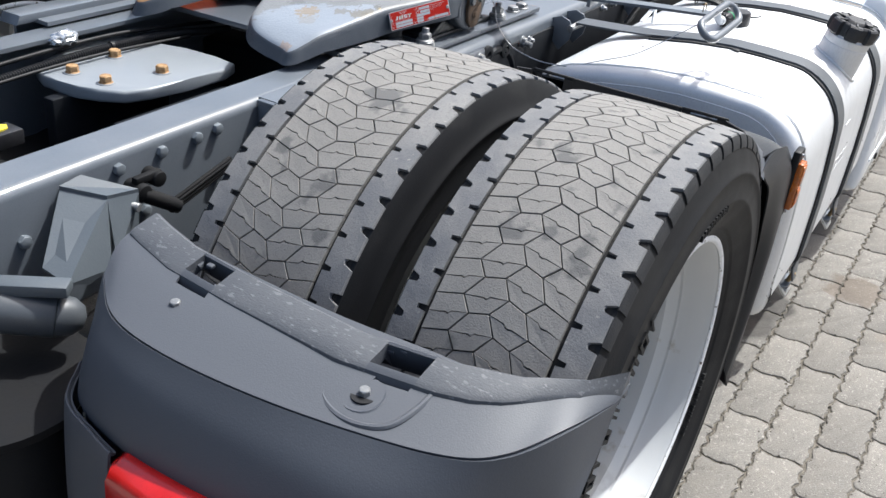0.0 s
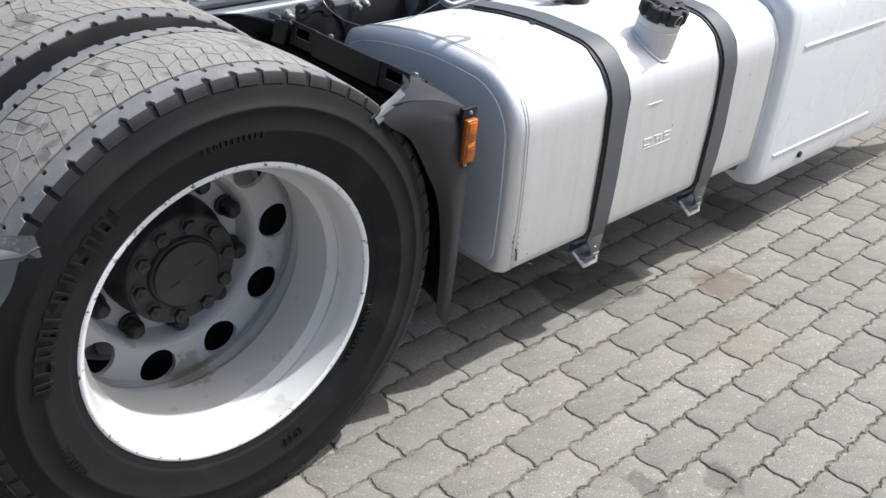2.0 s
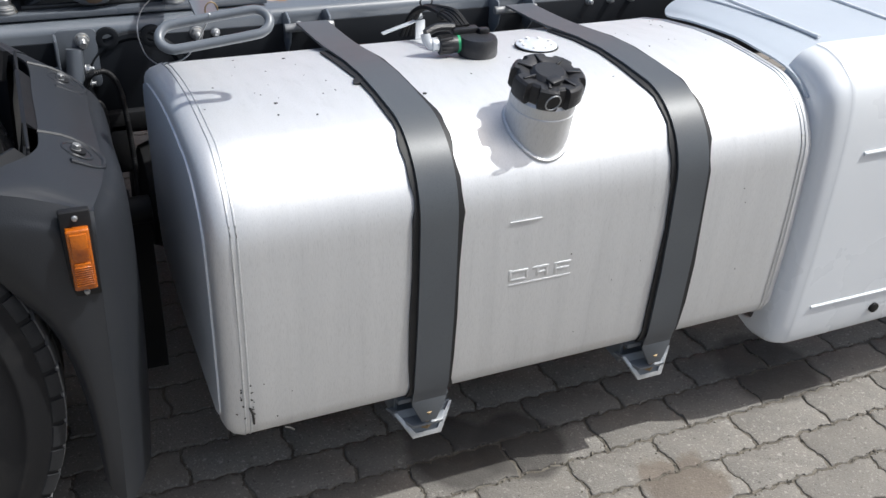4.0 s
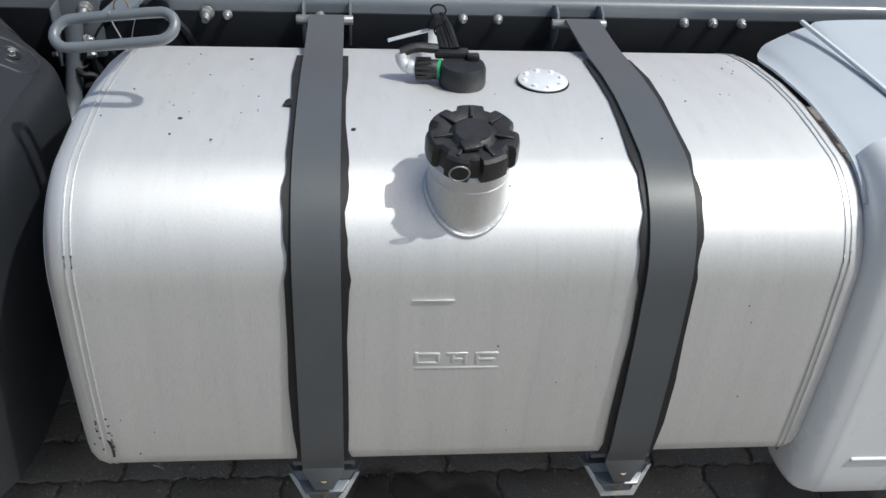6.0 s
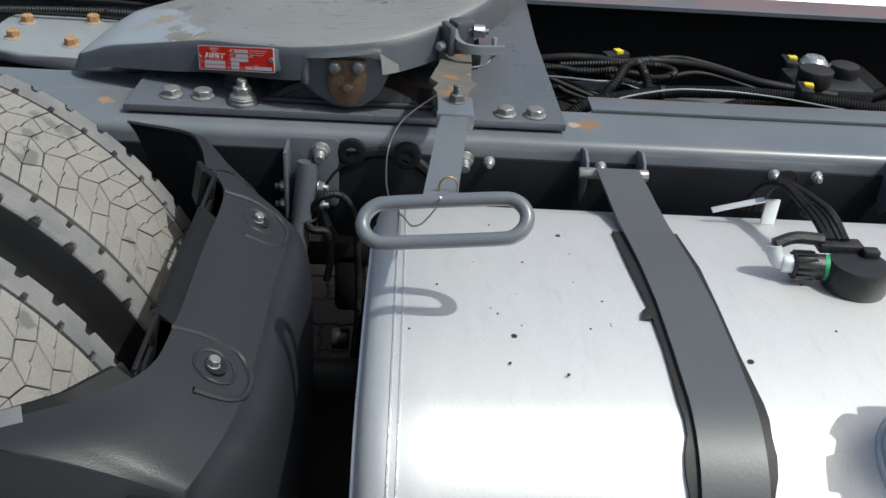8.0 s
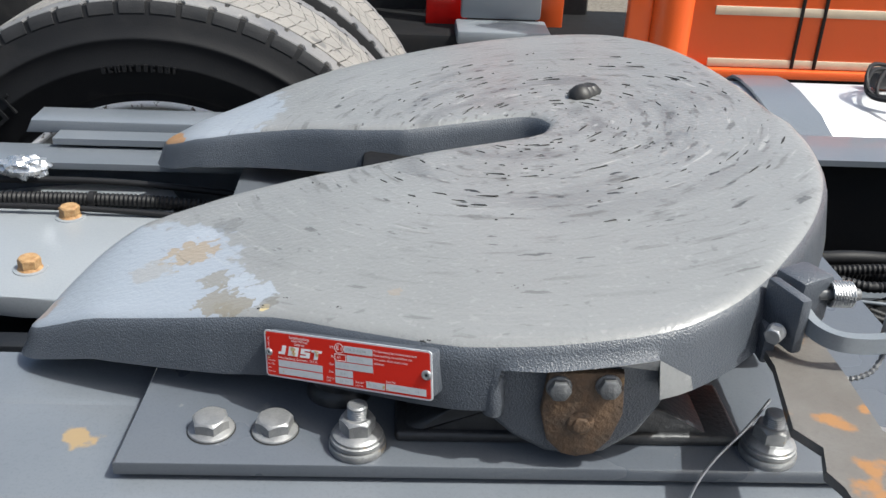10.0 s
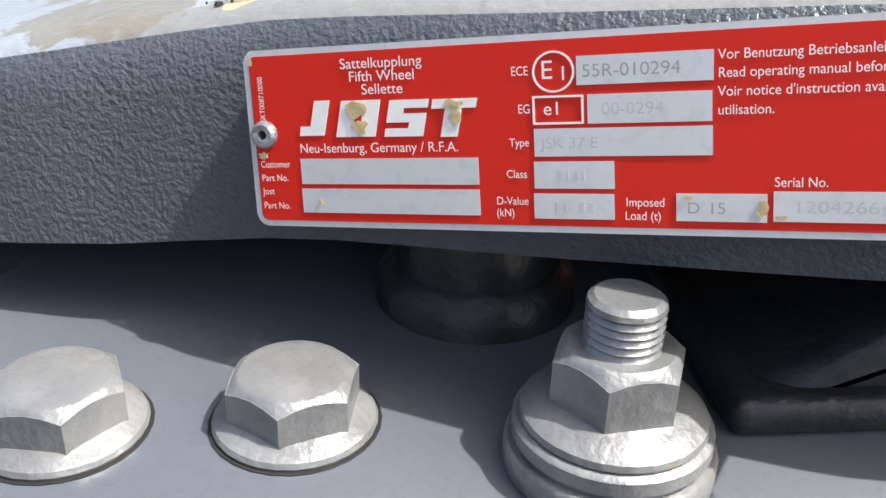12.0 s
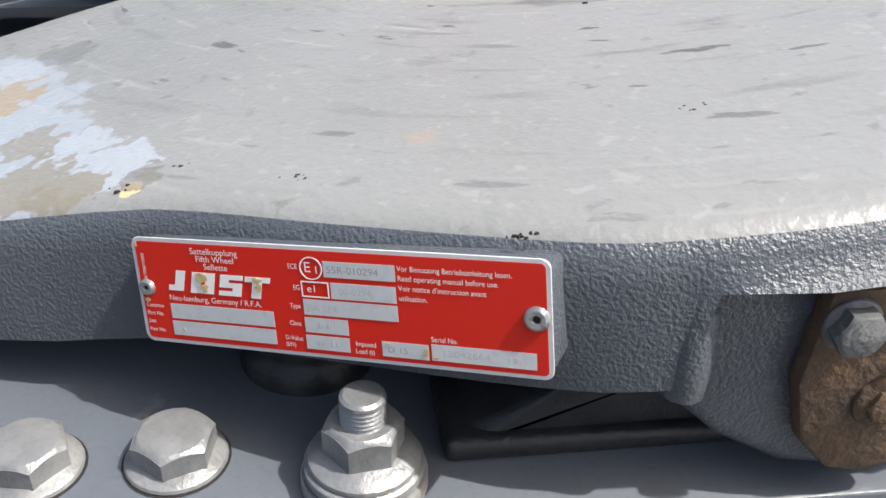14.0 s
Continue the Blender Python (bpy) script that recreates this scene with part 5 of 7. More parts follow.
        back = [(x - wide - 0.006, y, 0.758 - low), (x - wide, y, 0.777 - low * 0.6), (x - wide + 0.006, y, 0.7815 - low * 0.6)]
        front = [(x - 0.006, y, 0.789 - low * 0.4), (x, y, 0.786 - low * 0.4), (x + 0.010 - low * 0.4, y, 0.748 - low * 0.3), (x + 0.004 - low * 0.4, y, 0.748 - low * 0.3)]
        if piece == "full":
            rows.append(back + front + [(x - 0.012, y, 0.768 - low)])
        elif piece == "front":
            rows.append([(x - 0.009, y, 0.779), (x - 0.009, y, 0.7872)] + front)
        else:
            rows.append(back + [(x - wide + 0.008, y, 0.7822), (x - wide + 0.008, y, 0.765)])
    return loft(rows)


OPENINGS = ((-0.704, -0.646), (-1.006, -0.946))
for y0, y1 in ((-0.515, OPENINGS[0][1]), (OPENINGS[0][0], OPENINGS[1][1]), (OPENINGS[1][0], -1.191)):
    part("raised_lip", raised_lip(y0, y1, steps=24), "scuff", rear_wing, "scuffed raised rim", smooth=30)
for y0, y1 in OPENINGS:
    xf = float(np.interp(y0, FRONT_Y, FRONT_X))
    part("tab", join(raised_lip(y0, y1, "front", 4), raised_lip(y0, y1, "back", 4), box(0.008, 0.010, 0.005, (xf - 0.012, (y0 + y1) / 2 + 0.010, 0.782), 0.0012)), "plastic", rear_wing, "tab with a square slot", smooth=30)
# the lower corner panel beside the lamp stands a little proud
panel = [
    [(-0.590, -0.528, 0.625), (-0.600, -0.526, 0.612), (-0.615, -0.526, 0.400), (-0.605, -0.526, 0.110)],
    [(-0.655, -0.585, 0.632), (-0.668, -0.583, 0.618), (-0.680, -0.580, 0.400), (-0.662, -0.580, 0.110)],
    [(-0.680, -0.660, 0.635), (-0.694, -0.660, 0.620), (-0.704, -0.660, 0.400), (-0.684, -0.660, 0.110)],
    [(-0.688, -0.702, 0.632), (-0.702, -0.702, 0.616), (-0.708, -0.702, 0.400), (-0.690, -0.702, 0.110)],
]
part("corner_panel", shell(panel, 6, 0.004), "plastic", rear_wing, smooth=40)
# dark skin laid under the lamp, where the mudguard's face lies in shade
low_st = [[(x, y, z) for x, z in ((xa, 0.498), (xa - 0.004, 0.440), (xa - 0.004, 0.30), (xa + 0.015, 0.13))] for xa, y in ((-0.672, -0.705), (-0.673, -0.86), (-0.660, -1.005), (-0.630, -1.075))]
part("lower_panel", shell(low_st, 6, 0.004), "shaded_plastic", rear_wing, "dark sheet for the shaded mudguard face under the lamp", smooth=40)
part("lower_bar", loft([[(x + 0.008, y, 0.416), (x - 0.026, y, 0.408), (x - 0.036, y, 0.394), (x - 0.038, y, 0.30), (x - 0.018, y, 0.14), (x + 0.03, y, 0.14), (x + 0.03, y, 0.416)] for x, y in ((-0.675, -0.64), (-0.690, -0.72), (-0.690, -0.90), (-0.676, -1.03), (-0.652, -1.070))]), "plastic", rear_wing, smooth=40)
part("scrape", tube([(-0.585, -1.117, 0.652), (-0.561, -1.127, 0.654), (-0.535, -1.140, 0.655)], 0.0012, 6), "scuff", rear_wing)
arch = bmesh.new()
arc = [[(0.55 * math.cos(radians(a)), y, HUB_Z + 0.55 * math.sin(radians(a))) for y in (-0.51, -0.7, -0.95, -1.150)] for a in range(151, 216, 5)]
loft(arc, closed=False, caps=False, bm=arch)
bmesh.ops.solidify(arch, geom=arch.faces, thickness=0.004)
part("liner", arch, "plastic", rear_wing)
WING_BOLT = hex_bolt_mesh("wing_bolt", 0.012, 0.008, 0.0085, 0.0015, "grey_bolt")
def cover_z(x):
    """The height of the rear cover's top between its wheel side and its crease."""
    return float(np.interp(-x, (0.465, 0.545, 0.625), (0.778, 0.768, 0.752)))


for y, x in ((-0.681, -0.563), (-0.965, -0.560)):
    set_bolt(WING_BOLT, rear_wing, (x, y, cover_z(x)), (-0.15, 0, 1), name="wing_bolt")
    ring = [(x - 0.002 + 0.024 * math.cos(a), y + 0.024 * math.sin(a)) for a in np.linspace(0, 2 * math.pi, 20)[:-1]]
    part("boss", tube([(px, py, cover_z(px)) for px, py in ring], 0.0028, 6, steps=0, closed=True), "plastic", rear_wing)
    # thin black disc on the cover, drawn for the shade of a bolt recess
    part("recess", prism([(px * 0.62 + (x - 0.002) * 0.38, py * 0.62 + y * 0.38) for px, py in ring], 0.0022, Matrix.Translation((0, 0, cover_z(x) - 0.0008))), "black", rear_wing)
    edge_line = [(x + 0.045, y + 0.045), (x + 0.01, y + 0.05), (x - 0.022, y + 0.040), (x - 0.037, y + 0.012), (x - 0.037, y - 0.020), (x - 0.022, y - 0.048), (x + 0.01, y - 0.060), (x + 0.045, y - 0.062)]
    part("raised_edge", tube([(px, py, cover_z(px) - 0.0005) for px, py in edge_line], 0.0042, 8), "plastic", rear_wing)

tail = thing("tail_light", "red tail lamp with a clear reversing lens", "tail light", TRUCK)


def lamp_ring(y, x, z0, z1, d):
    return [(x, y, z0), (x - d * 0.72, y, z0 + 0.004), (x - d, y, z0 + 0.015), (x - d - 0.003, y, (z0 + z1) / 2), (x - d, y, z1 - 0.015), (x - d * 0.72, y, z1 - 0.004), (x, y, z1), (x + 0.03, y, z1), (x + 0.03, y, z0)]


part("red_lens", loft([lamp_ring(*r) for r in ((-0.712, -0.690, 0.520, 0.630, 0.006), (-0.715, -0.691, 0.512, 0.636, 0.022), (-0.724, -0.692, 0.508, 0.640, 0.032), (-0.90, -0.696, 0.500, 0.648, 0.036), (-1.03, -0.692, 0.495, 0.652, 0.036), (-1.055, -0.688, 0.495, 0.652, 0.034), (-1.060, -0.687, 0.495, 0.652, 0.032))]), "red_lens", tail, smooth=60)
part("end_lens", loft([lamp_ring(*r) for r in ((-1.0622, -0.686, 0.496, 0.651, 0.0295), (-1.064, -0.685, 0.495, 0.652, 0.0315), (-1.078, -0.680, 0.497, 0.650, 0.030), (-1.088, -0.675, 0.500, 0.647, 0.024), (-1.096, -0.670, 0.505, 0.643, 0.014), (-1.100, -0.666, 0.514, 0.636, 0.002))]), "red_lens", tail, smooth=60)
part("clear_lens", prism([(-0.913, 0.585), (-0.918, 0.612), (-0.930, 0.620), (-1.040, 0.622), (-1.058, 0.612), (-1.063, 0.545), (-1.055, 0.530), (-1.035, 0.526), (-0.945, 0.528), (-0.922, 0.545)], 0.0016, Matrix.Translation((-0.7345, 0, 0)) @ Matrix(((0, 0, -1, 0), (1, 0, 0, 0), (0, 1, 0, 0), (0, 0, 0, 1))), 0.0012), "white_lens", tail, "clear ribbed reversing lens")
for k in range(12):
    part("lens_rib", box(0.0012, 0.0022, 0.036, (-0.7365, -0.926 - 0.005 * k, 0.598)), "white_lens", tail)
part("housing", loft([[(x - 0.004, y, z0), (x - 0.004, y, z1), (x + 0.05, y, z1), (x + 0.05, y, z0)] for x, y, z0, z1 in ((-0.672, -0.705, 0.512, 0.638), (-0.674, -0.90, 0.498, 0.651), (-0.670, -1.03, 0.493, 0.655), (-0.662, -1.072, 0.496, 0.652))]), "black", tail)
set_bolt(hex_bolt_mesh("lens_screw", 0.006, 0.002, 0.004, 0.001, "steel"), tail, (-0.727, -1.046, 0.638), (-1, 0, 0.2), name="lens_screw")

front_wing = thing("front_mudguard", "dark grey plastic mudguard ahead of the dual wheels", "mudguard", TRUCK)
# the curved inner end by the frame
INNER_ST = [
    [(0.322, -0.449, 0.80), (0.325, -0.446, 0.795), (0.335, -0.442, 0.77), (0.35, -0.44, 0.70), (0.36, -0.44, 0.50)],
    [(0.414, -0.478, 0.80), (0.418, -0.474, 0.797), (0.430, -0.467, 0.78), (0.445, -0.462, 0.70), (0.45, -0.46, 0.45)],
    [(0.446, -0.526, 0.80), (0.450, -0.522, 0.798), (0.468, -0.515, 0.785), (0.490, -0.51, 0.70), (0.495, -0.51, 0.35)],
    [(0.468, -0.598, 0.802), (0.480, -0.595, 0.799), (0.508, -0.588, 0.785), (0.545, -0.575, 0.70), (0.55, -0.57, 0.30)],
]
part("inner_wall", shell(INNER_ST, 8, 0.004), "shaded_plastic", front_wing, smooth=40)
TOP_FRONT = [
    [(0.474, -0.598, 0.801), (0.503, -0.592, 0.790), (0.528, -0.585, 0.765)],
    [(0.503, -0.660, 0.797), (0.546, -0.660, 0.778), (0.585, -0.655, 0.750)],
    [(0.503, -0.800, 0.797), (0.546, -0.800, 0.778), (0.585, -0.800, 0.750)],
    [(0.503, -0.950, 0.797), (0.546, -0.950, 0.778), (0.585, -0.950, 0.750)],
    [(0.493, -1.030, 0.800), (0.530, -1.040, 0.784), (0.578, -1.050, 0.755)],
    [(0.440, -1.085, 0.806), (0.495, -1.110, 0.793), (0.560, -1.125, 0.757)],
    [(0.385, -1.118, 0.809), (0.450, -1.138, 0.803), (0.553, -1.145, 0.757)],
    [(0.330, -1.140, 0.807), (0.415, -1.155, 0.808), (0.555, -1.152, 0.757)],
]
part("cover", shell(TOP_FRONT, 8, 0.004), "shaded_plastic", front_wing, smooth=30)
FRONT_FACE = [
    [(0.528, -0.585, 0.765), (0.548, -0.575, 0.70), (0.550, -0.570, 0.45), (0.550, -0.570, 0.30)],
    [(0.585, -0.655, 0.750), (0.612, -0.650, 0.69), (0.612, -0.650, 0.45), (0.597, -0.650, 0.27)],
    [(0.585, -0.800, 0.750), (0.614, -0.800, 0.69), (0.614, -0.800, 0.45), (0.598, -0.800, 0.25)],
    [(0.585, -0.950, 0.750), (0.614, -0.950, 0.69), (0.612, -0.950, 0.45), (0.596, -0.950, 0.24)],
    [(0.578, -1.050, 0.755), (0.602, -1.055, 0.69), (0.602, -1.055, 0.45), (0.588, -1.055, 0.23)],
    [(0.560, -1.117, 0.757), (0.577, -1.122, 0.69), (0.577, -1.120, 0.45), (0.565, -1.117, 0.22)],
    [(0.555, -1.152, 0.757), (0.550, -1.164, 0.69), (0.543, -1.166, 0.45), (0.533, -1.163, 0.215)],
]
part("front_skin", shell(FRONT_FACE, 8, 0.004), "shaded_plastic", front_wing, smooth=40)
side = [
    [(0.307, -1.158, 0.797), (0.375, -1.154, 0.810), (0.457, -1.159, 0.800), (0.555, -1.152, 0.757)],
    [(0.335, -1.164, 0.772), (0.400, -1.168, 0.780), (0.470, -1.169, 0.770), (0.554, -1.164, 0.735)],
    [(0.385, -1.164, 0.735), (0.430, -1.174, 0.740), (0.490, -1.176, 0.738), (0.552, -1.167, 0.705)],
    [(0.435, -1.160, 0.655), (0.470, -1.176, 0.650), (0.505, -1.178, 0.645), (0.548, -1.170, 0.640)],
    [(0.480, -1.156, 0.565), (0.498, -1.174, 0.550), (0.517, -1.176, 0.540), (0.545, -1.169, 0.530)],
    [(0.502, -1.154, 0.430), (0.512, -1.168, 0.420), (0.523, -1.170, 0.410), (0.542, -1.167, 0.400)],
    [(0.508, -1.151, 0.270), (0.515, -1.158, 0.250), (0.522, -1.160, 0.235), (0.533, -1.163, 0.215)],
]
part("side_panel", shell(side, 6, 0.004), "shaded_plastic", front_wing, smooth=35)
RIM_Y = (-1.160, -1.145, -1.120, -1.085, -1.030, -0.950, -0.660, -0.598)
RIM_X = (0.290, 0.330, 0.385, 0.446, 0.493, 0.503, 0.503, 0.474)
RIM_Z = (0.801, 0.807, 0.809, 0.805, 0.800, 0.797, 0.797, 0.801)
RIM_UP = (0.10, 0.25, 0.5, 0.75, 0.95, 1.0, 1.0, 0.9)


def front_rim(y0, y1, steps=14):
    """A stretch of the rim that turns up along the mudguard's wheel side."""
    rows = []
    for k in range(steps + 1):
        y = y0 + (y1 - y0) * k / steps
        x, z, up = (float(np.interp(y, RIM_Y, v)) for v in (RIM_X, RIM_Z, RIM_UP))
        rows.append([(x + 0.001, y, z - 0.002), (x - 0.014 * up, y, z + 0.014 * up), (x - 0.018 * up - 0.002, y, z + 0.014 * up), (x - 0.022 * up - 0.003, y, z - 0.010), (x - 0.026 * up - 0.006, y, z - 0.040), (x - 0.023 * up - 0.003, y, z - 0.040), (x - 0.013 * up, y, z + 0.007 * up)])
    return loft(rows)


for y0, y1 in ((-0.600, -0.628), (-0.720, -0.950), (-1.042, -1.160)):
    part("raised_rim", front_rim(y0, y1), "shaded_wing", front_wing, smooth=30)
part("scuffed_tip", loft([[(x, y - 0.006, z - 0.010), (x - 0.004, y + 0.005, z + 0.004), (x + 0.002, y + 0.011, z + 0.008), (x + 0.007, y - 0.002, z - 0.002)] for x, y, z in ((0.302, -1.158, 0.797), (0.33, -1.151, 0.805), (0.365, -1.138, 0.810), (0.402, -1.116, 0.809))]), "plastic", front_wing, smooth=50)
DOWN = Vector((-0.16, 0, -0.987))
TAB = Matrix(((DOWN.x, 0, 0.987, 0), (0, 1, 0, 0), (DOWN.z, 0, -0.16, 0), (0, 0, 0, 1)))
for y0, y1 in ((-0.720, -0.628), (-1.042, -0.950)):
    def slab(s0, s1, a, b):
        at = Vector((0.487, (a + b) / 2, 0.812)) + DOWN * (s0 + s1) / 2
        return box(s1 - s0, b - a, 0.005, at, 0.0012, 1, rot=TAB)
    part("tab", join(slab(0.0, 0.006, y0, y1), slab(0.032, 0.054, y0, y1), slab(0.006, 0.032, y0, y0 + 0.022), slab(0.006, 0.032, y1 - 0.018, y1)), "shaded_wing", front_wing, "tab with a slot")
arch = bmesh.new()
arc = [[((0.545 + 0.008 * math.sin(a)) * math.cos(radians(a)), y, HUB_Z + 0.545 * math.sin(radians(a))) for y in (-0.47, -0.7, -0.95, -1.15)] for a in range(-16, 33, 4)]
loft(arc, closed=False, caps=False, bm=arch)
bmesh.ops.solidify(arch, geom=arch.faces, thickness=-0.004)
part("liner", arch, "void", front_wing)


def wing_z(x):
    return float(np.interp(x, (0.503, 0.546, 0.585), (0.797, 0.778, 0.750)))


for x, y in ((0.550, -0.688), (0.549, -0.988)):
    set_bolt(WING_BOLT, front_wing, (x, y, wing_z(x)), (0.4, 0, 1), name="wing_bolt")
    ring = [(x + 0.002 + 0.020 * math.cos(a), y + 0.022 * math.sin(a)) for a in np.linspace(0, 2 * math.pi, 20)[:-1]]
    part("boss", tube([(px, py, wing_z(px)) for px, py in ring], 0.0025, 6, steps=0, closed=True), "shaded_plastic", front_wing)
    # flat black disc puts a recess's shade round the bolt
    part("recess", prism([(px * 0.62 + (x + 0.002) * 0.38, py * 0.62 + y * 0.38) for px, py in ring], 0.005, Matrix.Translation((0, 0, wing_z(x) - 0.0038)) @ Matrix.Translation((x, y, 0)) @ Matrix.Rotation(0.42, 4, "Y") @ Matrix.Translation((-x, -y, 0))), "black", front_wing)
    edge_line = [(x - 0.048, y + 0.036), (x - 0.01, y + 0.040), (x + 0.022, y + 0.034), (x + 0.036, y + 0.010), (x + 0.034, y - 0.018), (x + 0.020, y - 0.036), (x - 0.01, y - 0.046)]
    part("raised_edge", tube([(px, py, wing_z(px) - 0.0005) for px, py in edge_line], 0.0042, 8), "shaded_plastic", front_wing)

marker = thing("side_marker_lamp", "amber side marker lamp on a black base", "marker lamp", TRUCK)
LEAN = Matrix.Translation((0.529, -1.172, 0.708)) @ Matrix.Rotation(radians(2), 4, "X")
part("base", moved(box(0.040, 0.014, 0.136, (0, 0, 0), 0.003), LEAN), "black", marker)
lens = part("amber_lens", moved(join(box(0.030, 0.018, 0.096, (0, -0.009, -0.003), 0.003, 3), box(0.022, 0.004, 0.040, (0, -0.0185, 0.020), 0.0018), box(0.022, 0.004, 0.040, (0, -0.0185, -0.026), 0.0018)), LEAN), "amber", marker, "amber plastic lens")
for k in range(9):
    part("lens_rib", moved(box(0.024, 0.0016, 0.0022, (0, -0.0208, -0.040 + 0.0035 * k), 0.0006, 1), LEAN), "amber", lens)
SCREW = hex_bolt_mesh("screw", 0.006, 0.003, 0.004, 0.001, "steel")
for z in (0.058, -0.060):
    set_bolt(SCREW, marker, LEAN @ Vector((0, -0.007, z)), (0, -1, 0), name="screw")

# ---- white side panel ahead of the tank ----
skirt = thing("skirt_panel", "white painted plastic side panel beside the tank", "side panel", TRUCK)
SK = []
for x, dy, dz in ((1.842, 0.060, -0.070), (1.844, 0.036, -0.052), (1.850, 0.018, -0.034), (1.864, 0.006, -0.016), (1.89, 0.001, -0.005), (1.93, 0.0, 0.0), (2.2, 0.0, 0.0), (2.8, 0.0, 0.0), (3.4, 0.0, 0.0)):
    SK.append([(x, -1.050 + dy * 0.3, 0.836 + dz), (x, -1.085 + dy * 0.4, 0.835 + dz), (x, -1.135 + dy * 0.6, 0.815 + dz), (x, -1.172 + dy, 0.765 + dz * 0.6), (x, -1.186 + dy, 0.60), (x, -1.186 + dy, 0.34), (x, -1.180 + dy, 0.225 - dz * 0.5), (x, -1.165 + dy, 0.200 - dz * 0.6), (x, -1.13 + dy, 0.192 - dz * 0.6)])
part("outer_skin", shell(SK, 4, 0.005), "white", skirt, smooth=35)
for line in (tube([(1.95, -1.1850, 0.655), (2.2, -1.1850, 0.655), (2.5, -1.1850, 0.655)], 0.004, 8), tube([(1.93, -1.185, 0.300), (2.2, -1.185, 0.298), (2.6, -1.185, 0.296)], 0.004, 8)):
    part("pressed_line", line, "white", skirt)
part("clip", rod((2.125, -1.180, 0.255), (2.125, -1.190, 0.255), 0.012, 16, bevel=0.002), "black", skirt)


# ---- pale deck sheet that laps over the tank's end ----
deck = thing("deck_sheet", "white sheet metal deck over the tank's end, coloured as shaded", "deck panel", TRUCK)


def over_tank(y):
    """The tank's height under the deck sheet."""
    return float(np.interp(y, (-1.14, -1.11, -1.08, -1.05, -1.02, -0.96, -0.88, -0.79, -0.68, -0.60, -0.54), (0.722, 0.756, 0.775, 0.785, 0.790, 0.793, 0.795, 0.789, 0.773, 0.754, 0.740)))


DECK = []
for x, back, up in ((1.838, -0.70, 0.0), (1.843, -0.655, 0.0), (1.856, -0.625, 0.1), (1.88, -0.603, 0.35), (1.95, -0.588, 0.8), (2.02, -0.58, 1.0), (2.4, -0.57, 1.0), (3.3, -0.56, 1.0)):
    DECK.append([(x, y, (over_tank(y) + 0.007) * (1 - up) + up * (0.818 - 0.02 * max(0, (-1.0 - y) / 0.12))) for y in (back, back * 0.6 - 0.34, -0.88, -0.96, -1.03, -1.08, -1.115)])
part("sheet", shell(DECK, 5, 0.004), "deck", deck, smooth=35)
for x in (1.955, 2.20):
    part("seam", tube([(x - 0.02, -0.60, 0.821), (x, -0.80, 0.821), (x + 0.012, -0.985, 0.820)], 0.0045, 8), "white", deck)

XZ = Matrix(((1, 0, 0, 0), (0, 0, -1, 0), (0, 1, 0, 0), (0, 0, 0, 1)))      # outline in x and z, raised towards -y

# ---- fifth wheel: bearing, lock, lever ----
ear = part("bearing_ear", prism([(0.570, 0.890), (0.575, 0.838), (0.596, 0.818), (0.622, 0.803), (0.645, 0.799), (0.668, 0.803), (0.692, 0.822), (0.706, 0.848), (0.718, 0.890)], 0.040, Matrix.Translation((0, -0.337, 0.005)) @ XZ, 0.006, 3), "cast", fifth)
part("corner_fillet", tube([(0.5800, -0.3660, 0.893), (0.5805, -0.3735, 0.878), (0.5805, -0.3765, 0.858), (0.5800, -0.3760, 0.846)], 0.0080, 16), "cast", ear, smooth=60)
cap_plate = part("bearing_cap", prism([(0.618, 0.886), (0.615, 0.850), (0.621, 0.826), (0.633, 0.813), (0.645, 0.810), (0.658, 0.813), (0.669, 0.826), (0.676, 0.850), (0.673, 0.886)], 0.008, Matrix.Translation((0, -0.377, 0.001)) @ XZ, 0.0015), "rust", fifth, "rusty bearing cap")
CAP_BOLT = hex_bolt_mesh("cap_bolt", 0.015, 0.006, 0.0095, 0.002, "dark_bolt")
for x, z in ((0.626, 0.874), (0.662, 0.876)):
    set_bolt(CAP_BOLT, cap_plate, (x, -0.385, z + 0.001), (0, -1, 0), name="cap_bolt")
set_bolt(hex_bolt_mesh("centre_pin", 0.012, 0.003, 0.010, 0.002, "rust"), cap_plate, (0.645, -0.385, 0.843), (0, -1, 0), name="centre_pin")
leg = [(0.508, 0.798)] + [(0.516 + 0.034 * k, 0.798 + 0.052 * math.sin(math.pi * min(1.0, 0.06 + 0.125 * k))) for k in range(8)] + [(0.775, 0.798)]
part("pedestal", prism(leg, 0.075, Matrix.Translation((0, -0.275, 0)) @ XZ, 0.007, 3), "hub", mount, "black cast pedestal")
part("pedestal_foot", box(0.275, 0.075, 0.010, (0.645, -0.318, 0.803), 0.004, 3), "hub", mount)
part("boss", lathe([(0.0, 0.034), (0.019, 0.034), (0.022, 0.030), (0.023, 0.006), (0.027, 0.002), (0.028, -0.006), (0.0, -0.006)], 32, "z", (0.460, -0.285, 0.804)), "hub", mount)
part("far_pedestal", prism([(0.53, 0.798), (0.76, 0.798), (0.70, 0.86), (0.59, 0.86)], 0.08, Matrix.Translation((0, 0.36, 0)) @ XZ, 0.006), "cast", mount)
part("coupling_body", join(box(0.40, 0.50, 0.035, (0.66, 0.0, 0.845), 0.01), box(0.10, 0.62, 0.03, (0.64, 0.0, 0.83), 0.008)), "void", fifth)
for x in (0.74, 0.79):
    part("stop_rib", box(0.010, 0.10, 0.030, (x, -0.30, top_z(x) - 0.045), 0.003), "cast", fifth)

LOCK = Matrix.Translation((-0.028, 0.0, 0.006))
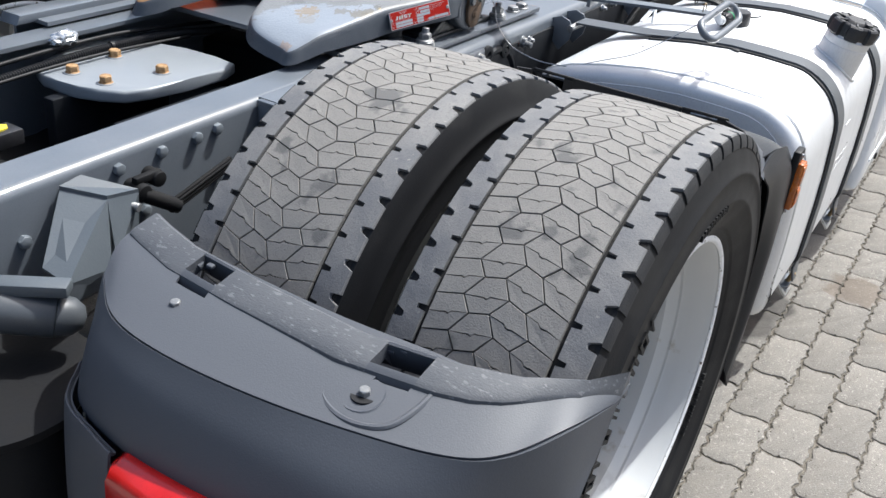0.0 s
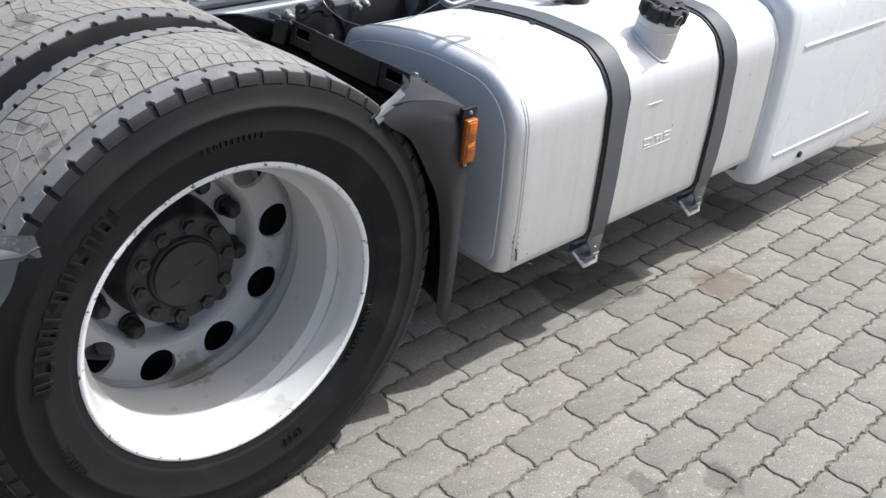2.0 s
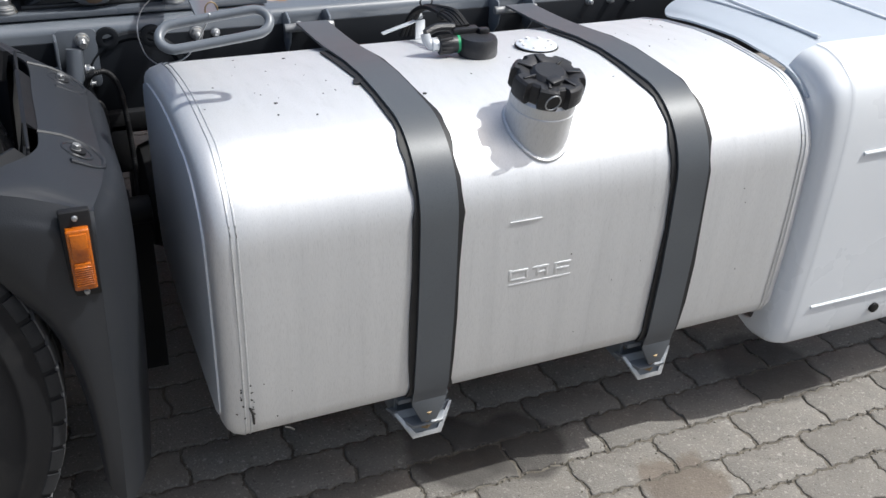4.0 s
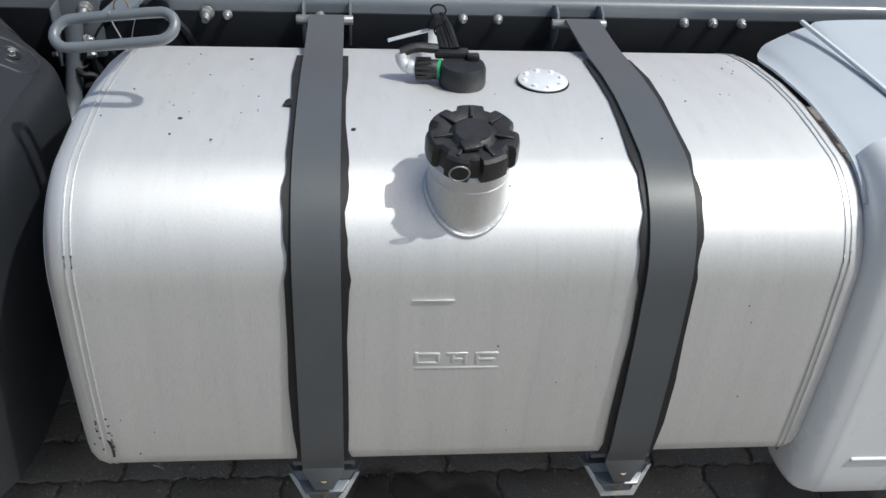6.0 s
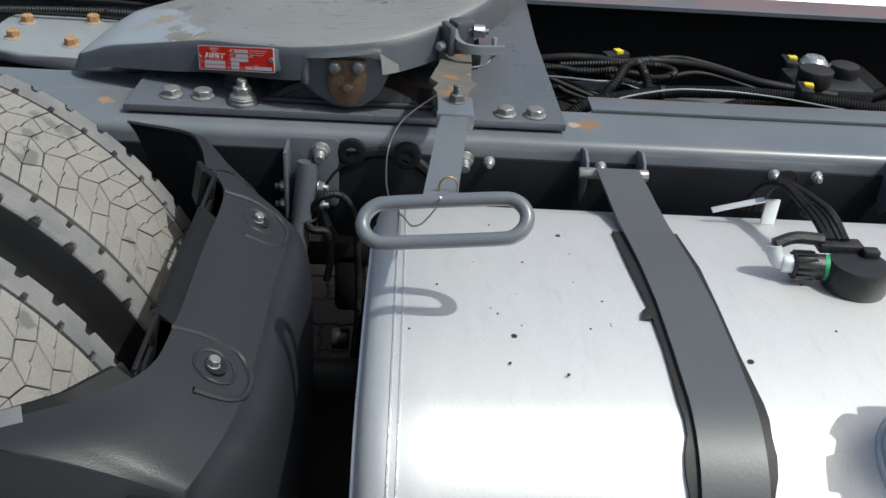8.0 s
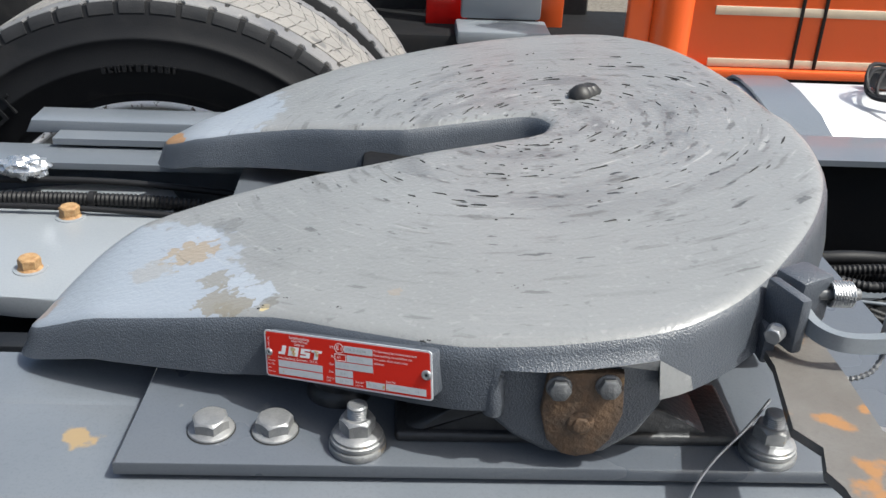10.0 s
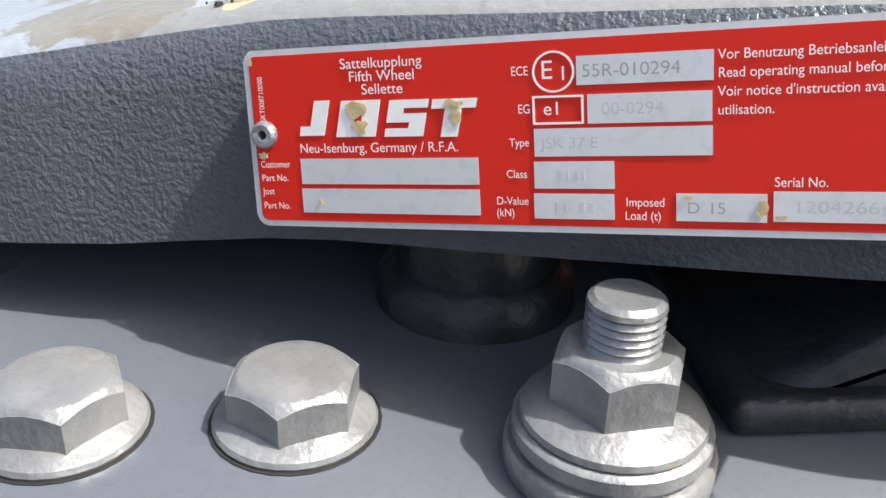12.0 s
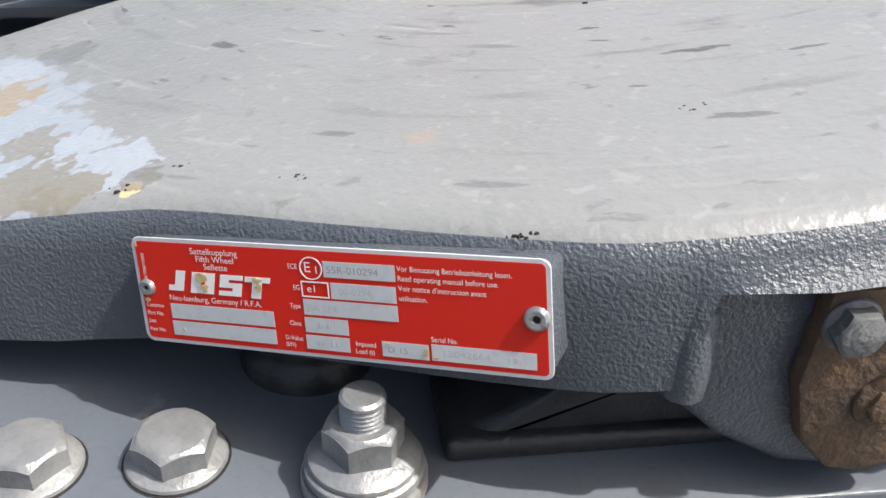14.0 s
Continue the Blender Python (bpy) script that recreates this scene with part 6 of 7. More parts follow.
part("lock_lug", moved(join(box(0.034, 0.030, 0.042, (0.848, -0.318, 0.912), 0.004, rot=Matrix.Rotation(radians(28), 4, "Z")), box(0.010, 0.040, 0.046, (0.826, -0.345, 0.910), 0.003, rot=Matrix.Rotation(radians(20), 4, "Z"))), LOCK), "cast", fifth)
hel = [(0.866 + 0.0028 * k / 9, -0.326 + 0.0095 * math.cos(k * 0.9), 0.918 + 0.0095 * math.sin(k * 0.9)) for k in range(56)]
part("spring", moved(tube(hel, 0.0013, 6, steps=2), LOCK), "steel", fifth, "bright steel coil spring")
part("spring_bolt", moved(rod((0.852, -0.326, 0.918), (0.890, -0.326, 0.918), 0.0048, 10, bevel=0.001), LOCK), "dark_bolt", fifth)
set_bolt(hex_bolt_mesh("lug_bolt", 0.012, 0.009, 0.007, 0.002, "steel"), fifth, (0.790, -0.356, 0.908), (-0.6, -0.8, 0), name="lug_bolt")
part("lock_arm", moved(ribbon(smooth_line([(0.842, -0.318, 0.921), (0.841, -0.345, 0.915), (0.846, -0.362, 0.909), (0.858, -0.371, 0.906), (0.880, -0.372, 0.905), (0.912, -0.366, 0.905)], 5), (0, 0, 1), 0.0065, 0.008), LOCK), "frame_bolt", fifth, "grey worn steel lock arm", smooth=45)
part("lock_pin", moved(rod((0.897, -0.364, 0.890), (0.897, -0.364, 0.922), 0.0045, 12, bevel=0.001), LOCK), "steel", fifth)
part("pin_chain", moved(tube([(0.897, -0.368, 0.893), (0.884, -0.380, 0.884), (0.868, -0.384, 0.880), (0.856, -0.378, 0.878)], 0.0024, 6, ribs=0.001, pitch=0.005), LOCK), "dark_bolt", fifth)

lever = thing("release_lever", "grey steel release lever with a ring handle", "lever", TRUCK)
BAR = Matrix.Translation((-0.002, -0.372, 0.881)) @ Matrix.Rotation(-0.045, 4, "X") @ Matrix.Translation((0, 0.36, 0))
part("rusty_bar", prism([(0.790, -0.22), (0.842, -0.22), (0.838, -0.36), (0.832, -0.44), (0.842, -0.455), (0.832, -0.478), (0.824, -0.50), (0.826, -0.590), (0.781, -0.590), (0.783, -0.50), (0.776, -0.485), (0.786, -0.46), (0.772, -0.44), (0.790, -0.36)], 0.007, BAR, 0.001), "rust_bar", lever, "flat bar with rust and flaking grey paint")
joint_bar = part("joint_plate", join(box(0.048, 0.064, 0.007, (0.804, -0.575, 0.8985), 0.0012), box(0.050, 0.010, 0.022, (0.803, -0.604, 0.893), 0.002)), "frame", lever)
set_bolt(hex_bolt_mesh("joint_nut", 0.019, 0.010, 0.012, 0.002, "dark_bolt", 0.010, 0.006), joint_bar, (0.806, -0.560, 0.902), turn=0.3, name="joint_nut")
part("pull_bar", ribbon([(0.804, -0.595, 0.893), (0.799, -0.640, 0.899), (0.790, -0.74, 0.909), (0.781, -0.84, 0.918), (0.777, -0.884, 0.922)], (1, 0.06, 0), 0.0185, 0.006), "frame", lever)
ring_c = Vector((0.782, -0.908, 0.913))
long_way, short_way = Vector((0.992, -0.064, 0.127)).normalized(), Vector((0.0, 0.763, 0.646))
oval = []
for k in range(48):
    a = 2 * math.pi * k / 48
    along = 0.026 * math.cos(a) + (0.060 if math.cos(a) > 0 else -0.060) * min(1, abs(math.cos(a)) * 6)
    oval.append(ring_c + long_way * along + short_way * 0.0225 * math.sin(a))
part("ring_handle", tube(oval, 0.0078, 12, steps=0, closed=True), "frame", lever, "oval steel ring handle")
part("split_ring", tube([(0.786 + 0.010 * math.cos(a), -0.868, 0.931 + 0.013 * math.sin(a)) for a in np.linspace(0, 2 * math.pi, 20)[:-1]], 0.0012, 6, steps=0, closed=True), "brass", lever)

wire = thing("safety_cable", "thin grey steel cable hanging from the lever", "cable", TRUCK)
part("strand", tube([(0.803, -0.345, 0.838), (0.778, -0.368, 0.826), (0.751, -0.387, 0.812), (0.730, -0.409, 0.799), (0.717, -0.434, 0.782), (0.712, -0.462, 0.767), (0.712, -0.496, 0.757), (0.714, -0.532, 0.751), (0.720, -0.567, 0.750), (0.730, -0.605, 0.753), (0.741, -0.670, 0.779), (0.750, -0.737, 0.806), (0.760, -0.775, 0.830), (0.768, -0.83, 0.872), (0.774, -0.882, 0.914), (0.777, -0.900, 0.936)], 0.0012, 6, steps=10), "steel", wire)

part("grease_lump", join(*[lathe([(0.0, 0.016 - 0.003 * k), (0.008, 0.013), (0.015, 0.006), (0.016, 0.0)], 9, "z", (0.722 + 0.006 * k, 0.150 + 0.005 * k, top_z(0.722) - 0.001)) for k in range(3)]), "debris", fifth)

# flakes of old grease in arcs round the slot
rnd = random.Random(31)
OUTLINE = [Vector(p) for p in fifth_outline()]
flakes = bmesh.new()
made = 0
while made < 170:
    ring = rnd.choice((0.07, 0.09, 0.12, 0.15, 0.215, 0.225, 0.27))
    r, a = ring + rnd.gauss(0, 0.012), rnd.uniform(0, 2 * math.pi)
    x, y = 0.667 + r * math.cos(a), 0.070 + r * math.sin(a)
    if not inside(x, y, OUTLINE, 0.03):
        continue
    made += 1
    long = 0.0010 + 0.016 * rnd.random() ** 2.4
    wide = rnd.uniform(0.0004, 0.0013)
    pts = []
    for k in range(7):
        q = 2 * math.pi * k / 7
        f = rnd.uniform(0.5, 1.2)
        u, v = long * f * math.cos(q), wide * f * math.sin(q)
        pts.append((x - u * math.sin(a) + v * math.cos(a), y + u * math.cos(a) + v * math.sin(a)))
    lo = [flakes.verts.new((px, py, top_z(px) - 0.0003)) for px, py in pts]
    hi = [flakes.verts.new((x + (px - x) * 0.7, y + (py - y) * 0.7, top_z(px) + 0.0008)) for px, py in pts]
    flakes.faces.new(hi)
    for k in range(7):
        flakes.faces.new((lo[k], lo[(k + 1) % 7], hi[(k + 1) % 7], hi[k]))
for cx, cy, spread, count in ((0.398, -0.287, 0.004, 5), (0.418, -0.278, 0.0025, 6), (0.461, -0.302, 0.003, 8), (0.528, -0.362, 0.0025, 9), (0.602, -0.297, 0.003, 8)):
    for _ in range(count):
        x, y, r = cx + rnd.gauss(0, spread), cy + rnd.gauss(0, spread * 0.5), rnd.uniform(0.0002, 0.0007)
        low, high = [], []
        for q in (0.0, 0.9, 1.8, 2.7, 3.6, 4.5, 5.4):
            f = rnd.uniform(0.6, 1.5) * r
            px, py = x + 1.5 * f * math.cos(q), y + f * math.sin(q)
            low.append(flakes.verts.new((px, py, top_z(px) - 0.0006)))
            high.append(flakes.verts.new((x + (px - x) * 0.6, y + (py - y) * 0.6, top_z(x) + r * rnd.uniform(0.2, 0.5))))
        flakes.faces.new(high)
        for k in range(7):
            flakes.faces.new((low[k], low[(k + 1) % 7], high[(k + 1) % 7], high[k]))
tagged(part("grease_flake", flakes, "debris", fifth), kind="stuff")

# ---- type plate ----
LX = Vector((0.130, -0.0655, 0.0250)).normalized()
LY = Vector((-0.03, 0.24, 0.97))
LY = (LY - LX * LY.dot(LX)).normalized()
LN = LX.cross(LY)
ORIGIN = Vector((0.4045, -0.3055, 0.8695)) + LN * 0.0054 + LX * 0.0020 + LY * 0.0016
LX *= 1.036
LY *= 0.985
PLATE_M = Matrix(((*[LX[0], LY[0], LN[0], ORIGIN[0]],), (*[LX[1], LY[1], LN[1], ORIGIN[1]],), (*[LX[2], LY[2], LN[2], ORIGIN[2]],), (0, 0, 0, 1)))
MM = 0.001
pad = part("plate_pad", box(0.142, 0.035, 0.030, (0.0718, -0.0190, -0.0156), 0.003, 2), "cast", fifth)
pad.matrix_basis = PLATE_M
plate = part("type_plate", prism([(x * MM, y * MM) for x, y in round_rect(142.3, 38.6, 2.6, 5, 71.15, -19.1)], 0.0010, None, 0.0002, 1), "label_alu", fifth, "red and silver aluminium type plate with white print")
plate.matrix_basis = PLATE_M


def on_plate(name, bm, mat, label=""):
    return part(name, bm, mat, plate, label, 0)


def flat_box(x0, y0, x1, y1, z, t=0.00012, bm=None):
    return box((x1 - x0) * MM, (y1 - y0) * MM, t, ((x0 + x1) / 2 * MM, -(y0 + y1) / 2 * MM, z + t / 2), bm=bm)


on_plate("red_field", prism([(x * MM, y * MM) for x, y in round_rect(139.6, 36.0, 1.6, 5, 71.15, -19.1)], 0.00012, Matrix.Translation((0, 0, 0.0010))), "label_red")
FIELDS = ((12.0, 23.4, 51.4, 28.9), (11.8, 29.9, 51.4, 35.2), (71.0, 4.4, 94.9, 9.8), (72.9, 11.6, 94.7, 17.1), (62.7, 17.9, 94.8, 23.3), (62.5, 24.3, 77.6, 29.6), (62.3, 30.6, 77.5, 35.6), (88.6, 30.4, 103.9, 35.6), (104.9, 29.9, 137.4, 35.4))
for f in FIELDS:
    on_plate("blank_field", flat_box(*f, 0.00116), "label_alu")
Z_INK = 0.00120


def words(text, x, y, size, mat="label_white", center=False, squeeze=1.0, turn=0.0):
    """Printed words: x and y in millimetres from the plate's upper left corner, size the height of a line."""
    c = bpy.data.curves.new("words", "FONT")
    c.body, c.size = text, size * MM
    c.align_x = "CENTER" if center else "LEFT"
    c.align_y = "CENTER"
    tmp = bpy.data.objects.new("words", c)
    me = bpy.data.meshes.new_from_object(tmp)
    bpy.data.objects.remove(tmp)
    me.materials.clear()
    me.materials.append(M[mat])
    ob = new("printed_line", me)
    ob.parent = plate
    ob.matrix_basis = Matrix.Translation((x * MM, -y * MM, Z_INK + 0.0001)) @ Matrix.Rotation(turn, 4, "Z") @ Matrix.Diagonal((squeeze, 1, 1, 1))
    return ob


words("Sattelkupplung", 31.8, 3.7, 3.05, center=True, squeeze=1.0)
words("Fifth Wheel", 31.9, 6.4, 3.05, center=True)
words("Sellette", 31.9, 9.1, 3.05, center=True)
words("Neu-Isenburg, Germany / R.F.A.", 12.1, 21.2, 2.9, squeeze=0.94)
words("Customer", 2.2, 24.6, 2.1, squeeze=0.84)
words("Part No.", 2.2, 27.6, 2.1, squeeze=0.9)
words("Jost", 2.2, 30.6, 2.1, squeeze=0.9)
words("Part No.", 2.1, 33.8, 2.1, squeeze=0.9)
words("ECE", 58.6, 6.8, 2.5, squeeze=0.8)
words("E", 64.2, 6.9, 5.0)
words("1", 67.6, 7.6, 3.8)
words("EG", 59.7, 14.1, 2.5, squeeze=0.8)
words("e1", 64.6, 14.2, 3.6)
words("Type", 57.8, 20.6, 2.3, squeeze=0.85)
words("Class", 57.0, 26.8, 2.3, squeeze=0.85)
words("D-Value", 54.8, 32.2, 2.3, squeeze=0.85)
words("(kN)", 54.7, 34.6, 2.3, squeeze=0.85)
words("Imposed", 79.6, 32.2, 2.4, squeeze=0.85)
words("Load (t)", 79.4, 34.8, 2.4, squeeze=0.85)
words("Serial No.", 105.0, 28.3, 2.5, squeeze=0.85)
words("Vor Benutzung Betriebsanleitung lesen.", 95.6, 5.4, 2.55, squeeze=0.88)
words("Read operating manual before use.", 95.6, 8.6, 2.55, squeeze=0.88)
words("Voir notice d'instruction avant", 95.6, 11.9, 2.55, squeeze=0.88)
words("utilisation.", 95.6, 15.2, 2.55, squeeze=0.88)
words("55R-010294", 71.9, 7.3, 3.4, "stamp", squeeze=1.05)
words("00-0294", 75.4, 14.5, 3.2, "stamp_faint", squeeze=1.05)
words("JSK 37 E", 64.0, 20.8, 3.0, "stamp_faint", squeeze=1.05)
words("D", 90.4, 33.2, 3.0, "stamp", squeeze=1.05)
words("15", 94.0, 33.2, 3.0, "stamp", squeeze=1.05)
circle = lathe([(3.55 * MM, 0.0), (3.95 * MM, 0.0), (3.95 * MM, 0.0001), (3.55 * MM, 0.0001), (3.55 * MM, 0.0)], 48, "z", (66.7 * MM, -7.1 * MM, Z_INK))
on_plate("printed_ring", circle, "label_white")
frame_bm = bmesh.new()
for f in ((62.6, 11.6, 72.2, 12.0), (62.6, 16.7, 72.2, 17.1), (62.6, 11.6, 63.0, 17.1), (71.8, 11.6, 72.2, 17.1)):
    flat_box(*f, Z_INK, bm=frame_bm)
on_plate("printed_frame", frame_bm, "label_white")
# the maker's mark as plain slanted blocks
logo = bmesh.new()
for quad in (((16.4, 11.0), (20.0, 11.0), (18.2, 18.4), (12.4, 18.4), (12.8, 16.4), (15.1, 16.4)), ((22.6, 11.2), (31.4, 11.2), (29.8, 18.8), (20.9, 18.8)), ((33.4, 11.4), (41.8, 11.4), (41.5, 13.1), (36.4, 13.1), (36.2, 14.2), (41.2, 14.2), (40.2, 18.9), (31.8, 18.9), (32.1, 17.2), (37.1, 17.2), (37.4, 16.0), (32.4, 16.0)),
             ((42.6, 11.5), (51.8, 11.5), (51.4, 13.4), (48.6, 13.4), (47.4, 19.1), (43.9, 19.1), (45.1, 13.4), (42.2, 13.4))):
    prism([(x * MM, -y * MM) for x, y in quad[::-1]], 0.0001, Matrix.Translation((0, 0, Z_INK)), bm=logo)
on_plate("maker_mark", logo, "label_white")
on_plate("mark_gap", flat_box(25.4, 12.9, 27.0, 17.2, Z_INK + 0.0001), "label_red")
words("SKT008710000", 3.9, 15.2, 1.75, turn=math.pi / 2, squeeze=0.9)
words("12042664", 108.0, 32.8, 3.1, "stamp_faint", squeeze=1.25)
for x0, x1, y in ((67.0, 69.0, 27.1), (70.0, 72.5, 27.1), (66.5, 69.0, 33.2), (71.0, 74.0, 33.2), (129.0, 132.5, 32.9)):
    k = x0
    while k < x1:
        on_plate("stamped_figure", flat_box(k, y - 0.9, min(k + 1.0, x1) if int(k * 7) % 3 else k + 0.4, y + 0.9, Z_INK), "stamp_faint")
        k += 1.7


def blot(cx, cy, w, h, seed):
    rnd = random.Random(seed)
    pts = []
    for k in range(14):
        a = 2 * math.pi * k / 14
        r = rnd.uniform(0.55, 1.1)
        pts.append(((cx + w / 2 * r * math.cos(a)) * MM, (-cy + h / 2 * r * math.sin(a)) * MM))
    return prism(pts, 0.00012, Matrix.Translation((0, 0, Z_INK + 0.00022)))


for k, b in enumerate(((25.8, 13.0, 5.2, 4.4), (26.6, 16.8, 4.2, 3.6), (46.8, 12.6, 4.2, 2.4), (47.2, 15.0, 3.2, 3.6), (90.8, 31.2, 2.0, 1.2), (103.2, 33.2, 2.2, 3.2), (106.2, 34.6, 2.4, 1.0), (16.2, 33.0, 1.2, 1.8), (3.2, 22.6, 2.6, 2.0), (1.9, 2.2, 1.2, 2.4))):
    on_plate("worn_patch", blot(*b, k), "glue", "yellowed worn patch" if k == 0 else "")
for x, y, r in ((3.8, 18.0, 3.1), (138.0, 18.5, 4.0)):
    on_plate("rivet", lathe([(0.0, 0.0003), (r * 0.28 * MM, 0.0003), (r * 0.34 * MM, 0.0012), (r * 0.72 * MM, 0.0014), (r * 0.94 * MM, 0.0008), (r * MM, 0.0)], 28, "z", (x * MM, -y * MM, 0.0011)), "steel", "aluminium rivet")
    on_plate("rivet_hole", rod((x * MM, -y * MM, 0.0012), (x * MM, -y * MM, 0.0016), r * 0.27 * MM, 14), "black")

# ---- tank fittings ----
level = thing("level_sensor", "black fuel level sensor with a white elbow plug", "sensor", TRUCK)
part("sensor_body", lathe([(0.0, 0.0), (0.037, 0.0), (0.038, 0.004), (0.037, 0.028), (0.034, 0.034), (0.0, 0.035)], 36, "z", (1.288, -0.815, 0.793)), "cap", level)
plug = part("plug", rod((1.252, -0.806, 0.812), (1.214, -0.800, 0.812), 0.016, 20, bevel=0.002), "cap", level)
for a in np.linspace(0, 2 * math.pi, 15)[:-1]:
    part("grip_rib", box(0.024, 0.003, 0.003, (1.226, -0.802 + 0.0165 * math.cos(a), 0.812 + 0.0165 * math.sin(a))), "cap", plug)
part("green_ring", rod((1.254, -0.806, 0.812), (1.249, -0.805, 0.812), 0.0165, 20), "green", level)
part("white_elbow", join(rod((1.214, -0.800, 0.812), (1.200, -0.798, 0.812), 0.0118, 18, bevel=0.002), tube([(1.206, -0.799, 0.812), (1.198, -0.797, 0.813), (1.192, -0.793, 0.822), (1.190, -0.790, 0.832)], 0.0095, 12)), "label_alu", level, "white plastic elbow")
part("top_clamp", join(box(0.055, 0.022, 0.012, (1.272, -0.785, 0.831), 0.003), box(0.02, 0.014, 0.010, (1.305, -0.80, 0.832), 0.002), tube([(1.19, -0.79, 0.833), (1.215, -0.785, 0.840), (1.25, -0.784, 0.838)], 0.008, 8)), "cap", level)
for k, dx in enumerate((-0.012, -0.003, 0.008, 0.016)):
    part("cable", tube([(1.266 + dx * 0.8, -0.782, 0.836), (1.262 + dx * 0.6, -0.745, 0.843 + 0.003 * k), (1.262 + dx * 0.45, -0.69, 0.838 + 0.002 * k), (1.263 + dx * 0.4, -0.64, 0.832), (1.263 + dx * 0.4, -0.595, 0.818), (1.261 + dx * 0.5, -0.555, 0.79), (1.258 + dx, -0.53, 0.74)], 0.005 if k < 3 else 0.0068, 8, ribs=0.0008 if k == 3 else 0), "black", level)
for y in (-0.71, -0.62):
    part("cable_tie", tube([(1.2625 + 0.0135 * math.cos(a), y, 0.838 + 0.0105 * math.sin(a)) for a in np.linspace(0, 2 * math.pi, 16)[:-1]], 0.0018, 5, steps=0, closed=True), "black", level)
clip = thing("cable_bracket", "bent bright metal cable bracket behind the tank", "bracket", TRUCK)
part("sheet", join(box(0.075, 0.012, 0.003, (1.212, -0.60, 0.783), 0.0008, rot=Matrix.Rotation(radians(-16), 4, "Y")), box(0.020, 0.004, 0.04, (1.258, -0.604, 0.776), 0.0008)), "label_alu", clip)

cover = part("inspection_cover", lathe([(0.0, 0.0045), (0.038, 0.0045), (0.041, 0.003), (0.041, -0.004)], 40, "z", (1.421, -0.806, 0.7935)), "tank_end", tank, "round bolted cover")
part("gasket", lathe([(0.0, -0.001), (0.0428, -0.001), (0.0432, 0.001), (0.0425, 0.0028), (0.0, 0.0028)], 40, "z", (1.421, -0.806, 0.7925)), "black", tank)
for k in range(8):
    a = radians(45 * k + 10)
    set_bolt(hex_bolt_mesh("cover_screw", 0.007, 0.002, 0.0045, 0.001, "label_white") if k == 0 else bpy.data.meshes["cover_screw"], cover, (1.421 + 0.031 * math.cos(a), -0.806 + 0.031 * math.sin(a), 0.798), name="cover_screw")

wart = thing("rubber_scrap", "torn scrap of black rubber on the strap edge", "scrap", TRUCK)
part("flake", prism([(-0.012, -0.006), (-0.002, -0.009), (0.004, -0.004), (0.016, -0.006), (0.013, 0.001), (0.003, 0.004), (0.001, 0.012), (-0.006, 0.007)], 0.003, pose(1.020, -0.899, 0.7965, 4, 0, 10), 0.0008), "rubber_strip", wart)

dots = bmesh.new()
rnd = random.Random(11)
SPOTS = [(0.944, -0.695), (0.864, -0.943), (1.115, -0.972)]
SPOTS += [(rnd.uniform(0.75, 1.80), rnd.uniform(-1.01, -0.66)) for _ in range(46)]
for k, (x, y) in enumerate(SPOTS):
    r = 0.0036 if k < 3 else rnd.uniform(0.0006, 0.0019)
    zz = 0.795 - 0.9 * max(0, (y + 0.88)) ** 2 * 0.62
    zz = float(np.interp(y, [-0.96, -0.88, -0.79, -0.68, -0.60], [0.793, 0.795, 0.789, 0.773, 0.754]))
    rod((x, y, zz - 0.0005), (x, y, zz + 0.0007), r, 7, bm=dots)
for _ in range(14):
    x, z = rnd.uniform(0.75, 1.80), rnd.uniform(0.33, 0.62)
    rod((x, -1.1672, z), (x, -1.1685, z), rnd.uniform(0.0005, 0.0014), 6, bm=dots)
tagged(part("dirt_speck", dots, "debris", tank), kind="stuff")
for a, b in (((0.742, -1.166, 0.365), (0.747, -1.168, 0.33)), ((0.80, -1.160, 0.300), (0.815, -1.163, 0.292))):
    part("chip", tube([a, ((a[0] + b[0]) / 2 + 0.002, a[1] - 0.001, (a[2] + b[2]) / 2), b], 0.002, 6, steps=3), "debris", tank)

rnd = random.Random(17)
marks = bmesh.new()
for k in range(16):
    x, z = TANK_X0 + rnd.choice((0.022, 0.030, 0.046)) + rnd.uniform(-0.003, 0.003), 0.335 + 0.005 * k
    box(rnd.uniform(0.0012, 0.004), 0.0012, rnd.uniform(0.001, 0.0035), (x, -1.1668 + max(0.0, TANK_X0 + 0.028 - x) * 0.28, z), rot=Matrix.Rotation(rnd.uniform(-0.8, 0.8), 4, "Y"), bm=marks)
tagged(part("scratch", marks, "debris", tank), kind="stuff")

# ---- mudguard stay on the frame ----
stay = thing("mudguard_stay", "grey bracket and tube that carry the front mudguard", "bracket", TRUCK)
part("bracket_plate", prism(round_rect(0.078, 0.120, 0.010, 4, 0.597, 0.715), 0.007, Matrix.Translation((0, -0.421, 0)) @ XZ, 0.0015), "plate", stay)
part("bracket_flange", box(0.006, 0.050, 0.115, (0.558, -0.448, 0.712), 0.002), "plate", stay)
part("stay_tube", tube([(0.590, -0.448, 0.744), (0.586, -0.458, 0.70), (0.579, -0.474, 0.64), (0.572, -0.50, 0.58), (0.570, -0.57, 0.54), (0.570, -0.80, 0.535)], 0.0165, 16), "plate", stay)
BIG_BOLT = hex_bolt_mesh("big_bolt", 0.022, 0.010, 0.0145, 0.003, "grey_bolt", 0.014, 0.0075)
SMALL_BOLT = hex_bolt_mesh("small_bolt", 0.015, 0.007, 0.0095, 0.002, "steel", 0.006, 0.005)
set_bolt(BIG_BOLT, stay, (0.608, -0.428, 0.755), (0, -1, -0.1), name="big_bolt")
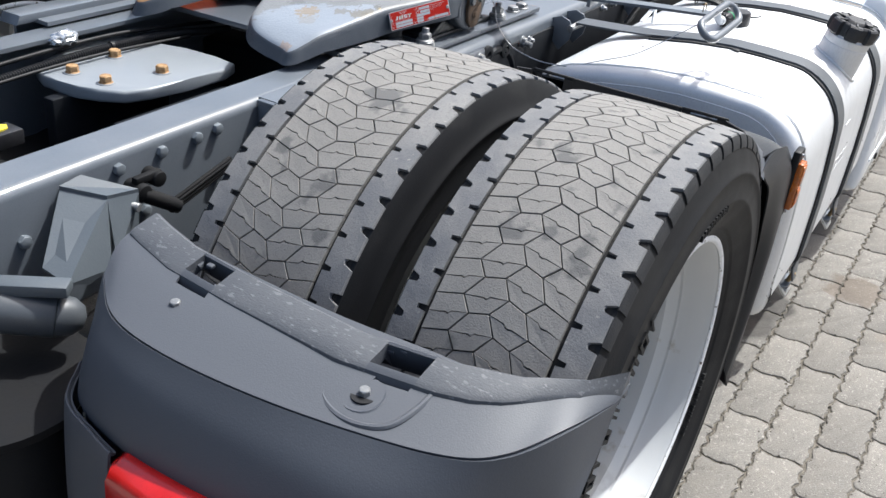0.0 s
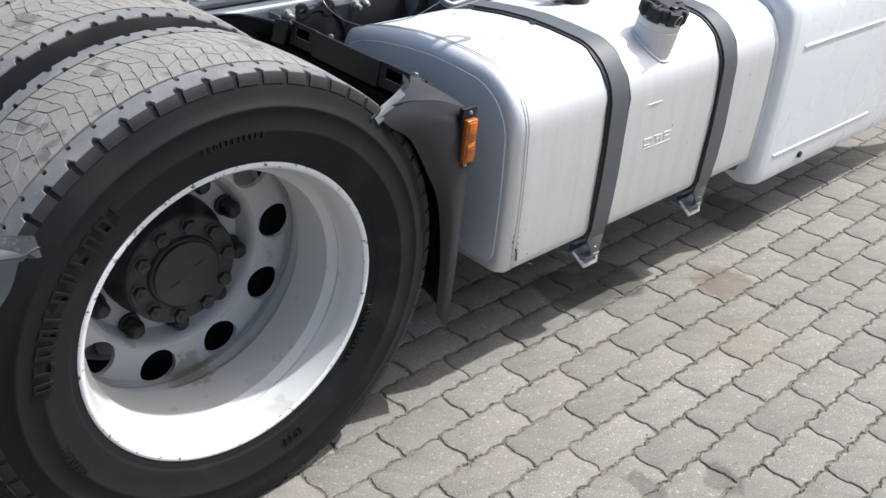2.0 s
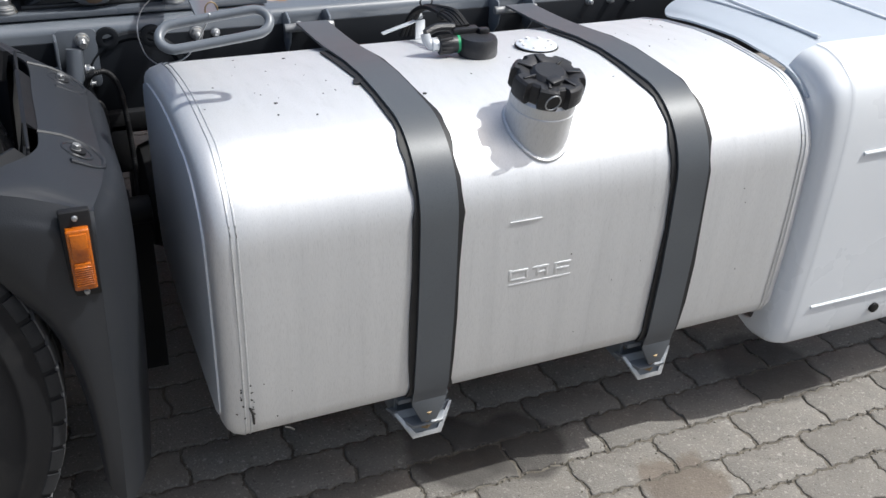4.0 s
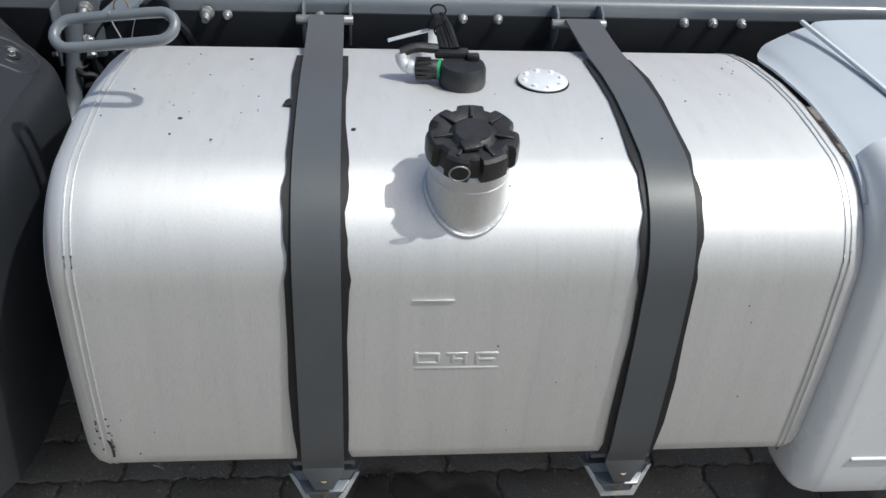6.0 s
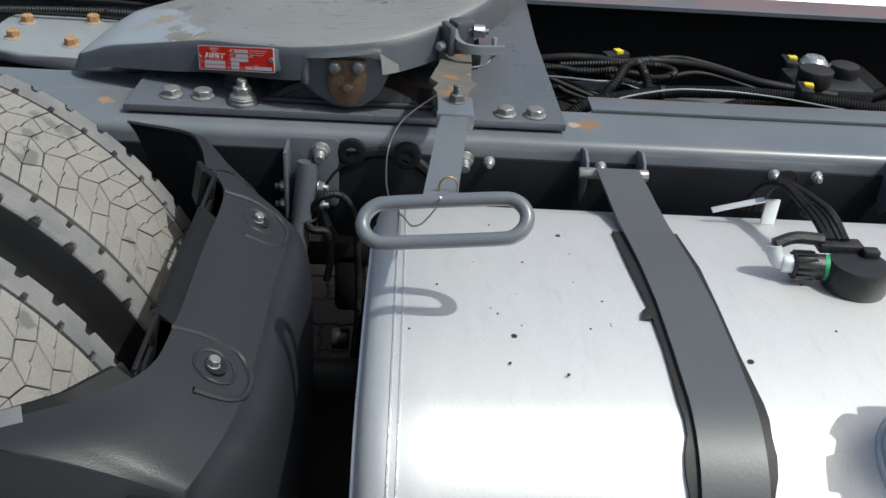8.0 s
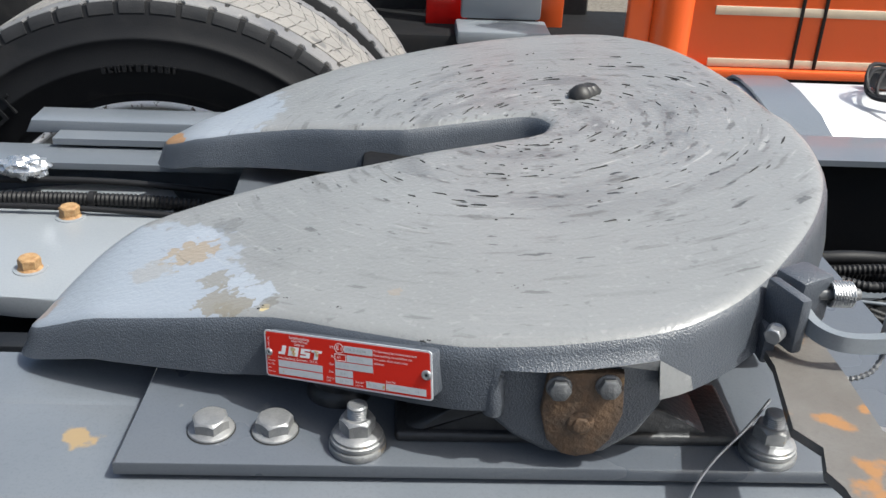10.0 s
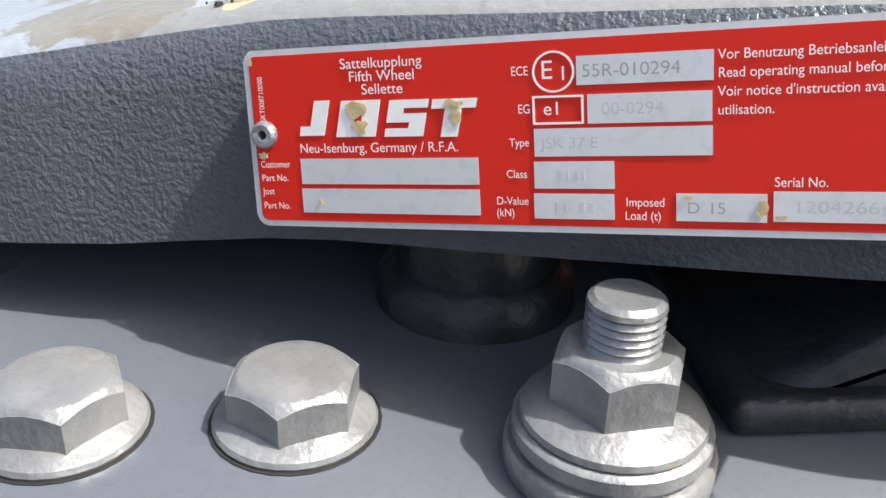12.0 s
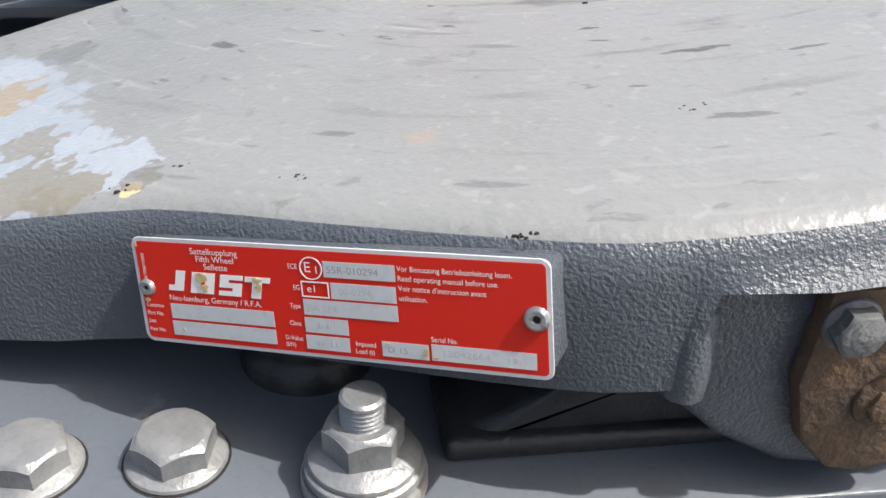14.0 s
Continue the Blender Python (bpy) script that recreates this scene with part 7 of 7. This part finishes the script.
for z in (0.703, 0.672):
    set_bolt(SMALL_BOLT, stay, (0.606, -0.452, z), (1, -0.2, 0), name="clamp_bolt")
    set_bolt(SMALL_BOLT, stay, (0.555, -0.452, z), (-1, -0.2, 0), name="clamp_bolt")
set_bolt(BIG_BOLT, chassis, (0.833, -0.421, 0.748), (0, -1, -0.15), name="frame_bolt")
for x in (0.872, 1.05, 1.33, 1.40, 1.78, 1.84, 1.90):
    set_bolt(SMALL_BOLT, chassis, (x, -0.421, 0.745), (0, -1, 0), name="frame_bolt")
for x, z in ((0.656, 0.752), (0.742, 0.750)):
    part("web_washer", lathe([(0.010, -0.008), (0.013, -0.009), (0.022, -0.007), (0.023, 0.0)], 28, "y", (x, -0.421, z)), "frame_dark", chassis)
axle = thing("drive_axle", "black grimy drive axle housing behind the fuel tank", "axle", TRUCK)
part("axle_tube", rod((0, -0.50, HUB_Z), (0, 0.50, HUB_Z), 0.085, 28, bevel=0.006), "void", axle)
part("differential", lathe([(0.0, -0.26), (0.08, -0.25), (0.15, -0.19), (0.18, -0.08), (0.185, 0.0), (0.18, 0.08), (0.15, 0.18), (0.06, 0.24), (0.0, 0.25)], 36, "x", (0.06, 0.02, HUB_Z)), "void", axle)
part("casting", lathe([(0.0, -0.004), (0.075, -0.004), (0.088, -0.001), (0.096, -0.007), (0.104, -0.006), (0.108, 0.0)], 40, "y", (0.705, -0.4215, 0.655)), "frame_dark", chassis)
for x, w, h, z in ((0.70, 0.24, 0.05, 0.575), (0.655, 0.05, 0.12, 0.52), (0.76, 0.05, 0.12, 0.52)):
    part("casting_rib", box(w, 0.03, h, (x, -0.43, z), 0.01), "void", chassis)
hose = thing("wiring_hose", "black corrugated wiring hose beside the tank", "hose", TRUCK)
part("sleeve", tube([(0.60, -0.47, 0.672), (0.612, -0.475, 0.697), (0.640, -0.470, 0.700), (0.660, -0.465, 0.672), (0.668, -0.47, 0.62), (0.672, -0.48, 0.50), (0.665, -0.52, 0.40)], 0.0062, 10, ribs=0.0009, pitch=0.005), "black", hose)
part("lead", tube([(0.585, -0.475, 0.655), (0.60, -0.49, 0.648), (0.622, -0.485, 0.640), (0.628, -0.49, 0.60), (0.622, -0.50, 0.56)], 0.006, 8), "black", hose)
for z in (0.655, 0.640):
    part("cable_tie", tube([(0.583 + 0.0215 * math.cos(a), -0.462 + 0.0215 * math.sin(a), z) for a in np.linspace(0, 2 * math.pi, 18)[:-1]], 0.0022, 6, steps=0, closed=True), "black", hose)

# ---- between the rails ----
saddle = thing("axle_link_plate", "grey painted link plate with four rusty bolts", "plate", TRUCK)
so = [(-0.098, 0.130), (-0.100, 0.180), (-0.080, 0.225), (-0.040, 0.257), (0.010, 0.274), (0.090, 0.283), (0.183, 0.284), (0.206, 0.243), (0.200, 0.190), (0.235, 0.120), (0.240, 0.030), (0.232, -0.030), (0.190, -0.046), (0.090, -0.036), (0.0, -0.026), (-0.050, -0.008), (-0.080, 0.035), (-0.092, 0.080)]
part("link_top", prism(so[::-1], 0.026, Matrix.Translation((0.0, 0.0, 0.709)), 0.007, 3), "link", saddle)
for y in (0.15, -0.05):
    part("link_rib", box(0.30, 0.03, 0.14, (0.015, y - 0.03, 0.640), 0.004), "frame_dark", saddle)
GOLD = hex_bolt_mesh("rusty_bolt", 0.0225, 0.0135, 0.0150, 0.0045, "gold_bolt")
for x, y in ((-0.047, 0.151), (-0.042, 0.058), (0.080, 0.030), (0.080, 0.173)):
    set_bolt(GOLD, saddle, (x, y, 0.733), turn=x * 30, name="rusty_bolt", label="yellow rusted bolt with washer")
    part("washer", lathe([(0.0, 0.0), (0.0225, 0.0), (0.0225, 0.0015), (0.0195, 0.002), (0.0190, 0.0036), (0.0, 0.0038)], 28, "z", (x, y, 0.7328)), "link", saddle)


def loom(name, label, points, r, ribs=0.0, mat="black", tie=True):
    h = thing(name, label, "cable", "wiring between the frame rails")
    r *= 0.78
    part("sleeve", tube(points, r, 10, ribs=ribs, pitch=0.006), mat, h)
    if tie:
        mid = Vector(points[len(points) // 2])
        d = (Vector(points[len(points) // 2 + 1]) - mid).normalized()
        part("cable_tie", tube([mid - d * 0.004, mid + d * 0.004], r * 1.18, 10, steps=1), "black", h)
    return h


# along the far rail, behind the coupling
loom("corrugated_hose", "black corrugated hose along the far rail", [(-0.9, 0.18, 0.70), (-0.4, 0.20, 0.725), (-0.08, 0.205, 0.742), (0.10, 0.205, 0.746), (0.25, 0.20, 0.742), (0.45, 0.19, 0.72)], 0.012, 0.0018)
loom("cable", "thin black cable along the far rail", [(-0.9, 0.22, 0.72), (-0.3, 0.228, 0.75), (0.0, 0.228, 0.762), (0.2, 0.225, 0.758), (0.5, 0.21, 0.73)], 0.006)
loom("cable", "thin black cable along the far rail", [(-0.9, 0.16, 0.69), (-0.3, 0.178, 0.735), (0.02, 0.18, 0.745), (0.3, 0.175, 0.735)], 0.005)
foil = thing("foil_wrap", "crumpled silver foil round a valve", "foil", TRUCK)
rnd = random.Random(4)
crumple = bmesh.new()
bmesh.ops.create_icosphere(crumple, subdivisions=3, radius=1.0)
for v in crumple.verts:
    v.co *= rnd.uniform(0.78, 1.08)
    v.co = Vector((0.005 + 0.036 * v.co.x, 0.235 + 0.022 * v.co.y, 0.777 + 0.017 * v.co.z))
part("foil_sheet", crumple, "foil", foil, smooth=0)
rnd = random.Random(21)
for k in range(22):
    y0, z0 = rnd.uniform(-0.16, 0.20), rnd.uniform(0.61, 0.69)
    pts = [(1.02 + 0.13 * j + rnd.uniform(-0.03, 0.03), y0 + 0.05 * math.sin(k + j * 0.9) + rnd.uniform(-0.02, 0.02), z0 + 0.03 * math.sin(j * 1.1 + k) - 0.01 * j * (k % 2)) for j in range(9)]
    thick = k % 4 == 0
    loom("corrugated_hose" if thick else "cable", "black corrugated hose in a tangle of wiring" if thick else "black cable in a tangle of wiring", pts, 0.015 if thick else rnd.uniform(0.005, 0.009), 0.002 if thick else (0.001 if k % 3 == 0 else 0.0))
loom("corrugated_hose", "thick corrugated hose along the near rail", [(0.98, -0.19, 0.66), (1.048, -0.138, 0.715), (1.099, -0.105, 0.728), (1.157, -0.082, 0.73), (1.229, -0.054, 0.73), (1.301, -0.04, 0.73), (1.5, -0.03, 0.725), (1.9, -0.08, 0.70)], 0.0165, 0.0022)
loom("corrugated_hose", "black corrugated hose looped over a thicker one", [(1.10, -0.085, 0.715), (1.139, -0.05, 0.745), (1.165, -0.01, 0.765), (1.19, 0.0, 0.765), (1.203, -0.02, 0.75), (1.21, -0.05, 0.72), (1.22, -0.09, 0.69)], 0.0125, 0.0018)
loom("corrugated_hose", "black corrugated hose in a flat loop", [(0.95, 0.10, 0.70), (1.038, 0.067, 0.725), (1.083, 0.040, 0.73), (1.146, 0.039, 0.735), (1.191, 0.030, 0.735), (1.225, 0.012, 0.735), (1.264, 0.025, 0.735), (1.280, 0.055, 0.735), (1.262, 0.08, 0.735), (1.225, 0.085, 0.735), (1.16, 0.083, 0.735), (1.05, 0.10, 0.72)], 0.0095, 0.0014)
loom("cable", "thick taped black cable", [(0.92, 0.14, 0.70), (1.05, 0.115, 0.73), (1.12, 0.107, 0.735), (1.18, 0.09, 0.735), (1.242, 0.11, 0.735), (1.30, 0.107, 0.735), (1.36, 0.085, 0.735), (1.45, 0.03, 0.73), (1.6, 0.0, 0.72)], 0.012)
loom("cable", "thin grey cable between the rails", [(0.98, 0.03, 0.72), (1.04, 0.016, 0.725), (1.104, 0.001, 0.727), (1.168, 0.011, 0.72), (1.25, -0.01, 0.70)], 0.003, 0.0, "frame_bolt", False)
loom("cable", "thin grey cable between the rails", [(1.05, -0.16, 0.70), (1.108, -0.133, 0.735), (1.196, -0.094, 0.745), (1.29, -0.067, 0.745), (1.45, -0.06, 0.735), (1.7, -0.12, 0.72)], 0.003, 0.0, "frame_bolt", False)
for x, y, z in ((1.17, 0.12, 0.735), (1.545, 0.135, 0.735), (1.52, -0.03, 0.738)):
    c = thing("connector", "black cable connector with a yellow lock", "connector", "wiring between the frame rails", (x, y, z))
    part("plug_body", box(0.055, 0.026, 0.024, (0, 0, 0), 0.003, rot=Matrix.Rotation(x * 3, 4, "Z")), "cap", c)
    part("lock_tab", box(0.016, 0.018, 0.008, (0.004, -0.002, 0.014), 0.001, rot=Matrix.Rotation(x * 3, 4, "Z")), "yellow", c, "yellow lock tab")
valve = thing("air_valve_block", "black air valve block with pipes between the rails", "valve", TRUCK)
part("valve_body", join(box(0.16, 0.12, 0.07, (1.60, 0.06, 0.70), 0.01), rod((1.56, 0.03, 0.73), (1.56, 0.03, 0.765), 0.035, 20, bevel=0.004), rod((1.64, 0.08, 0.73), (1.64, 0.08, 0.76), 0.03, 20, bevel=0.004)), "cap", valve)
part("dome", lathe([(0.0, 0.02), (0.02, 0.017), (0.03, 0.006), (0.032, 0.0)], 20, "z", (1.60, 0.14, 0.735)), "foil", valve)
# dark sheet over the far rail's grey inside, for the shade there
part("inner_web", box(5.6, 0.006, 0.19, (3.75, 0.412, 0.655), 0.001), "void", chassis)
# added dark floors that close the shaded depth between the rails
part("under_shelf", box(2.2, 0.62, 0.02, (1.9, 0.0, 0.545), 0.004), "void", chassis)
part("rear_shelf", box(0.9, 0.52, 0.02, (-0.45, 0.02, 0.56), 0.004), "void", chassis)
relay = thing("cable_clip", "yellow cable clip with a black relay", "clip", TRUCK, (-0.30, 0.04, 0.70))
part("relay_body", box(0.07, 0.05, 0.03, (0, 0, 0), 0.004), "cap", relay)
part("yellow_tab", prism([(-0.02, -0.008), (0.01, -0.012), (0.022, -0.002), (0.012, 0.010), (-0.016, 0.009)], 0.006, pose(0.0, 0.0, 0.014, 6, 4, 20), 0.001), "yellow", relay)

# ---- rear end of the frame ----
RIVET = hex_bolt_mesh("rail_bolt", 0.019, 0.009, 0.0, 0.0, "frame_bolt")
for x, z in ((-0.317, 0.747), (-0.226, 0.749), (-0.145, 0.750), (-0.095, 0.752), (-0.50, 0.690), (-0.58, 0.692), (-0.27, 0.655), (-0.42, 0.745), (-0.66, 0.748), (-0.10, 0.665)):
    set_bolt(RIVET, chassis, (x, -0.2935, z), (0, -1, 0), x * 9, "rail_bolt")
part("rail_end", join(box(0.012, 0.12, 0.115, (0.018, -0.355, 0.722), 0.003), box(0.10, 0.12, 0.008, (0.06, -0.355, 0.775), 0.002)), "frame", chassis)
hanger = thing("damper_bracket", "grey folded steel damper bracket on the frame", "bracket", TRUCK)
A, B, C, D = Vector((-0.432, -0.299, 0.753)), Vector((-0.398, -0.363, 0.745)), Vector((-0.541, -0.444, 0.692)), Vector((-0.533, -0.380, 0.692))
nrm = (B - A).cross(D - A).normalized() * 0.006
part("face", loft([[A, B, C, D], [A + nrm, B + nrm, C + nrm, D + nrm]]), "dark_steel", hanger, smooth=0)
E, F = Vector((-0.392, -0.299, 0.758)), Vector((-0.340, -0.366, 0.737))
part("top_fold", loft([[A, E, F, B], [p + Vector((0, 0, 0.006)) for p in (A, E, F, B)]]), "dark_steel", hanger, smooth=0)
part("gusset", loft([[B, F, Vector((-0.335, -0.352, 0.640)), Vector((-0.42, -0.40, 0.66))], [p + Vector((0.003, 0.006, 0)) for p in (B, F, Vector((-0.335, -0.352, 0.640)), Vector((-0.42, -0.40, 0.66)))]]), "dark_steel", hanger, smooth=0)
part("gusset", loft([[B, Vector((-0.44, -0.41, 0.66)), C + Vector((0.05, 0.02, -0.03)), C], [p + Vector((0.005, 0.004, 0)) for p in (B, Vector((-0.44, -0.41, 0.66)), C + Vector((0.05, 0.02, -0.03)), C)]]), "dark_steel", hanger, smooth=0)
set_bolt(BIG_BOLT, hanger, (-0.360, -0.352, 0.720), (0.2, -1, 0), name="bracket_bolt")
part("clamp_plate", box(0.10, 0.030, 0.018, (-0.575, -0.415, 0.694), 0.003, rot=Matrix.Rotation(radians(-55), 4, "Z")), "dark_steel", hanger)
damper = thing("damper", "dark grey air spring damper with a round end", "damper", TRUCK)
part("damper_tube", rod((-0.640, -0.355, 0.668), (-0.556, -0.432, 0.645), 0.032, 28, bevel=0.004), "strap", damper)
part("end_cap", lathe([(0.0, 0.040), (0.016, 0.036), (0.027, 0.022), (0.031, 0.0), (0.0, 0.0)], 28, "z"), "strap", damper).matrix_basis = Matrix.Translation((-0.556, -0.432, 0.645)) @ Vector((0.084, -0.077, -0.023)).to_track_quat("Z", "Y").to_matrix().to_4x4()
bellow = thing("air_bellow", "black rubber air suspension bellow", "air bellow", TRUCK)
part("rubber_bellow", lathe([(0.0, 0.0), (0.09, 0.0), (0.105, 0.03), (0.115, 0.10), (0.118, 0.20), (0.112, 0.28), (0.10, 0.31), (0.0, 0.312)], 40, "z", (-0.655, -0.40, 0.25)), "rubber", bellow)
part("top_plate", lathe([(0.0, 0.0), (0.148, 0.0), (0.15, 0.004), (0.15, 0.014), (0.0, 0.016)], 36, "z", (-0.655, -0.40, 0.562)), "void", bellow)
part("foot", rod((-0.655, -0.40, 0.0), (-0.655, -0.40, 0.26), 0.05, 20), "void", bellow)
part("corrugated_lead", tube([(-0.80, -0.45, 0.32), (-0.70, -0.52, 0.33), (-0.60, -0.52, 0.34), (-0.52, -0.48, 0.36)], 0.011, 10, ribs=0.0016, pitch=0.006), "black", bellow)
lvl = thing("ride_height_valve", "dark ride height valve with a ribbed arm", "valve", TRUCK)
part("valve_head", join(rod((-0.300, -0.296, 0.712), (-0.300, -0.335, 0.708), 0.016, 18, bevel=0.003), rod((-0.262, -0.296, 0.722), (-0.262, -0.330, 0.720), 0.014, 18, bevel=0.003), box(0.055, 0.014, 0.014, (-0.280, -0.318, 0.728), 0.003), rod((-0.298, -0.325, 0.705), (-0.240, -0.345, 0.668), 0.013, 16, bevel=0.002)), "void", lvl)
part("ribbed_arm", join(box(0.155, 0.008, 0.020, (-0.185, -0.342, 0.690), 0.002, rot=Matrix.Rotation(radians(-14), 4, "Y")), *[box(0.150, 0.004, 0.003, (-0.185, -0.348, 0.683 + 0.006 * k), rot=Matrix.Rotation(radians(-14), 4, "Y")) for k in range(3)]), "void", lvl)

# ---- across the truck ----
far_tank = thing("far_fuel_tank", "aluminium fuel tank on the far side", "fuel tank", TRUCK)
rings = []
for x, d in ((0.93, 0.03), (0.95, 0.0), (2.60, 0.0), (2.62, 0.03)):
    rings.append([(x, 0.475 + d, 0.40), (x, 0.475 + d, 0.74 - d), (x, 0.49 + d, 0.775 - d), (x, 0.53 + d, 0.792 - d), (x, 0.64, 0.796 - d), (x, 0.70, 0.790 - d), (x, 0.75, 0.766 - d), (x, 0.785 - d, 0.71), (x, 0.80 - d, 0.60), (x, 0.80 - d, 0.36), (x, 0.76, 0.32 + d), (x, 0.55, 0.30 + d)])
part("tank_body", loft(rings), "tank", far_tank, smooth=50)
part("strap", ribbon([(1.145, 0.44, 0.775), (1.145, 0.50, 0.792), (1.145, 0.60, 0.801), (1.145, 0.66, 0.801), (1.145, 0.705, 0.795), (1.145, 0.757, 0.769), (1.145, 0.793, 0.71), (1.145, 0.808, 0.5)], (-1, 0, 0), 0.042, 0.005), "frame", far_tank)
part("inspection_cover", lathe([(0.0, 0.005), (0.038, 0.005), (0.041, 0.002), (0.041, -0.004)], 32, "z", (1.56, 0.64, 0.798)), "tank_end", far_tank)
far_sender = thing("far_level_sensor", "black fuel sender with looped cables on the far tank", "sensor", TRUCK)
part("sender_box", box(0.05, 0.04, 0.032, (1.36, 0.66, 0.815), 0.005), "cap", far_sender)
rnd = random.Random(8)
for k in range(4):
    def w(v):
        return v + rnd.uniform(-0.018, 0.018)
    part("cable", tube([(1.36 + 0.012 * k, 0.64, 0.835), (w(1.32), w(0.60), 0.835 + 0.006 * k), (w(1.30), w(0.54), 0.815), (w(1.36 + 0.02 * k), w(0.50), 0.82 + 0.008 * k), (w(1.42), w(0.47), 0.80), (1.45 + 0.02 * k, 0.43, 0.74)], 0.0036, 8), "black", far_sender)
part("plug", rod((1.335, 0.50, 0.812), (1.375, 0.485, 0.812), 0.012, 12, bevel=0.002), "label_alu", far_sender)
far_box = thing("far_cover_strip", "grey sheet metal cover along the far rail", "cover", TRUCK)
part("sheet", prism([(-0.03, 0.786), (-0.02, 0.806), (0.27, 0.806), (0.30, 0.786)], 0.06, Matrix.Translation((0, 0.40, 0)) @ XZ, 0.004), "frame", far_box)

other = thing("orange_truck", "orange truck body with cream stripes parked alongside", "truck", "parked trucks")
OY = 2.25
part("side_wall", box(6.0, 0.06, 0.95, (4.40, OY + 0.03, 0.855), 0.02), "orange", other)
part("corner_post", rod((1.43, OY + 0.05, 0.30), (1.43, OY + 0.05, 1.40), 0.075, 28), "orange", other)
part("front_strip", box(0.085, 0.05, 1.0, (1.315, OY + 0.06, 0.85), 0.012), "orange", other)
for z, h in ((0.405, 0.028), (0.585, 0.03), (0.83, 0.03)):
    part("cream_stripe", box(4.2, 0.006, h, (3.66, OY - 0.003, z), 0.001), "cream", other)
for x in (1.86, 1.94, 2.42, 2.50, 3.0, 3.08):
    part("lashing_strap", box(0.012, 0.008, 0.93, (x, OY - 0.006, 0.855), 0.002), "black", other)
part("sill", box(5.9, 0.10, 0.03, (4.40, OY + 0.02, 0.372), 0.005), "orange", other)
part("underframe", box(6.6, 0.5, 0.25, (3.3, OY + 0.5, 0.28), 0.02), "void", other)
part("grey_step", join(box(0.34, 0.20, 0.05, (0.86, OY + 0.25, 0.42), 0.01), box(0.30, 0.05, 0.20, (0.86, OY + 0.35, 0.55), 0.01)), "pale", other)
part("dark_cab_back", box(1.5, 0.20, 1.2, (0.50, OY + 0.75, 0.80), 0.03), "cap", other)
part("red_post", box(0.16, 0.06, 1.8, (0.66, OY + 0.45, 1.2), 0.01), "red_lens", other)
part("red_post", box(0.10, 0.06, 1.8, (1.06, OY + 0.45, 1.2), 0.01), "orange", other)
part("tyre", lathe([(0.28, -0.14), (0.45, -0.14), (0.50, -0.11), (0.50, 0.11), (0.45, 0.14), (0.28, 0.14), (0.28, -0.14)], 48, "y", (-1.25, OY + 0.10, 0.50)), "rubber", other)
part("tyre", lathe([(0.28, -0.14), (0.45, -0.14), (0.50, -0.11), (0.50, 0.11), (0.45, 0.14), (0.28, 0.14), (0.28, -0.14)], 48, "y", (2.2, OY + 0.35, 0.50)), "rubber", other)
part("mud_flap", box(0.04, 0.5, 0.7, (-1.9, OY + 0.2, 0.6), 0.01), "black", other)

reservoir = thing("air_reservoir", "black cylindrical air reservoir under the frame", "air tank", TRUCK)
part("shell", lathe([(0.0, 0.66), (0.06, 0.665), (0.11, 0.69), (0.125, 0.73), (0.125, 1.55), (0.11, 1.60), (0.06, 1.625), (0.0, 1.63)], 36, "x", (0, -0.44, 0.40)), "void", reservoir)
part("drain_valve", rod((0.655, -0.44, 0.40), (0.625, -0.44, 0.40), 0.02, 14, bevel=0.003), "cap", reservoir)
for x in (0.85, 1.42):
    part("hanger_strap", ribbon([(x, -0.44 + 0.127 * math.cos(radians(a)), 0.40 + 0.127 * math.sin(radians(a))) for a in range(-120, 121, 15)], (1, 0, 0), 0.02, 0.003), "frame_dark", reservoir)
# added black sheet that stands for the dark, shaded ground behind this gap
apron = thing("shade_apron", "black sheet added for deep shade below a pipe beside the tank", "mud flap", TRUCK)
part("sheet", shell([[(x, -0.615 + 0.006 * math.sin(k * 2.1), 0.455), (x, -0.620, 0.30), (x, -0.612 + 0.008 * math.sin(k * 1.7), 0.16), (x, -0.610, 0.06)] for k, x in enumerate((0.535, 0.58, 0.63, 0.676))], 5, 0.005), "void", apron)
part("pipe", rod((0.52, -0.617, 0.462), (0.680, -0.617, 0.462), 0.028, 24, bevel=0.004), "black", apron)
lay_pavers()
